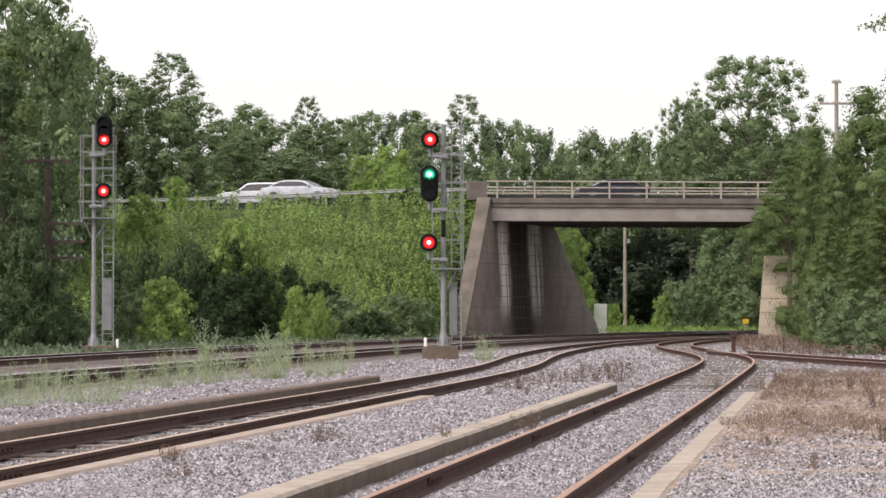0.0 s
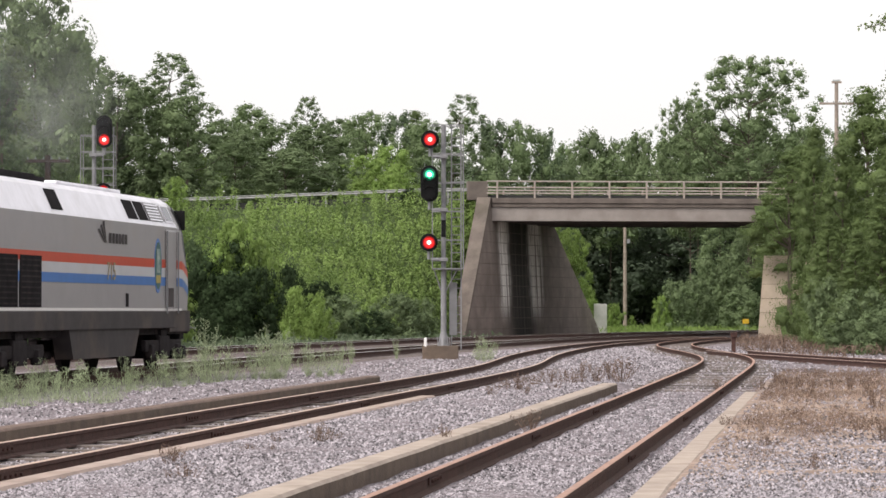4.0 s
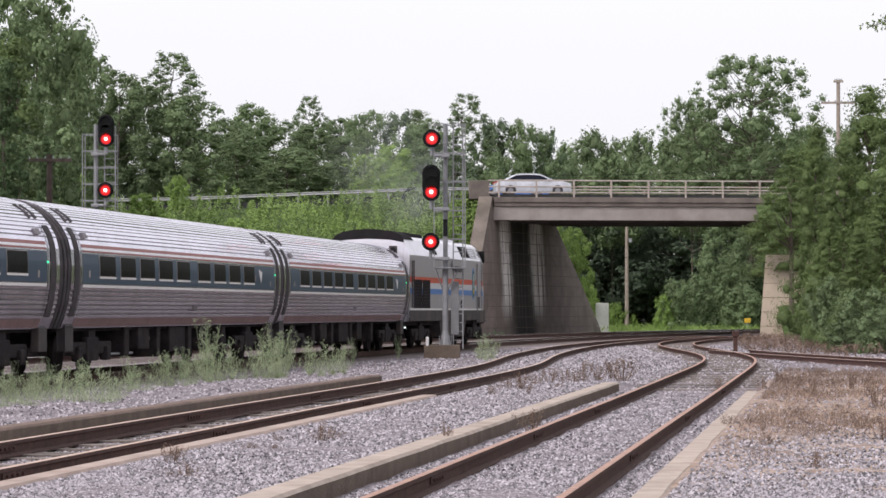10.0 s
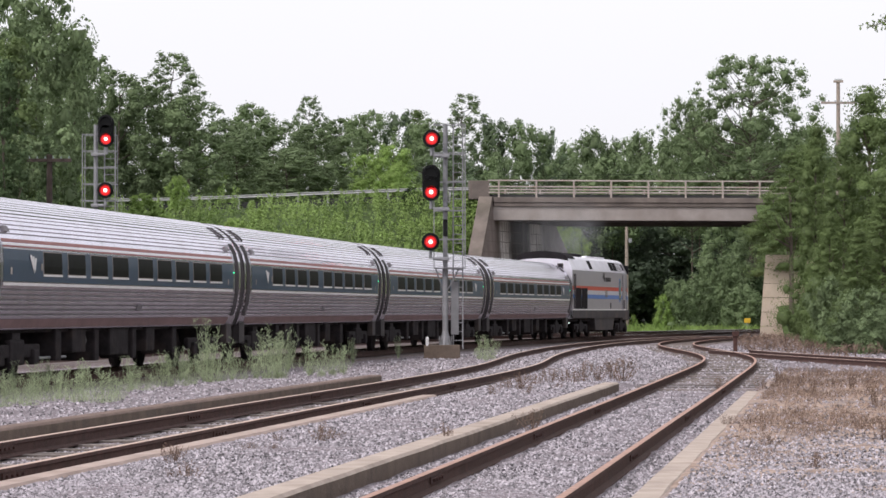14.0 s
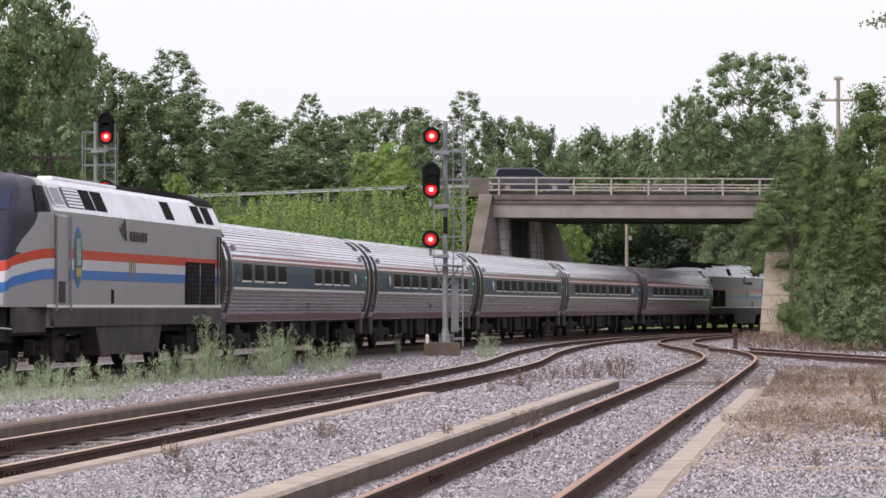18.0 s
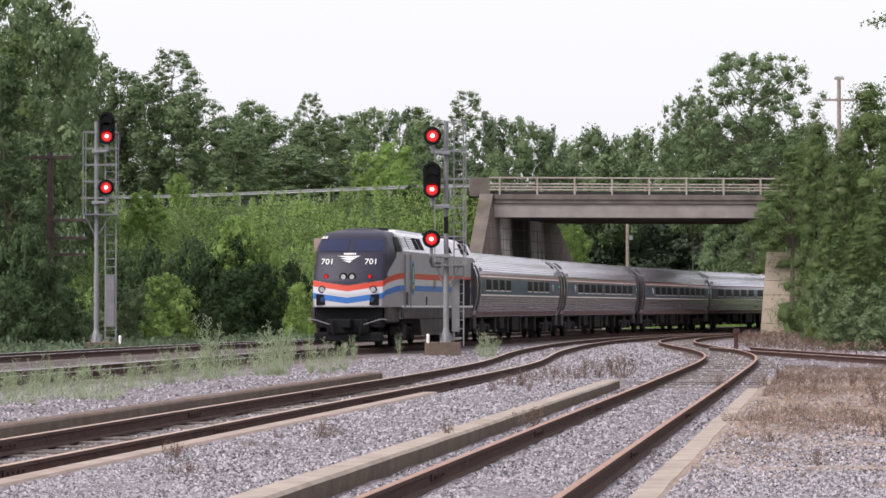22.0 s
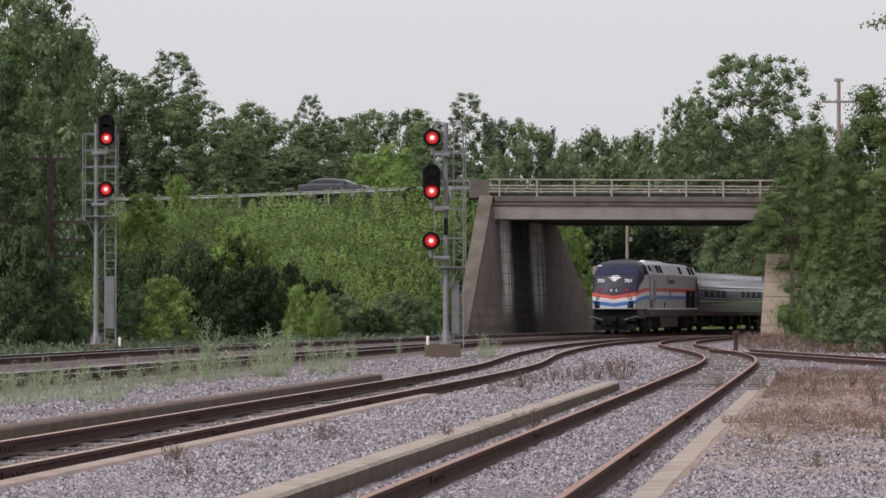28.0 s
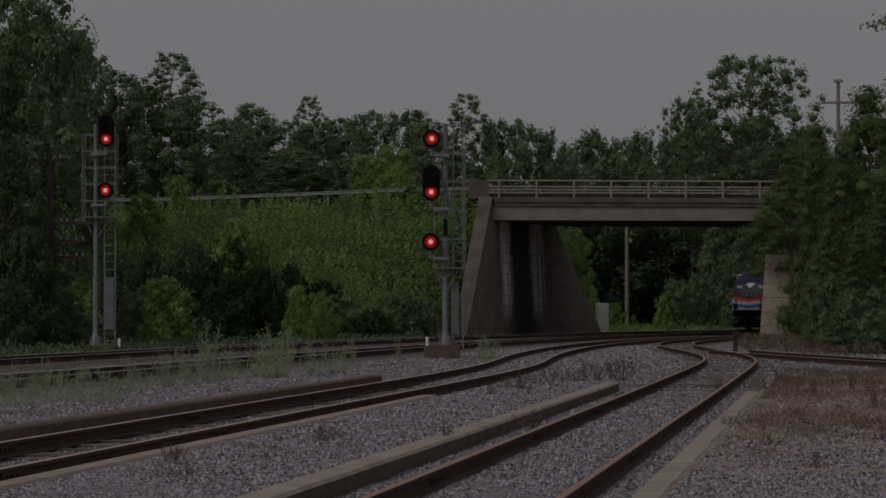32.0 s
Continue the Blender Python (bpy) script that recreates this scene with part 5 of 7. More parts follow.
# ---------------------------------------------------------------- signals beside the line
def lens_head(t, x, y, z, lights, hood=.28):
    """A signal head with its backboard, hooded lenses and lamps; lights from the top: (colour, lit)."""
    n = len(lights)
    h = .52 + .31 * (n - 1)
    bm = B()
    segs = 20
    ring = []
    for i in range(segs):
        a = 2 * math.pi * i / segs
        ring.append((.305 * math.cos(a), (.31 * (n - 1) / 2 if math.sin(a) >= 0 else -.31 * (n - 1) / 2) + .305 * math.sin(a)))
    f0 = [bm.verts.new((x + p, y, z + q)) for p, q in ring]
    f1 = [bm.verts.new((x + p, y + .05, z + q)) for p, q in ring]
    bm.faces.new(f0)
    bm.faces.new(f1[::-1])
    for i in range(segs):
        bm.faces.new((f0[i], f0[(i + 1) % segs], f1[(i + 1) % segs], f1[i]))
    box(bm, x - .16, x + .16, y + .05, y + .3, z - h / 2 + .12, z + h / 2 - .12, .03)
    head = part("signal_head", bm, M["black"], t, "black oval signal head" if n > 1 else "black round signal head")
    off_discs = []
    for k, (col, lit) in enumerate(lights):
        zz = z + .31 * (n - 1) / 2 - .31 * k
        bm = rod(B(), (x, y - .02, zz), (x, y + .01, zz), .205, 20)
        part("lens", bm, {"red": M["red_glow"], "green": M["green_glow"], "off": M["lens_dark"]}[col], head)
        if col != "off":
            part("lamp_glow", rod(B(), (x, y - .025, zz), (x, y - .017, zz), .14, 18), M[col + "_mid"], head)
            part("lamp_core", rod(B(), (x, y - .03, zz), (x, y - .015, zz), .072, 14), M[col + "_core"], head)
            # added disc, no part of the signal: it darkens a lamp that is off
            sh = part("shutter", rod(B(), (0, -.075, 0), (0, -.05, 0), .21, 20), M["lens_dark"], head, "added dark disc that hides the lamp while it is off")
            sh.matrix_basis = pose(x, y, zz)
            off_discs.append((sh, x, y, zz))
            if lit == "always":
                bpy.data.objects.remove(sh)
                off_discs.pop()
        # the hood is an open half tube
        verts, faces = [], []
        for i in range(13):
            a = math.pi * (-.12 + 1.24 * i / 12)
            for rr in (.212, .225):
                for yy in (y - hood, y):
                    verts.append((x + rr * math.cos(a), yy + (.0 if yy == y else .10 * (1 - math.sin(max(0, min(math.pi, a))))), zz + rr * math.sin(a)))
        for i in range(12):
            b = 4 * i
            for p, q in ((0, 1), (1, 3), (3, 2), (2, 0)):
                faces.append((b + p, b + q, b + 4 + q, b + 4 + p))
        link_mesh("hood", verts, faces, M["black"], head)
    return head, off_discs


def signal_mast(name, x, y, z0, z1, heads, side, ladder_x, cage, label, cabinet, brace):
    """A tubular mast with a ladder, work cages, bracketed heads and a concrete base."""
    t = tagged(empty(name), label, "railway signal", "signals")
    part("base", box(B(), x - .72 if side < 0 else x - .35, x + .5 if side < 0 else x + .75, y - .45, y + .5, -.3, z0, .03), M["kerb_face"], t, "weathered concrete base")
    foot = part("mast_foot", rod(B(), (x, y, z0), (x, y, z0 + .5), .2, 16, .09), M["galv"], t)
    for k in range(8):
        a = math.pi * 2 * k / 8
        part("foot_rib", box(B(), x + .2 * math.cos(a) - .012, x + .2 * math.cos(a) + .012, y + .2 * math.sin(a) - .012, y + .2 * math.sin(a) + .012, z0, z0 + .3), M["galv"], foot)
    bm = rod(B(), (x, y, z0), (x, y, z0 + 2.6), .098, 16)
    rod(bm, (x, y, z0 + 2.6), (x, y, z1), .082, 16)
    part("mast", bm, M["galv"], t, "galvanised steel mast tube")
    lx0, lx1 = ladder_x
    for lx in (lx0, lx1):
        part("ladder_rail", box(B(), lx - .022, lx + .022, y + .1, y + .15, z0 - .15, z1 - .05), M["galv"], t)
    z, first = z0 + .15, None
    while z < z1 - .15:
        if first is None:
            first = part("rung", rod(B(), (lx0, y + .12, 0), (lx1, y + .12, 0), .015, 6), M["galv"], t)
            first.location.z = z
        else:
            shared("rung", first, pose(0, 0, z), t)
        z += .30
    # work cage: uprights and hoops
    cx0, cx1, cz0, cz1 = cage
    for cx in (cx0, cx1):
        for yy in (y - .35, y + .55):
            part("cage_post", box(B(), cx - .015, cx + .015, yy - .015, yy + .015, cz0, cz1), M["galv"], t)
    for z in np.linspace(cz0, cz1, 6):
        bm = B()
        for yy in (y - .35, y + .55):
            box(bm, cx0, cx1, yy - .014, yy + .014, z - .014, z + .014)
        for cx in (cx0, cx1):
            box(bm, cx - .014, cx + .014, y - .35, y + .55, z - .014, z + .014)
        part("cage_hoop", bm, M["galv"], t)
    bm = B()
    box(bm, cx0, lx1, y - .35, y + .55, cz0 - .03, cz0, 0)
    part("platform", bm, M["galv"], t)
    bm = B()
    rod(bm, (cx0 + .05, y - .2, cz0), (x - .08, y, cz0 - .75), .024, 8)
    rod(bm, (lx1 - .12, y - .2, cz0), (x + .08, y, cz0 - .75), .024, 8)
    part("brace", bm, M["galv"], t)
    out = []
    for hx, hz, lights in heads:
        _, sh = lens_head(t, hx, y - .45, hz, lights)
        out += sh
        drop = hz - (.31 * (len(lights) - 1) / 2 + .29) - .28
        bm = B()
        rod(bm, (hx, y - .3, drop + .32), (hx, y - .3, drop), .06, 10)
        rod(bm, (hx - .07 * side, y - .3, drop), (x, y - .3, drop), .06, 10)
        box(bm, x - .14, x + .14, y - .38, y + .14, drop - .06, drop + .06, .02)
        part("bracket", bm, M["galv"], t)
    bm = box(B(), cabinet[0], cabinet[1], y + .05, y + .3, cabinet[2], cabinet[3], .02)
    part("cabinet", bm, material_once("cabinet_grey", (.17, .17, .18)), t, "grey metal relay cabinet")
    if brace:
        part("cover_plate", box(B(), x - .075, x + .075, y - .16, y - .13, brace[0], brace[1]), M["black"], t)
    return t, out


def px(x, d):
    return (x - 784) / FOCAL * d


def pz(y, d):
    return EYE_H + (551 - y) / FOCAL * d


D1 = 111.0
sig_main, off_discs_main = signal_mast("signal_mast", px(785, D1), D1, pz(612, D1), pz(222, D1),
    [(px(761, D1), pz(248, D1), [("red", "always")]), (px(760, D1), pz(326, D1), [("green", "first"), ("off", 0), ("red", "then")]), (px(759, D1), pz(430, D1), [("red", "always")])], -1,
    (px(799, D1), px(816, D1)), (px(765, D1), px(820, D1), pz(476, D1), pz(222, D1)), "tall galvanised signal mast with three lit heads", (px(795, D1), px(809, D1), pz(594, D1), pz(500, D1)), (pz(420, D1), pz(390, D1)))
D2 = 124.0
sig_left, _ = signal_mast("signal_mast", px(166, D2), D2, pz(612, D2), pz(222, D2),
    [(px(186, D2), pz(234, D2), [("off", 0), ("off", 0), ("red", "always")]), (px(185, D2), pz(339, D2), [("red", "always")])], 1,
    (px(181, D2), px(200, D2)), (px(144, D2), px(202, D2), pz(386, D2), pz(240, D2)), "tall galvanised signal mast with two red heads", (px(182, D2), px(198, D2), pz(585, D2), pz(494, D2)), None)


def marker_post(x, y, z0, h):
    t = tagged(empty("marker_post"), "short white plastic marker post beside the signal", "post", "white marker posts")
    part("tube", rod(B(), (x, y, z0), (x, y, z0 + h), .055, 12), M["white_paint"], t)
    part("cap", rod(B(), (x, y, z0 + h), (x, y, z0 + h + .05), .06, 12, .03), M["white_paint"], t)


marker_post(px(753, 110.6), 110.6, pz(614, 110.6), .26)
marker_post(px(208, 123.4), 123.4, -.3, .65)


# ---------------------------------------------------------------- road vehicles
def car(label, cat, paint, L, Hh, kind):
    t = tagged(empty("car" if cat == "car" else "suv"), label, cat, "vehicles on the road")
    W = .9
    if kind == "sedan":
        low = [(-.5, .42), (-.498, .78), (-.47, .92), (-.33, .98), (.22, .99), (.40, .90), (.485, .78), (.5, .45)]
        cab = [(-.40, .95), (-.25, Hh - .06), (-.17, Hh), (.02, Hh), (.10, Hh - .05), (.27, .97)]
        glass = [(-.345, 1.02), (-.235, Hh - .11), (-.15, Hh - .08), (.01, Hh - .08), (.085, Hh - .12), (.21, 1.02)]
    else:
        low = [(-.5, .45), (-.5, .9), (-.49, 1.02), (-.3, 1.06), (.2, 1.05), (.42, .98), (.49, .85), (.5, .5)]
        cab = [(-.492, 1.03), (-.455, Hh - .1), (-.41, Hh), (.0, Hh), (.08, Hh - .05), (.23, 1.04)]
        glass = [(-.46, 1.1), (-.435, Hh - .14), (-.39, Hh - .1), (-.01, Hh - .1), (.065, Hh - .14), (.175, 1.08)]

    def prism(pts, w0, w1, bev, zlo):
        bm = B()
        a, b = [], []
        for sx in (-1, 1):
            ring = [bm.verts.new((sx * (w0 + (w1 - w0) * max(0, min(1, (z - zlo) / .6))), y * L, z)) for y, z in pts]
            bm.faces.new(ring)
            a.append(ring)
        for i in range(len(pts)):
            j = (i + 1) % len(pts)
            bm.faces.new((a[0][i], a[0][j], a[1][j], a[1][i]))
        bmesh.ops.recalc_face_normals(bm, faces=bm.faces)
        if bev:
            bmesh.ops.bevel(bm, geom=list(bm.edges), offset=bev, segments=2, affect='EDGES', profile=.6)
        return bm
    part("body", prism([(p[0], p[1] * (1 if p[1] > .6 else .55)) for p in low], W, W, .06, 0), paint, t, smooth=True)
    part("cabin", prism(cab, W - .03, W - .22, .05, .95), paint, t, smooth=True)
    part("side_window", prism(glass, W - .012, W - .198, 0, .95), M["car_glass"], t)
    bm = B()
    for y0, y1, z0, z1 in ((.12, .245, .99, Hh - .06),):
        q = [bm.verts.new(p) for p in ((-W + .13, L * .255, 1.0), (W - .13, L * .255, 1.0), (W - .27, L * .118, Hh - .07), (-W + .27, L * .118, Hh - .07))]
        for v in q:
            v.co.y += .035
            v.co.z += .02
        bm.faces.new(q)
    part("windshield", bm, M["car_glass"], t)
    for yy in (-.31, .31):
        for sx in (-1, 1):
            w = part("tyre", rod(B(), (sx * (W - .2), yy * L, .33), (sx * (W + .03), yy * L, .33), .34, 20), M["rubber"], t)
            part("rim", rod(B(), (sx * (W + .0), yy * L, .33), (sx * (W + .04), yy * L, .33), .17, 14), M["galv"], w)
    for sx in (-1, 1):
        part("headlight", box(B(), sx * .5, sx * .82, L * .485 - .06, L * .485 + .05, .68, .82, .02), M["head_lamp"], t)
        part("taillight", box(B(), sx * .5, sx * .86, -L * .5 - .01, -L * .5 + .08, .75, .92, .02), material_once("tail_red", (.35, .03, .02), .3), t)
        part("mirror", box(B(), sx * .88, sx * 1.03, L * .17, L * .2, 1.0, 1.13, .02), paint, t)
    return t


white_car = material_once("car_white", (.50, .51, .56), .25)
V = {}
V["suv_white"] = car("white estate car driving along the road", "car", white_car, 4.9, 1.62, "suv")
V["sedan_white"] = car("white sedan driving over the bridge", "car", material_once("car_pearl", (.46, .47, .53), .25), 4.8, 1.40, "sedan")
V["car_purple"] = car("dark purple grey car driving over the bridge", "car", material_once("car_purple", (.022, .022, .034), .3), 4.7, 1.40, "sedan")
V["sedan_white2"] = car("white sedan driving past behind the train", "car", white_car, 4.8, 1.40, "sedan")
V["car_blue"] = car("bright blue car driving over the bridge", "car", material_once("car_blue", (.09, .19, .48), .25), 4.5, 1.48, "sedan")
V["car_silver"] = car("silver grey car driving over the bridge", "car", material_once("car_silver", (.36, .37, .40), .3), 4.7, 1.40, "sedan")
V["suv_dark"] = car("dark grey off-road car with dark windows", "car", material_once("car_grey_silver", (.05, .052, .066), .3), 4.75, 1.62, "suv")
V["car_dark"] = car("dark grey sedan driving along the road", "car", material_once("car_graphite", (.05, .053, .07), .3), 4.55, 1.34, "sedan")
# centre of each vehicle across the view over time, lane: metres behind the road's near edge
DRIVES = [("suv_white", 10.5, [(0, 447), (.4, 253), (.8, 50)]), ("sedan_white", 4.2, [(0, 528), (.3, 688), (.5, 826), (1.0, 1126), (1.3, 1292)]),
          ("car_purple", 10.5, [(0, 1083), (.2, 960), (.8, 621), (1.3, 357)]), ("sedan_white2", 4.2, [(8.8, 155), (9.0, 296), (9.4, 549), (10.0, 938), (10.6, 1316)]),
          ("car_blue", 10.5, [(9.2, 1300), (9.6, 1097), (10.2, 812), (10.6, 607), (11.0, 415), (11.4, 222)]), ("car_silver", 10.5, [(16.5, 1119), (16.9, 880), (17.3, 640), (17.7, 395)]),
          ("suv_dark", 4.2, [(16.9, 231), (17.3, 482), (17.9, 871), (18.5, 1257)]), ("car_dark", 4.2, [(27.5, 255), (27.9, 519), (28.5, 940), (28.9, 1190)])]


def drive_rows(lane, keys):
    """Rows for a vehicle: it drives on at the same speed before and after it is seen."""
    d = 203 + lane
    ts = [k[0] for k in keys]
    xs = [px(k[1], d) for k in keys]
    v0 = (xs[1] - xs[0]) / (ts[1] - ts[0])
    v1 = (xs[-1] - xs[-2]) / (ts[-1] - ts[-2])
    right = xs[-1] > xs[0]

    def at(t):
        if t < ts[0]:
            x = xs[0] + v0 * (t - ts[0])
        elif t > ts[-1]:
            x = xs[-1] + v1 * (t - ts[-1])
        else:
            x = float(np.interp(t, ts, xs))
        y0, z0 = road_at(x - .5)
        y1, z1 = road_at(x + .5)
        hd = math.degrees(math.atan2(y1 - y0, 1.0))
        return pose(x, (y0 + y1) / 2 + lane, (z0 + z1) / 2 + (.29 if x < 2 else .27), 0, 0, (hd - 90) if right else (hd + 90))
    times = sorted({0.0, 32.0, *[max(0, ts[0] - 1)], *ts, *[min(32, ts[-1] + 1)]})
    return [(t, at(t)) for t in times]


# ---------------------------------------------------------------- poles, boxes and small things
def utility_pole(x, y, z0, h, arms, label, wood="wood_pole"):
    t = tagged(empty("utility_pole"), label, "utility pole", "utility poles")
    part("pole", rod(B(), (x, y, z0), (x, y, z0 + h), .17, 12, .12), M[wood], t)
    for dz, w, sk in arms:
        part("crossarm", box(B(), x - w, x + w, y - .16, y - .04, z0 + h - dz - .07, z0 + h - dz + .07, .01), M[wood], t)
        for k in range(6):
            xx = x - w + .1 + (2 * w - .2) * k / 5
            part("insulator", rod(B(), (xx, y - .1, z0 + h - dz + .07), (xx, y - .1, z0 + h - dz + .18), .035, 8, .02), material_once("insulator_glass", (.2, .24, .23), .3), t)
    return t


utility_pole(px(1481, 215), 215, 6, pz(143, 215) - 6, [(.1, .32, 0), (1.5, 1.15, 0)], "tall wooden utility pole rising above the trees", "grey_pole")
p = utility_pole(px(1106, 262), 262, -.3, 9.5, [], "grey wooden pole with a lamp beyond the bridge", "grey_pole")
part("lamp", box(B(), px(1109, 262), px(1115, 262), 261.7, 262.0, 6.85, 7.2, .04), M["galv"], p)
utility_pole(px(84, 140), 140, -.3, pz(275, 140) + .3, [(.25, .95, 0)], "old brown telegraph pole with crossarms in the bushes")


def telegraph_arms():
    t = tagged(empty("utility_pole"), "old telegraph pole with three glass-topped crossarms", "utility pole", "utility poles")
    x, y = px(84, 139), 139
    part("pole", rod(B(), (x, y + .5, -.3), (x, y + .5, 5), .12, 10), M["wood_pole"], t)
    for yy in (396, 428, 457):
        z = pz(yy, y)
        part("crossarm", box(B(), x - .2, px(150, y), y - .1, y + .02, z - .06, z + .06, .01), M["wood_pole"], t)
        for xx in (104, 116, 132, 144):
            part("insulator", rod(B(), (px(xx, y), y - .04, z + .06), (px(xx, y), y - .04, z + .2), .05, 8, .03), material_once("insulator_glass", (.2, .24, .23), .3), t)


telegraph_arms()
t = tagged(empty("relay_cabinet"), "white metal relay cabinet beside the abutment", "cabinet")
part("housing", box(B(), px(1052, 232), px(1074, 232), 232, 233, -.3, pz(538, 232), .03), M["white_paint"], t)
part("door", box(B(), px(1055, 232), px(1072, 232), 231.97, 231.995, .1, pz(541, 232), .01), M["white_paint"], t)
t = tagged(empty("switch_stand"), "rusty switch stand post beside the siding", "switch stand")
part("post", box(B(), px(1298, 128) - .08, px(1298, 128) + .08, 127.9, 128.1, -.2, pz(590, 128), .02), M["rail_side"], t)
part("target", box(B(), px(1298, 128) - .13, px(1298, 128) + .13, 127.85, 127.89, pz(597, 128), pz(588, 128), .01), M["rail_side"], t)
t = tagged(empty("marker_block"), "small white painted block beside the spur", "marker")
part("block", box(B(), px(1517, 96.5), px(1527, 96.5), 96.4, 96.7, -.2, pz(643, 96.5), .02), M["white_paint"], t)
t = tagged(empty("parked_van"), "white vehicle parked far beyond the bridge", "van")
part("body", box(B(), px(1098, 290), px(1138, 290), 290, 294, .3, 1.1, .15), M["white_paint"], t)
part("cab", box(B(), px(1120, 290), px(1136, 290), 290.1, 293.9, 1.05, 1.75, .15), M["white_paint"], t)
for k in (1103, 1131):
    part("tyre", rod(B(), (px(k, 290), 289.95, .1), (px(k, 290), 290.2, .1), .38, 14), M["rubber"], t)
t = tagged(empty("milepost_sign"), "small yellow sign beyond the bridge", "sign")
part("sign_plate", box(B(), px(1314, 250), px(1325, 250), 250, 250.03, pz(573, 250), pz(565, 250)), material_once("sign_yellow", (.6, .38, .03)), t)
part("post", box(B(), px(1319, 250) - .03, px(1319, 250) + .03, 250.03, 250.08, -.3, pz(566, 250)), M["galv"], t)


def overhanging_branch():
    """A leafy branch that reaches into view from a tree beside the camera."""
    t = tagged(empty("tree"), "leafy branch of a tree beside the yard", "tree", "trees")
    d = 62.0
    root = Vector((px(1760, d), d, -.3))
    top = Vector((px(1740, d), d, 8.2))
    part("trunk", rod(B(), root, top, .16, 8, .08), M["bark"], t)
    tip = Vector((px(1532, d), d - .3, pz(52, d)))
    mid = Vector((px(1640, d), d, pz(15, d)))
    bm = rod(B(), Vector((top.x, top.y, 6.6)), mid, .05, 6, .025)
    rod(bm, mid, tip, .025, 5, .006)
    part("limb", bm, M["bark"], t)
    rng = np.random.default_rng(5)
    pts = []
    for k in range(240):
        q = rng.random()
        p = mid.lerp(tip, q)
        pts.append(np.array(p) + rng.normal(size=3) * np.array([.12, .12, .05 + .05 * (1 - q)]) + np.array([.15 * (1 - q), 0, .12 * (1 - q)]))
    v, f = cards(np.array(pts), .09 * rng.uniform(.6, 1.3, len(pts)), rng, .5)
    stuff_mesh("crown", v, f, M["leaf_blue"], t)


overhanging_branch()


def wire(name, a, b, sag, label):
    n = 14
    pts = [Vector(a).lerp(Vector(b), i / n) - Vector((0, 0, 4 * sag * (i / n) * (1 - i / n))) for i in range(n + 1)]
    verts = [(p.x, p.y + .012 * math.cos(k * 2.094), p.z + .012 * math.sin(k * 2.094)) for p in pts for k in range(3)]
    faces = [(3 * i + k, 3 * i + (k + 1) % 3, 3 * i + 3 + (k + 1) % 3, 3 * i + 3 + k) for i in range(n) for k in range(3)]
    tagged(link_mesh(name, verts, faces, M["black"]), label, "cable", "overhead wires")


wire("overhead_wire", (px(1108, 262), 262, pz(420, 262)), (px(1330, 250), 250, pz(424, 250)), .5, "thin black overhead wire")
wire("overhead_wire", (px(1108, 262), 262, pz(440, 262)), (px(1330, 250), 250, pz(452, 250)), .5, "thin black overhead wire")
wire("overhead_wire", (px(1108, 262), 262, pz(456, 262)), (px(930, 240), 240, pz(500, 240)), .6, "thin black overhead wire")

wire("overhead_wire", (px(1481, 215), 215, pz(290, 215)), (px(820, 215), 215, pz(308, 215)), .4, "thin black overhead wire")


# ---------------------------------------------------------------- trees and bushes
def cube_sphere(n=2):
    """Corners and quads of a round cage."""
    verts, faces, seen = [], [], {}

    def vid(p):
        key = tuple(round(c, 4) for c in p)
        if key not in seen:
            seen[key] = len(verts)
            q = np.array(p, float)
            verts.append(q / np.linalg.norm(q))
        return seen[key]
    for axis in range(3):
        for sg in (-1, 1):
            for i in range(n):
                for j in range(n):
                    quad = []
                    for a, b in ((0, 0), (1, 0), (1, 1), (0, 1)):
                        p = [0, 0, 0]
                        p[axis], p[(axis + 1) % 3], p[(axis + 2) % 3] = sg, -1 + 2 * (i + a) / n, -1 + 2 * (j + b) / n
                        quad.append(vid(p))
                    faces.append(quad if sg > 0 else quad[::-1])
    return np.array(verts), np.array(faces)


CAGE_V, CAGE_F = cube_sphere()


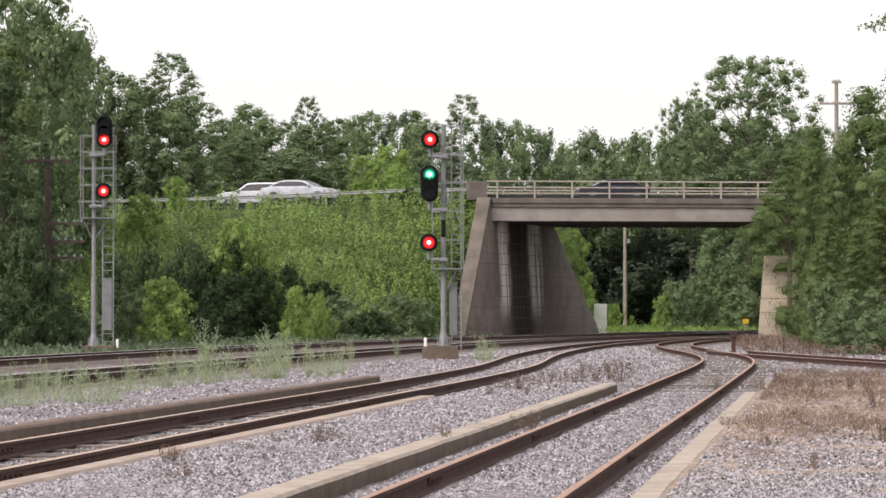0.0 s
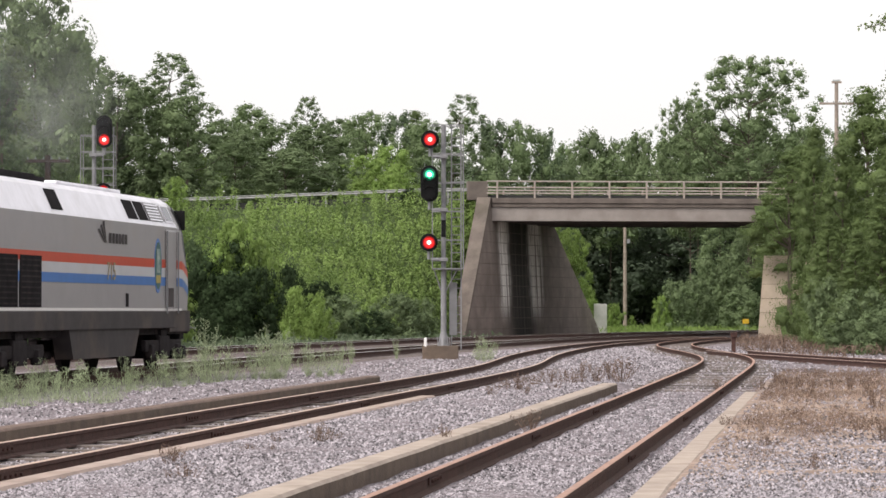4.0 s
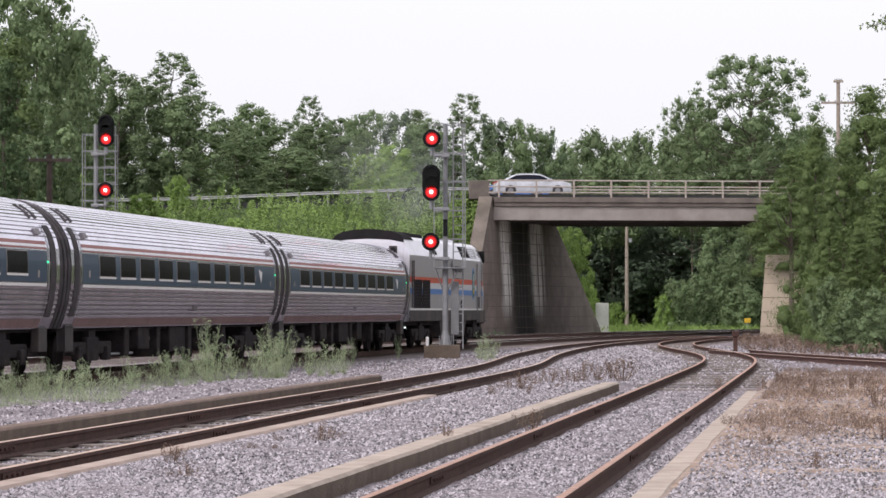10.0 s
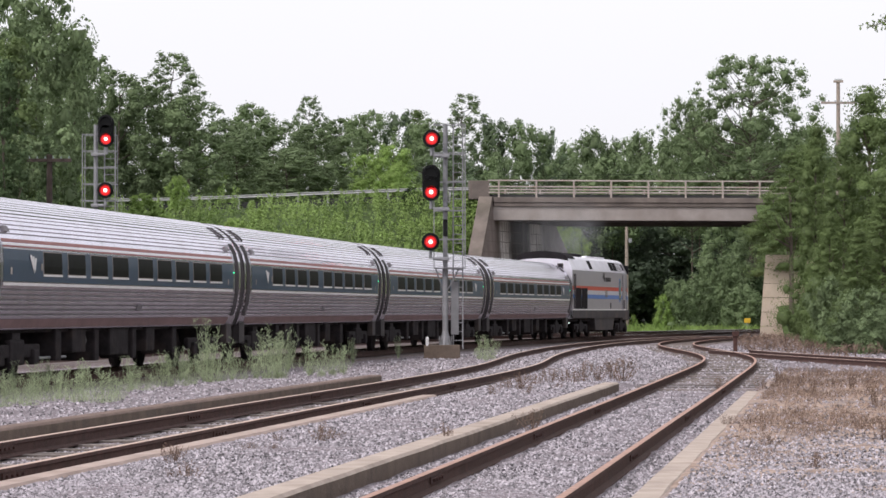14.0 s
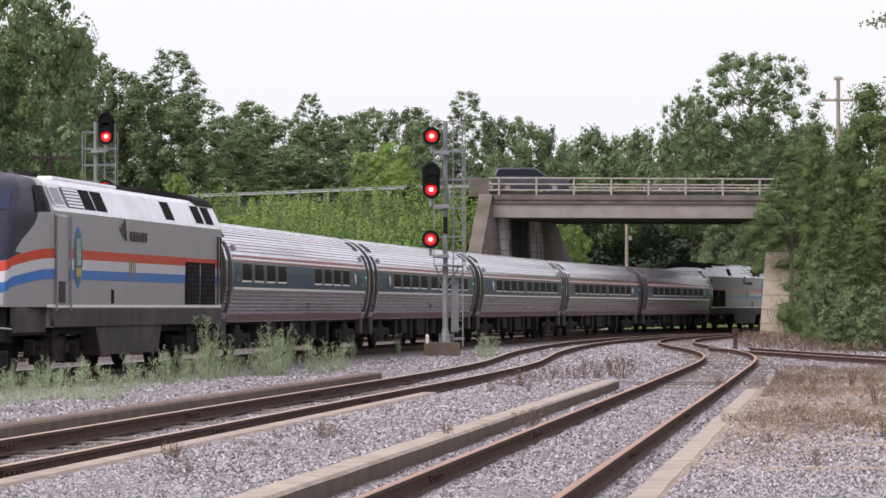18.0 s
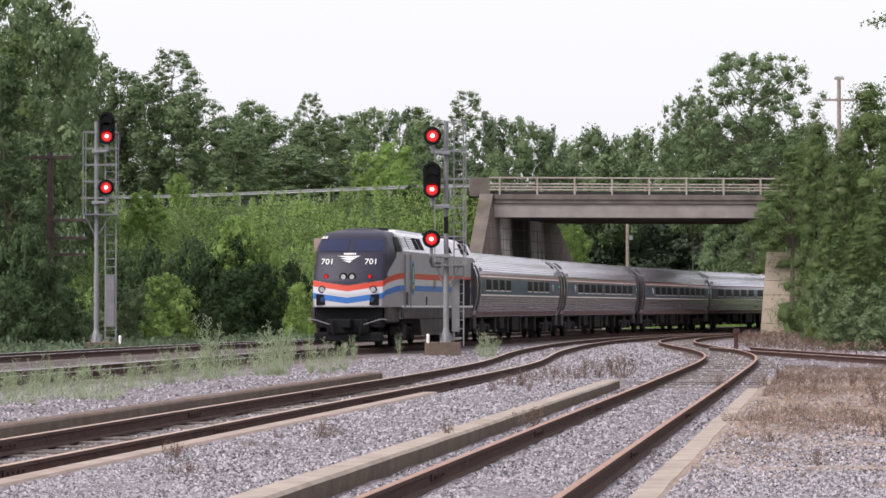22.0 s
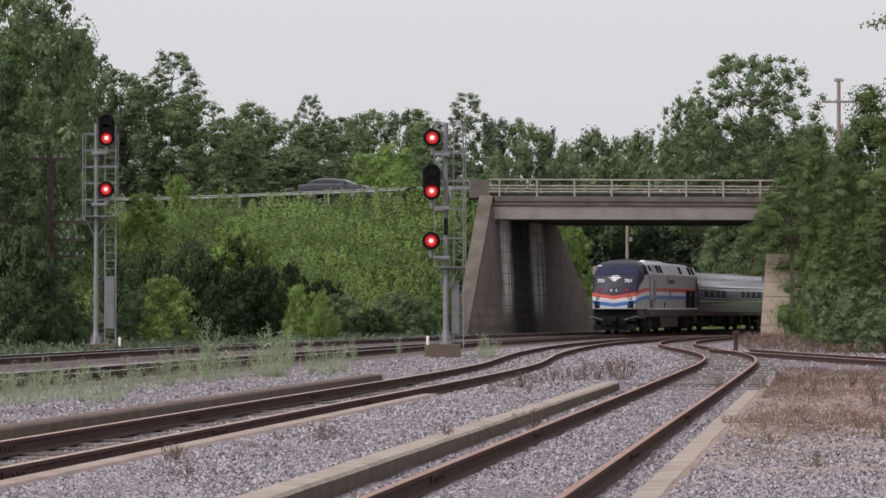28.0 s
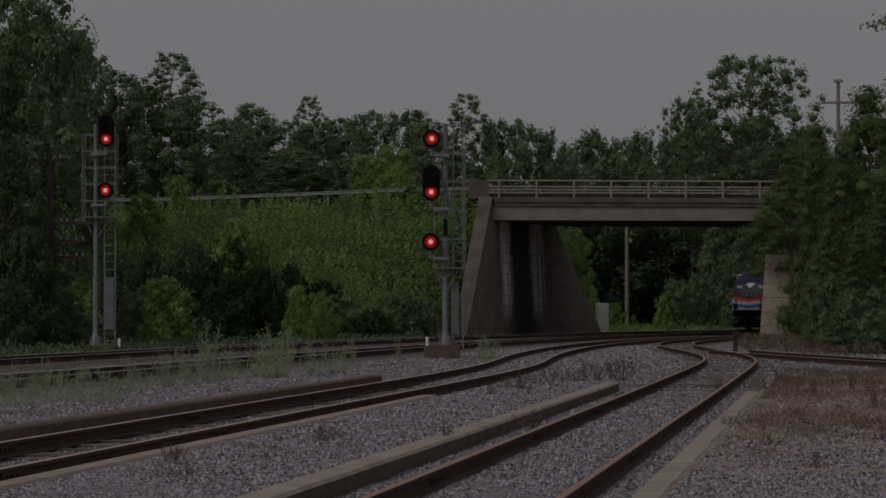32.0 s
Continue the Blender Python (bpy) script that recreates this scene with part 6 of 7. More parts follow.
def crown(rng, h, r, low, shape, lobes, leaves, lobe_r, flat):
    """A crown of many leafy lobes: their centres and sizes, the leaves' places and the way each faces, and opaque cores
    added inside to block light.
    """
    cs, rs = [], []
    for q in range(lobes):
        k = ((q + rng.random()) / lobes) ** (.9 if shape != "cone" else 1.35)
        w = {"round": math.sqrt(max(.06, 1 - (2 * k - .8) ** 2 / 1.5)), "cone": (1.02 - k) ** .8 * .95 + .04, "tall": math.sqrt(max(.05, 1 - (2 * k - 1) ** 2)) * .8 + .12,
             "open": .35 + .75 * math.sin(math.pi * min(1, k * .8 + .15)), "spread": .25 + .85 * math.sin(math.pi * (.12 + .80 * k))}[shape]
        a = q * 2.39996 + rng.uniform(-.7, .7)
        lr = lobe_r * (rng.uniform(.9, 1.55) if q % 4 == 0 else rng.uniform(.45, .95)) * (1.1 - .35 * k)
        rad = max(0, w * r * math.sqrt(rng.uniform(.04 if shape == "spread" else .12, 1)) - .35 * lr) * (1 + .18 * math.sin(3 * a + h))
        cs.append((rad * math.cos(a), rad * math.sin(a), low + lr * flat * .6 + (h - low - lr * flat * 1.5) * k))
        rs.append(lr)
    cs, rs = np.array(cs), np.array(rs)
    count = np.maximum(12, leaves * rs ** 2 / (rs ** 2).sum()).astype(int)
    pts, face, core_v, core_f = [], [], [], []
    for i, (c, lr, n) in enumerate(zip(cs, rs, count)):
        wave = rng.normal(size=(3, 3)) * np.array([[2.2], [3.4], [5.5]])
        shift = rng.uniform(0, 6.28, 3)

        def bumpy(d):
            return 1 + .24 * np.sin(d @ wave[0] + shift[0]) + .18 * np.sin(d @ wave[1] + shift[1]) + .12 * np.sin(d @ wave[2] + shift[2])
        d = rng.normal(size=(n, 3))
        d[:, 2] += .25
        d /= np.linalg.norm(d, axis=1)[:, None]
        p = d * (lr * bumpy(d) * (1.34 - .66 * rng.random(n)))[:, None]
        p[:, 2] *= flat
        pts.append(c + p)
        up = d.copy()
        up[:, 2] = up[:, 2] / flat ** .5 + .18
        face.append(up)
        cage = CAGE_V * (lr * .6 * bumpy(CAGE_V) * rng.uniform(.7, 1.25, len(CAGE_V)))[:, None]
        cage[:, 2] *= flat
        core_f.append(CAGE_F + i * len(CAGE_V))
        core_v.append(c + cage)
    pts, face = np.concatenate(pts), np.concatenate(face)
    # leaves deep inside another lobe are never seen
    hidden = np.zeros(len(pts), bool)
    for c, lr in zip(cs, rs):
        q = (pts - c) / np.array([1, 1, flat])
        hidden |= (q ** 2).sum(1) < (lr * .6) ** 2
    return cs, pts[~hidden], face[~hidden], np.concatenate(core_v), np.concatenate(core_f)


def tree(name, seed, h, r, low, shape, lobes, leaves, leaf, mat, label, lobe_r=1.3, cat="tree", trunk=.2, limbs=14, group="trees", aspect=.62, flat=.8):
    rng = np.random.default_rng(seed)
    t = tagged(empty(name), label, cat, group)
    cs, pts, face, core_v, core_f = crown(rng, h, r, low, shape, lobes, leaves, lobe_r, flat)
    pts[:, 2] = np.maximum(pts[:, 2], .05)
    bm = B()
    if trunk:
        lean = rng.normal(size=2) * .02 * h
        prev = Vector((0, 0, -.4))
        pts_t = [Vector((lean[0] * k * k, lean[1] * k * k, h * .86 * k)) for k in np.linspace(0, 1, 7)]
        for i, q in enumerate(pts_t):
            if i:
                rod(bm, prev, q, trunk * (1 - .14 * (i - 1)), 8, trunk * (1 - .14 * i))
            prev = q
        for c in cs[rng.permutation(len(cs))[:limbs]]:
            c = Vector(c)
            b = max(low * .5, c.z - .45 * math.hypot(c.x, c.y) - .6)
            k = min(1, b / (h * .86))
            a = Vector((lean[0] * k * k, lean[1] * k * k, b))
            mid = (a + c) / 2 + Vector((0, 0, -.12 * (c - a).length))
            rod(bm, a, mid, trunk * .38, 5, trunk * .25)
            rod(bm, mid, c, trunk * .25, 5, trunk * .07)
        part("trunk", bm, M["bark"], t)
    else:
        for c in cs[:10]:
            rod(bm, (c[0] * .2, c[1] * .2, -.2), c, .03, 5, .01)
        part("stalk", bm, M["bark"], t)
    v, f = cards(pts, leaf * rng.uniform(.6, 1.35, len(pts)), rng, aspect, facing=face)
    stuff_mesh("crown", np.concatenate([v, core_v]), np.concatenate([f, core_f + len(v)]), mat, t)
    return t


FIRST = {}
FIRST["oak"] = tree("tree", 1, 15, 4.6, 2.0, "round", 100, 12500, .26, M["leaf_mid"], "full leafy green tree in the wood", .85)
FIRST["dark"] = tree("tree", 2, 15, 4.4, 1.0, "round", 95, 11500, .26, M["leaf_dark"], "dense dark green tree in the wood", .85)
FIRST["tall"] = tree("tree", 3, 17, 3.4, 2.5, "tall", 100, 12000, .23, M["leaf_mid"], "slender tall green tree in the wood", .85)
FIRST["ragged"] = tree("tree", 4, 17, 3.2, 4, "tall", 150, 10500, .18, M["leaf_mid"], "ragged open-crowned tree above the others", .46, limbs=30, trunk=.12)
FIRST["cone"] = tree("tree", 5, 15, 3.3, 1.0, "cone", 70, 10000, .23, M["leaf_blue"], "blue green conifer in the wood", .8, flat=.5)
FIRST["high"] = tree("tree", 11, 16, 4.4, 7.5, "round", 75, 8000, .265, M["leaf_mid"], "tall green tree with a high crown beyond the bridge", .9, trunk=.1)
FIRST["airy"] = tree("tree", 12, 22.5, 6.6, 9.0, "spread", 300, 23000, .21, M["leaf_mid"], "tall airy oak open against the sky", .60, limbs=60, trunk=.17)
FIRST["deep"] = tree("tree", 13, 14, 4.6, .5, "round", 40, 6500, .40, M["leaf_deep_shade"], "tree deep in the wood, shade put into its dark leaves", 1.2)
FIRST["far"] = tree("tree", 14, 15, 4.6, 2.5, "round", 18, 1800, .8, M["leaf_mid"], "unseen green tree added beside the yard", 1.7)
FIRST["bush"] = tree("bush", 6, 4.2, 2.6, .1, "round", 60, 5600, .165, M["leaf_bush_shaded"], "dense bush at the foot of the bank, shade put into its dark green", .55, "bush", 0, group="bushes")
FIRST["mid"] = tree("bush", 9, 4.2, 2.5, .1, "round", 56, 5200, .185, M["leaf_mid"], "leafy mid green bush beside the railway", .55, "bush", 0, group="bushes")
# the mid bush again, sunlight put in as brighter leaves
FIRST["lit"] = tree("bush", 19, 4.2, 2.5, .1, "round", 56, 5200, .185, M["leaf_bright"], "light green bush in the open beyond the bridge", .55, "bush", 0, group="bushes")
# deeper green leaves that paint in the bank's shaded parts
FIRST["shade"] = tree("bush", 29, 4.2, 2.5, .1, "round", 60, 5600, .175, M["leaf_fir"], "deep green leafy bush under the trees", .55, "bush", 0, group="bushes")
FIRST["shrub"] = tree("bush", 7, 3.2, 1.9, .1, "open", 60, 5200, .14, M["leaf_bright"], "light green leafy shrub beside the tracks", .34, "bush", 0, group="bushes")
FIRST["bright"] = tree("tree", 8, 12, 4.0, 1.2, "round", 60, 11000, .23, M["leaf_bright"], "light green leafy tree above the road", .85)
used = set()


def plant(kind, xpx, ytop, d, base=-.3, wide=None, turn=None):
    """Put a copy where it is seen: its middle, its top and its distance; wide: crown's width across."""
    src = FIRST[kind]
    h0, r0 = {"oak": (15.3, 4.9), "dark": (15.3, 4.8), "high": (16.3, 4.6), "airy": (22.6, 6.9), "deep": (14.4, 5.0), "far": (15, 4.6), "tall": (17.3, 3.4), "ragged": (17.3, 3.8), "cone": (15.2, 3.4), "bush": (4.5, 2.9), "mid": (4.5, 2.8), "shade": (4.5, 2.8), "lit": (4.5, 2.8), "shrub": (3.4, 2.1), "bright": (12.3, 4.3)}[kind]
    h = pz(ytop, d) - base
    rz = (xpx * 37 + d * 11) % 360 if turn is None else turn
    m = pose(px(xpx, d), d, base, 0, 0, rz)
    if kind in used:
        o = copy_thing(src, m)
    else:
        used.add(kind)
        o = src
        o.matrix_basis = m
    sz = h / h0
    sw = (wide / FOCAL * d / 2 / r0) if wide else sz
    o.scale = (sw, sw, sz)
    return o


# the wood behind the road, from west to east: middle, top, distance, width
WOOD = [("oak", -70, 60, 228, 330), ("oak", 60, 20, 235, 260), ("oak", 130, 50, 226, 190), ("oak", 205, 118, 222, 180), ("ragged", 300, 88, 224, 190), ("oak", 330, 165, 222, 180), ("tall", 262, 150, 236, 170),
        ("oak", 400, 205, 246, 190), ("tall", 440, 178, 270, 110), ("oak", 480, 205, 250, 170), ("ragged", 545, 166, 268, 110), ("oak", 555, 215, 228, 190), ("tall", 600, 205, 285, 130), ("oak", 650, 190, 278, 150),
        ("dark", 705, 192, 280, 140), ("oak", 750, 205, 262, 150), ("cone", 735, 192, 284, 120), ("ragged", 822, 162, 262, 130), ("dark", 870, 200, 268, 150), ("oak", 920, 203, 268, 150), ("dark", 962, 222, 270, 120),
        ("high", 1000, 248, 314, 110), ("high", 1045, 225, 309, 140), ("high", 1100, 240, 309, 130), ("high", 1130, 228, 302, 120), ("bright", 690, 250, 232, 130), ("high", 985, 275, 284, 160), ("bright", 640, 268, 236, 120),
        ("high", 1185, 235, 296, 150), ("high", 1250, 225, 296, 150), ("high", 1330, 230, 284, 170), ("high", 1420, 220, 284, 170), ("dark", 1520, 200, 250, 200), ("bright", 350, 262, 226, 120), ("tall", 510, 258, 224, 150),
        ("dark", 800, 258, 240, 140), ("oak", 880, 262, 238, 130), ("high", 1080, 268, 280, 140), ("tall", 420, 225, 232, 110), ("dark", 180, 190, 224, 150)]
for k, x, y, d, w in WOOD:
    plant(k, x, y, d, 6.3 if x < 830 else -.3, w)
# the tall crown east of the bridge, open against the sky
plant("airy", 1325, 95, 268, -.3, 285, 40)
plant("airy", 1222, 170, 271, -.3, 150, 200)
plant("high", 1235, 200, 276, -.3, 150, 160)
plant("high", 1330, 200, 276, -.3, 170, 60)
# the wood seen under the bridge: shade put into dark leaves behind, lit bushes and a tree before it
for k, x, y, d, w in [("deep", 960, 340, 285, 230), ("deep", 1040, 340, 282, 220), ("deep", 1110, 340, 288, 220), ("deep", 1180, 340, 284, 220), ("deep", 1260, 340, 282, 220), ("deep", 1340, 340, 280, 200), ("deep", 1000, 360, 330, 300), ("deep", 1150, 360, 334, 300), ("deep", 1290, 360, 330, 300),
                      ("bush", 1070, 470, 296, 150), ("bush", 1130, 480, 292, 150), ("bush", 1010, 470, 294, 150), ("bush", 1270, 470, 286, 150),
                      ("oak", 1275, 345, 262, 110), ("oak", 1335, 335, 256, 120), ("mid", 1262, 440, 258, 90), ("mid", 1195, 488, 250, 90), ("lit", 1170, 516, 249, 45), ("mid", 1232, 478, 254, 90), ("mid", 1312, 505, 252, 100), ("bush", 1345, 470, 254, 90), ("shrub", 1086, 533, 258, 45), ("shrub", 1118, 556, 262, 18)]:
    plant(k, x, y, d, -.3, w)
for x, y, d, w in [(1010, 400, 228, 70), (1020, 450, 231, 70), (1035, 500, 236, 60), (1045, 540, 240, 40), (995, 395, 226, 60)]:
    plant("shrub", x, y, d, max(-.3, pz(y, d) - 3.5), w)
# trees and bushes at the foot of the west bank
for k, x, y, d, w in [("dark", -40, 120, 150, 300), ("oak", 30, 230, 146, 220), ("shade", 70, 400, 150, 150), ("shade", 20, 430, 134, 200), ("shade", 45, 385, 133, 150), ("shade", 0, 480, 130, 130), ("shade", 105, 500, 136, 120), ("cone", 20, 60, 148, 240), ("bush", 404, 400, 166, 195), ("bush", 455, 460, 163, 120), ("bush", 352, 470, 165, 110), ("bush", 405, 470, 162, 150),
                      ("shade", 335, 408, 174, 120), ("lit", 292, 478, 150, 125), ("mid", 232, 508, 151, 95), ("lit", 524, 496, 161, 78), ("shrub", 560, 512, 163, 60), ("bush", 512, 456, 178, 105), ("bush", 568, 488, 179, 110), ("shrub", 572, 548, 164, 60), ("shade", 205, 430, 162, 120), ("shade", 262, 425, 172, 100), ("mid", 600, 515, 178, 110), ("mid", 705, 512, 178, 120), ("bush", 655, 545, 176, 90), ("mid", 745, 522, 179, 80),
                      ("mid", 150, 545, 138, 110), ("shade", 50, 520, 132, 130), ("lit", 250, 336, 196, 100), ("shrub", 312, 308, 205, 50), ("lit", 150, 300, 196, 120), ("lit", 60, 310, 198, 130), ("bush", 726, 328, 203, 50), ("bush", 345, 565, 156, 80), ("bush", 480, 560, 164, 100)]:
    b = -.3
    if d > 180:
        b = road_at(px(x, d))[1] - (205 - d) * .22 - .3
    plant(k, x, y, d, b, w)
plant("oak", -40, -90, 178, -.3, 330)
plant("oak", 62, -40, 186, -.3, 250)
plant("oak", 130, 55, 192, -.3, 160)

# the feathery trees beside the spur, in front of the bridge's east end
FIRST["pine"] = tree("tree", 21, 10, 3.2, .4, "cone", 110, 23000, .135, M["leaf_blue"], "soft feathery green tree beside the abutment", .72, aspect=.45, flat=.55)
FIRST["hemlock"] = tree("tree", 23, 10, 3.2, .4, "cone", 110, 14000, .19, M["leaf_fir"], "dark layered conifer at the edge of the wood", .6, aspect=.4, flat=.35)
FIRST["pine_high"] = tree("tree", 22, 10, 3.2, 4.6, "cone", 70, 13000, .14, M["leaf_blue"], "green tree leaning over the bridge end", .55, aspect=.4, flat=.45)


def pine(x, ytop, d, wide, turn, base=-.3, kind="pine"):
    m = pose(px(x, d), d, base, 0, 0, turn)
    if kind in used:
        o = copy_thing(FIRST[kind], m)
    else:
        used.add(kind)
        o = FIRST[kind]
        o.matrix_basis = m
    sw = wide / FOCAL * d / 2 / 3.3
    o.scale = (sw, sw, (pz(ytop, d) - base) / 10.2)


for x, y, d, w, r, b in [(1442, 205, 164, 140, 10, -.3), (1428, 250, 193, 240, 70, 3.0), (1535, 140, 150, 290, 130, -.3), (1490, 240, 142, 170, 200, -.3), (1560, 300, 132, 190, 260, -.3), (1466, 370, 140, 110, 320, -.3), (1515, 400, 128, 140, 33, -.3), (1605, 100, 140, 310, 88, -.3)] :
    pine(x, y, d, w, r, b)
pine(1398, 262, 189, 190, 150, .9, "pine_high")
pine(8, 95, 138, 170, 40, -.3, "hemlock")
pine(78, 235, 141, 100, 200, -.3, "hemlock")
# light bushes stand in for the bright vines over the dark bush
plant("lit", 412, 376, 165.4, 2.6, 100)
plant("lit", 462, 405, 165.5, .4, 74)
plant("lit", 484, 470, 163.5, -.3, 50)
for x, y, d, w in [(1448, 480, 146, 80), (1475, 480, 134, 120), (1530, 500, 126, 140), (1440, 565, 150, 60), (1560, 540, 122, 120), (1500, 560, 126, 110)]:
    plant("mid", x, y, d, -.3, w)


FIRST["far"].matrix_basis = pose(-70, -10, -.3)
# unseen trees added to close the yard behind and beside the camera and darken reflections
for k in range(16):
    a = radians(62 + k * 15)
    x, y, w = 75 * math.sin(a) + 6, 75 * math.cos(a) + 20, .9 + .25 * ((k * 7) % 5) / 5
    o = copy_thing(FIRST["far"], pose(x, y, -.3, 0, 0, k * 77))
    o.scale = (1.5 * w, 1.5 * w, .8 * w)
# unseen row added to the east, dark in what the coach sides mirror
for k in range(13):
    o = copy_thing(FIRST["far"], pose(27 + 1.5 * (k % 3) + k * 1.4, 62 + 9 * k, -.3, 0, 0, k * 50))
    o.scale = (1.1, 1.1, 1.0 + .1 * (k % 3))

# vines over the west bank: leaves in overlapping mounds
def vine_cover():
    """Leafy shoots in upright tufts over the whole bank."""
    rng = np.random.default_rng(31)
    n, m = 4600, 40
    centres, tall, wide = np.zeros((n, 3)), np.zeros(n), np.zeros(n)
    for i in range(n):
        x, t = rng.uniform(-34, 2.2), rng.random() ** .85
        y, z = road_at(x)
        yy = y + .5 + (bank_foot(x) - y - .5) * t
        zz = z - .12 + (-.18 - z) * t
        lift = max(0, .35 + .8 * noise.noise((x * .4, yy * .4, 2)))
        centres[i] = (x, yy, zz + .1)
        wide[i] = rng.uniform(.20, .38) * (1 + .5 * lift)
        tall[i] = rng.uniform(.7, 1.7) * (.55 + .75 * lift)
    a, up = rng.uniform(0, 2 * math.pi, (n, m)), rng.random((n, m)) ** .75
    rad = wide[:, None] * (1.02 - up) ** .75 * (.75 + .3 * rng.random((n, m)))
    pts = centres[:, None, :] + np.stack([rad * np.cos(a), rad * np.sin(a), tall[:, None] * up], 2)
    face = 1.5 * np.stack([np.cos(a), np.sin(a), .35 + .9 * up], 2)
    k = n * m
    v, f = cards(pts.reshape(-1, 3), .135 * rng.uniform(.6, 1.4, k), rng, .55, facing=face.reshape(-1, 3))
    tagged(stuff_mesh("vine_cover", v, f, M["vine"]), "bright green vines and weeds covering the embankment", "vines", kind="stuff")


vine_cover()


# ---------------------------------------------------------------- weeds and stones
def weed(seed, h, r, stems, mat, label, dry=False):
    """A fan of upright blades with a few branched stems above it; dead weeds are stems with curled leaves."""
    rng = np.random.default_rng(seed)
    t = tagged(empty("weed"), label, "weed", "dry weeds" if dry else "green weeds")
    bm = B()
    pts = []
    for k in range(stems):
        a, rr = rng.uniform(0, 6.28), r * rng.random() ** .6
        b = Vector((rr * .3 * math.cos(a), rr * .3 * math.sin(a), -.05))
        hh = h * (rng.uniform(.6, 1.0) if dry else rng.uniform(.7, 1.22))
        e = Vector((rr * math.cos(a) * 1.1, rr * math.sin(a) * 1.1, hh))
        mid = (b + e) / 2 + Vector((0, 0, hh * .06))
        rod(bm, b, mid, .004, 4, .0035)
        rod(bm, mid, e, .0035, 4, .002)
        if dry:
            for j in range(int(44 * hh / .8)):
                q = rng.random() ** .6
                p = b.lerp(mid, q * 2) if q < .5 else mid.lerp(e, q * 2 - 1)
                pts.append(np.array(p) + rng.normal(size=3) * .035 * (1.2 - q * .6))
        else:
            for j in range(9):
                a2, q = rng.uniform(0, 6.28), rng.uniform(.0, .95)
                p = mid.lerp(e, q)
                tip = p + Vector((.13 * math.cos(a2), .13 * math.sin(a2), .12)) * (1.1 - .6 * q)
                rod(bm, p, tip, .003, 3, .0015)
                pts += [np.array(p.lerp(tip, w)) + rng.normal(size=3) * .012 for w in (.5, .8, 1.0)]
    tagged(part("stalk", bm, mat, t), kind="stuff")
    pts = np.array(pts)
    v, f = cards(pts, (.042 if not dry else .045) * rng.uniform(.6, 1.4, len(pts)), rng, .3, up=(0, 0, .8))
    if not dry:
        n = 260
        a, q = rng.uniform(0, 6.28, n), rng.random(n) ** 1.5
        rr = r * (.2 + 1.0 * q) * np.sqrt(rng.random(n))
        p = np.stack([rr * np.cos(a), rr * np.sin(a), h * (.07 + .62 * q * (1 - .35 * rr / r))], 1)
        v2, f2 = cards(p, .17 * rng.uniform(.5, 1.4, n), rng, .048, up=(0, 0, 1.9))
        v, f = np.concatenate([v, v2]), np.concatenate([f, f2 + len(v)])
    stuff_mesh("leaves", v, f, mat, t)
    return t


WEEDS = [weed(41, 1.0, .34, 13, M["weed"], "tall pale green weed in the ballast"), weed(42, .8, .42, 9, M["weed"], "bushy green weed beside the track"), weed(43, 1.1, .26, 14, M["weed"], "tall flowering weed beside the rails")]
DRYW = [weed(51, .35, .22, 12, M["dry_weed"], "dead brown weed in the gravel", True), weed(52, .28, .3, 16, M["dry_weed"], "dry brown weed in the gravel", True)]
placed = set()


def put(src, x, y, z, sc, turn):
    m = pose(x, y, z, 0, 0, turn)
    if id(src) in placed:
        o = copy_thing(src, m)
    else:
        placed.add(id(src))
        o = src
        o.matrix_basis = m
    o.scale = (sc, sc, sc)


def on_ground(xp, yp, z=-.1):
    d = (EYE_H - z) * FOCAL / (yp - 551)
    return px(xp, d), d


for k, (xp, yp, hp, q) in enumerate([(5, 730, 62, 1), (35, 722, 58, 1), (62, 712, 66, 0), (100, 712, 60, 0), (118, 716, 66, 1), (150, 718, 66, 1), (176, 724, 74, 1), (190, 722, 60, 1), (225, 702, 62, 2), (236, 696, 50, 0), (282, 690, 58, 1), (298, 690, 66, 0), (338, 686, 62, 0), (362, 682, 100, 2), (372, 683, 70, 1), (388, 682, 56, 1), (408, 672, 50, 0),
                                     (450, 668, 56, 0), (470, 672, 74, 1), (486, 671, 88, 0), (496, 668, 60, 1), (545, 662, 54, 1), (566, 664, 44, 1), (585, 662, 50, 1), (604, 660, 46, 1), (622, 640, 36, 2), (702, 632, 32, 2), (856, 637, 40, 1), (868, 635, 34, 1), (845, 635, 28, 1), (80, 690, 50, 2), (318, 672, 50, 2), (508, 652, 55, 2), (20, 690, 45, 2), (15, 712, 50, 1), (48, 728, 54, 1), (82, 720, 58, 1), (134, 722, 60, 1), (205, 716, 46, 1), (255, 700, 44, 1), (325, 690, 44, 1), (425, 676, 40, 1)]):
    x, d = on_ground(xp, yp)
    put(WEEDS[q], x, d, -.15, 1.0 * hp / FOCAL * d / (1.0, .8, 1.1)[q], k * 67)
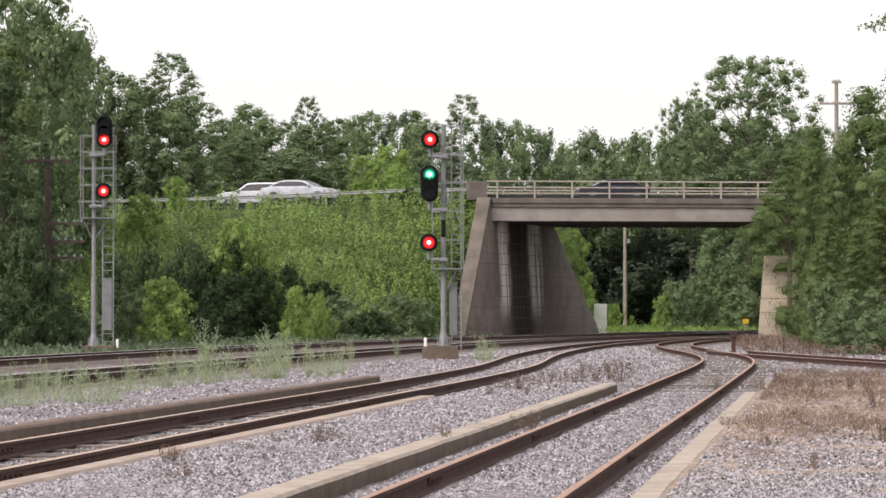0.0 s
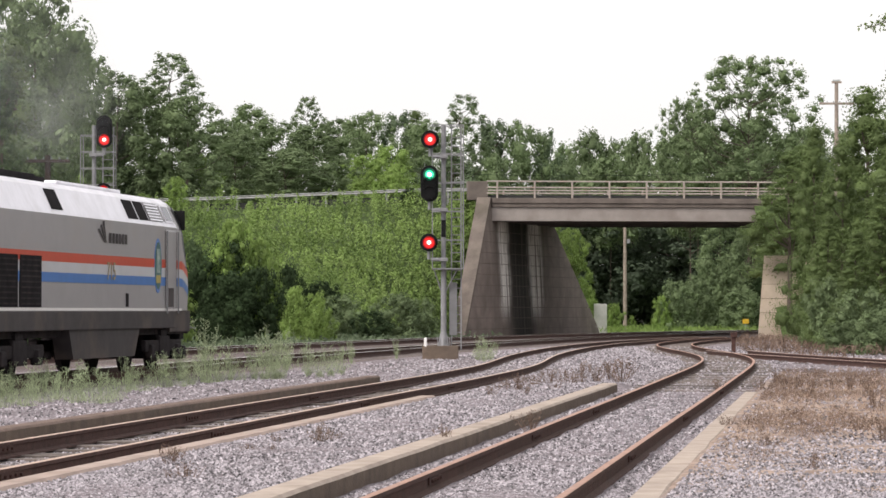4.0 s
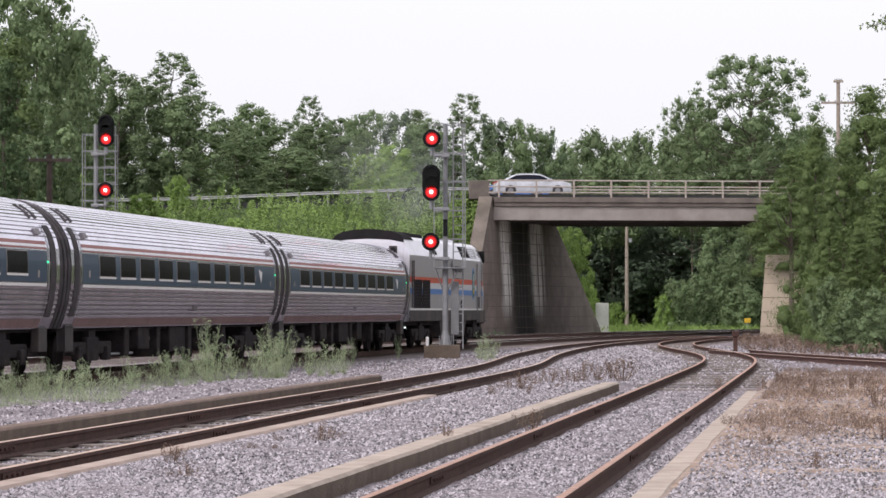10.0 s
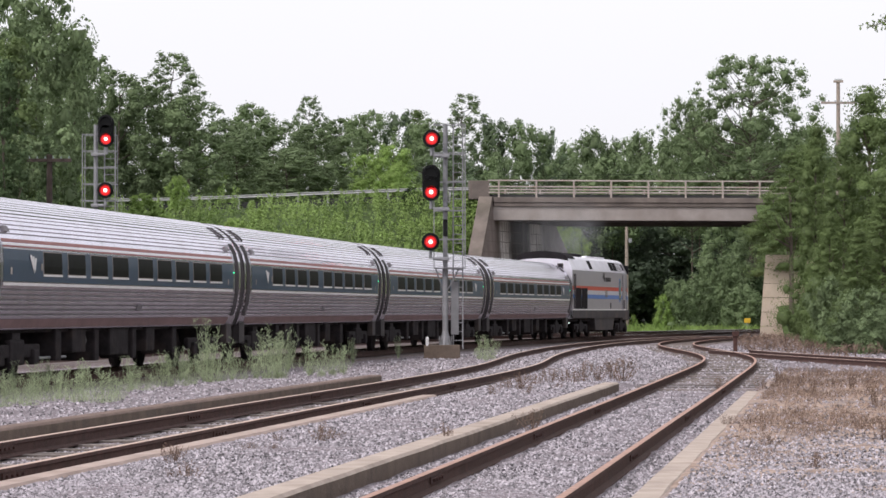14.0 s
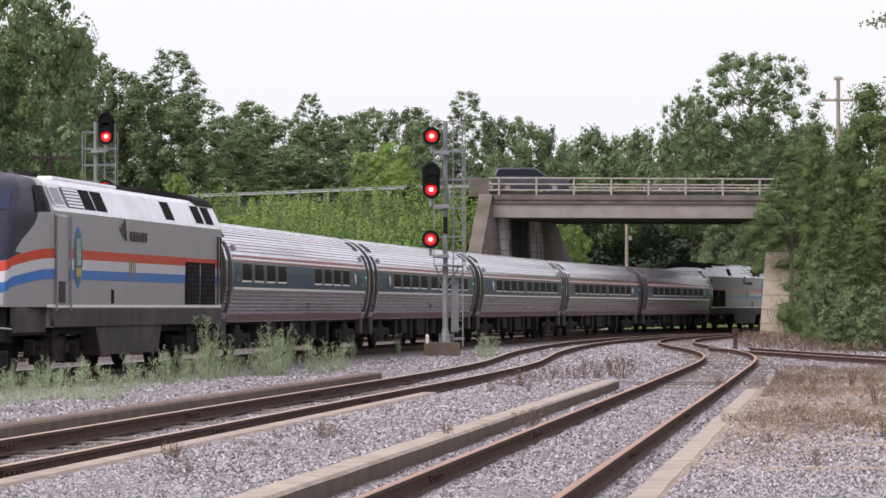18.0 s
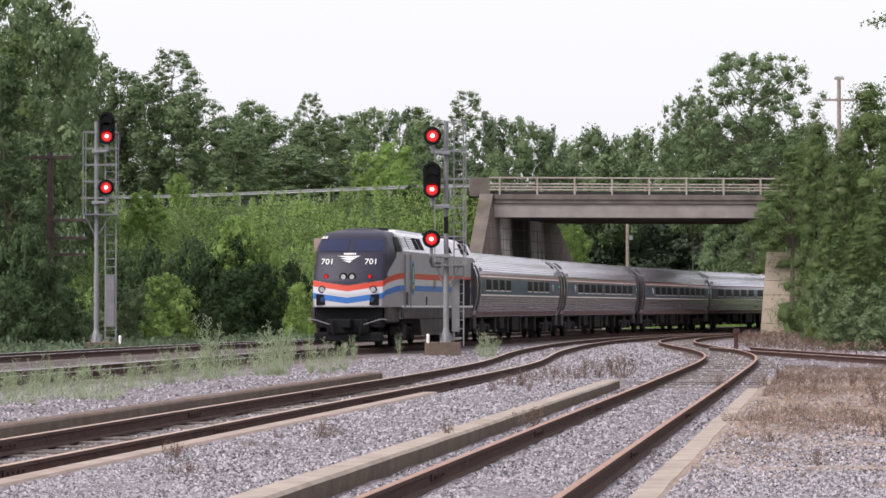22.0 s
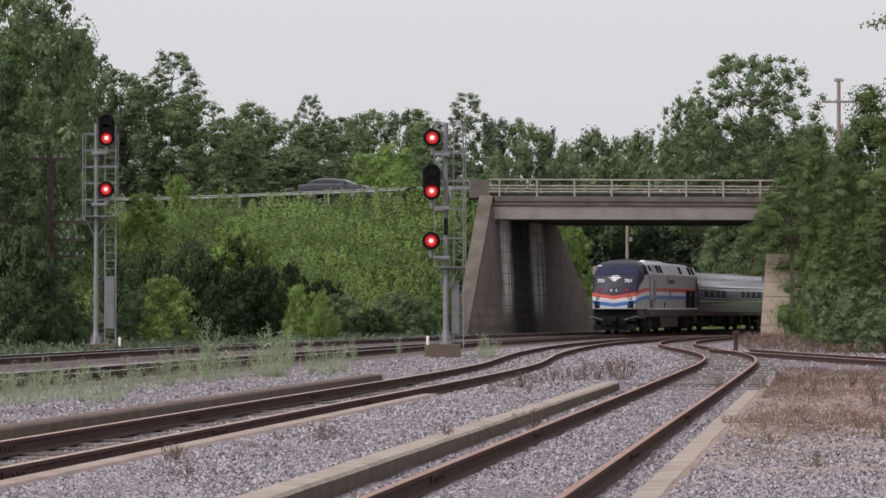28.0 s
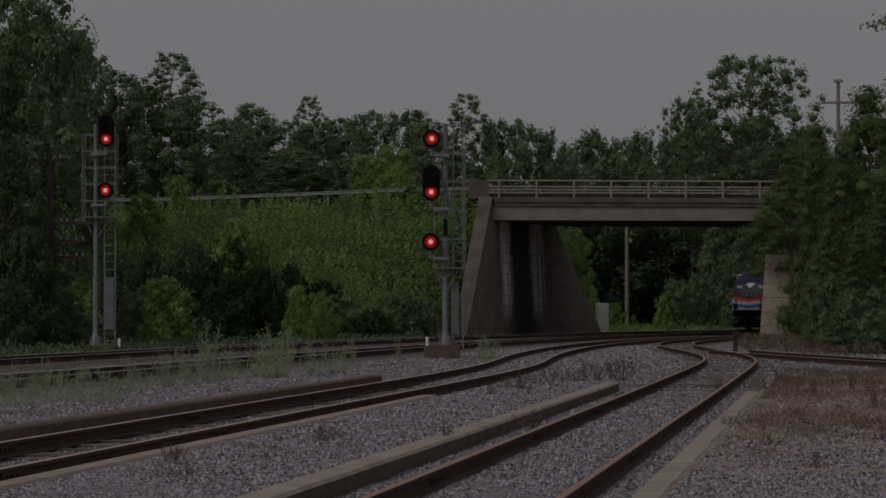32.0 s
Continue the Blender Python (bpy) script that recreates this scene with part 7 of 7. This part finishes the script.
for k, (xp, yp, hp) in enumerate([(300, 822, 40), (328, 850, 45), (565, 785, 40), (580, 782, 35), (490, 785, 22), (440, 800, 25), (785, 782, 35), (940, 755, 40), (480, 800, 20), (310, 812, 30), (870, 702, 25), (895, 690, 30), (920, 692, 34), (945, 684, 32), (970, 680, 30), (1000, 676, 30), (1030, 672, 34), (1055, 668, 30), (1080, 665, 28), (1100, 668, 45), (1015, 680, 22), (985, 690, 18), (930, 700, 20), (1285, 752, 26), (1350, 765, 22), (1345, 690, 30), (1375, 680, 30), (1400, 690, 35),
                                  (1430, 700, 35), (1470, 690, 30), (1440, 830, 40), (1520, 760, 40), (1550, 720, 40), (1490, 740, 24), (1560, 780, 45), (1410, 740, 30), (1500, 690, 35), (1540, 690, 30), (1270, 690, 25), (1355, 790, 35)]):
    x, d = on_ground(xp, yp, -.05)
    put(DRYW[k % 2], x, d, -.08, hp / FOCAL * d / .33, k * 51)


def straw_patch():
    """Dry matted grass on the yard to the east, in thin blades."""
    rng = np.random.default_rng(61)
    pts = []
    while len(pts) < 7000:
        x, y = rng.uniform(1.5, 14), rng.uniform(30, 84)
        u, w = siding_coords(x, y)
        if u < 1.7 or noise.noise((x * .35, y * .12, 4)) + noise.noise((x * 1.2, y * .5, 9)) * .5 < (-.05 if y > 36 else .25):
            continue
        pts.append((x, y, -.05 + .07 * rng.random()))
    pts = np.array(pts)
    v, f = cards(pts, .12 * rng.uniform(.5, 1.4, len(pts)), rng, .1, up=(0, 0, .3))
    tagged(stuff_mesh("dry_grass", v, f, M["straw"]), "matted dry straw-coloured grass on the gravel", "grass", kind="stuff")
    pts = []
    while len(pts) < 15000:
        x, y = rng.uniform(1.5, 14), rng.uniform(30, 82)
        u, w = siding_coords(x, y)
        if x > .142 * y or u < 1.62:
            continue
        thick = noise.noise((x * .5, y * .2, 14)) + .7 * noise.noise((x * 1.7, y * .7, 21)) - .15 + .45 * smooth(34, 44, y)
        if 1.62 < u < 2.6 and y > 37:
            thick += .25
        if thick < .55 * rng.random() + .1:
            continue
        pts.append((x, y, -.06 + .09 * rng.random() * min(1, .4 + thick)))
    pts = np.array(pts)
    v, f = cards(pts, .1 * rng.uniform(.5, 1.5, len(pts)), rng, .055, up=(0, 0, 1.2))
    tagged(stuff_mesh("dry_grass", v, f, M["dry_weed"]), "thin brown dead grass standing on the yard", "grass", kind="stuff")
    pts = []
    while len(pts) < 6000:
        x, y = rng.uniform(9.5, 24), rng.uniform(112, 186)
        if abs(px(1300, y) - x) > 60 or x < float(np.interp(y, [112, 130, 150, 186], [12.2, 11.5, 13.4, 17.0])):
            continue
        pts.append((x, y, -.14 + .34 * rng.random()))
    pts = np.array(pts)
    v, f = cards(pts, .3 * rng.uniform(.5, 1.4, len(pts)), rng, .12, up=(0, 0, .9))
    tagged(stuff_mesh("dry_grass", v, f, M["dry_weed"]), "tall dry grass beside the spur track", "grass", kind="stuff")
    pts = []
    while len(pts) < 9000:
        y = rng.uniform(84, 186)
        s = main_far.s_at_y(y)
        x, y, _ = main_far.at(s, -2.3 - 9 * rng.random() ** 1.3)
        if y < bank_foot(x) + 4 or x < -14:
            pts.append((x, y, -.2 + (.25 + .6 * max(0, noise.noise((x * .5, y * .5, 3)))) * rng.random()))
    pts = np.array(pts)
    v, f = cards(pts, .26 * rng.uniform(.5, 1.4, len(pts)), rng, .35, up=(0, 0, .7))
    tagged(stuff_mesh("low_growth", v, f, M["leaf_dark"]), "low green growth beside the far track", "weeds", kind="stuff")
    pts = np.stack([rng.uniform(-10, 40, 14000), rng.uniform(228, 300, 14000), rng.uniform(-.25, .3, 14000)], 1)
    v, f = cards(pts, .4 * rng.uniform(.5, 1.4, len(pts)), rng, .15, up=(0, 0, .9))
    tagged(stuff_mesh("grass", v, f, M["leaf_bright"]), "bright green grass beyond the bridge", "grass", kind="stuff")


straw_patch()


def stones():
    """Loose crushed stones over the yard, thicker where it is seen nearest."""
    rng = np.random.default_rng(71)
    n = 190000
    y = 23.5 + 125 * rng.random(n) ** 2.5
    x = (rng.random(n) * 2 - 1) * .142 * y
    keep = np.ones(n, bool)
    z = np.zeros(n)
    ys = np.linspace(20, 150, 260)
    cr = np.interp(y, ys, [siding_r.at(siding_r.s_at_y(q))[0] for q in ys])
    cl = np.interp(y, ys, [siding_l.at(siding_l.s_at_y(q))[0] for q in ys])
    luck = rng.random(n)
    for i in range(n):
        u, w = siding_coords(x[i], y[i])
        z[i] = ground_z(x[i], y[i]) if y[i] < 86 else -.17
        if w < 46 and (-1.8 < u < -1.36 or 1.18 < u < 1.54 or -7.4 < u < -7.0 or (-4.54 < u < -4.06)):
            keep[i] = False
        er, el = abs(x[i] - cr[i]), abs(x[i] - cl[i])
        if abs(er - .7525) < .12 or abs(el - .7525) < .14:
            keep[i] = False
        if (er < 1.3 and y[i] > 60 and luck[i] > .5) or (el < 1.3 and y[i] > 62 and luck[i] > .7):
            keep[i] = False
    for i in range(n):
        u, w = siding_coords(x[i], y[i])
        # bare soil shows through the stones on the dry yard
        if u > 1.5 and y[i] > 30 and luck[i] > .75 - .55 * smooth(30, 46, y[i]):
            keep[i] = False
        # thinner and dirtier beyond the back kerb
        if u < -7.4 and luck[i] > .45:
            keep[i] = False
        if y[i] > 60:
            if x[i] - main_near.at(main_near.s_at_y(y[i]))[0] < 2.3 + 2.0 * luck[i]:
                keep[i] = False
    x, y, z = x[keep], y[keep], z[keep]
    n = len(x)
    c = np.stack([x, y, z + .004], 1)
    r = .0168 * rng.uniform(.5, 1.5, n) * (1 + (y - 24) / 60)
    o = np.array([[1, 0, -.3], [0, 1, -.3], [-1, 0, -.3], [0, -1, -.3], [0, 0, 1]], float)
    v = o[None] * rng.uniform(.6, 1.25, (n, 5, 1)) * r[:, None, None]
    a = rng.uniform(0, 6.28, n)
    b = rng.uniform(-.7, .7, n)
    ca, sa, cb, sb = np.cos(a), np.sin(a), np.cos(b), np.sin(b)
    X, Y, Z = v[:, :, 0], v[:, :, 1], v[:, :, 2] * .8
    X, Z = X * cb[:, None] + Z * sb[:, None], -X * sb[:, None] + Z * cb[:, None]
    X, Y = X * ca[:, None] - Y * sa[:, None], X * sa[:, None] + Y * ca[:, None]
    v = (np.stack([X, Y, Z], 2) + c[:, None, :]).reshape(-1, 3)
    t = np.array([[0, 1, 4], [1, 2, 4], [2, 3, 4], [3, 0, 4]])
    f = (np.arange(n)[:, None, None] * 5 + t[None]).reshape(-1, 3)
    tagged(stuff_mesh("loose_stones", v, f, M["stone"]), "loose crushed grey stones over the yard", "gravel", kind="stuff")


stones()


# ---------------------------------------------------------------- what moves
def motions():
    for thing, rows in train_rows():
        walk(thing, rows)
    for puff, back, z, side in smoke:
        walk(puff, smoke_rows(back, z, side))
    for name, lane, keys in DRIVES:
        walk(V[name], drive_rows(lane, keys))
    # the main signal drops from green to red: one added disc covers its lamp, the other draws back
    (green, gx, gy, gz), (red, rx, ry, rz) = off_discs_main
    walk(green, [(0, pose(gx, gy + .2, gz)), (8.3, pose(gx, gy + .2, gz)), (8.4, pose(gx, gy, gz)), (32, pose(gx, gy, gz))])
    walk(red, [(0, pose(rx, ry, rz)), (8.3, pose(rx, ry, rz)), (8.4, pose(rx, ry + .2, rz)), (32, pose(rx, ry + .2, rz))])


motions()
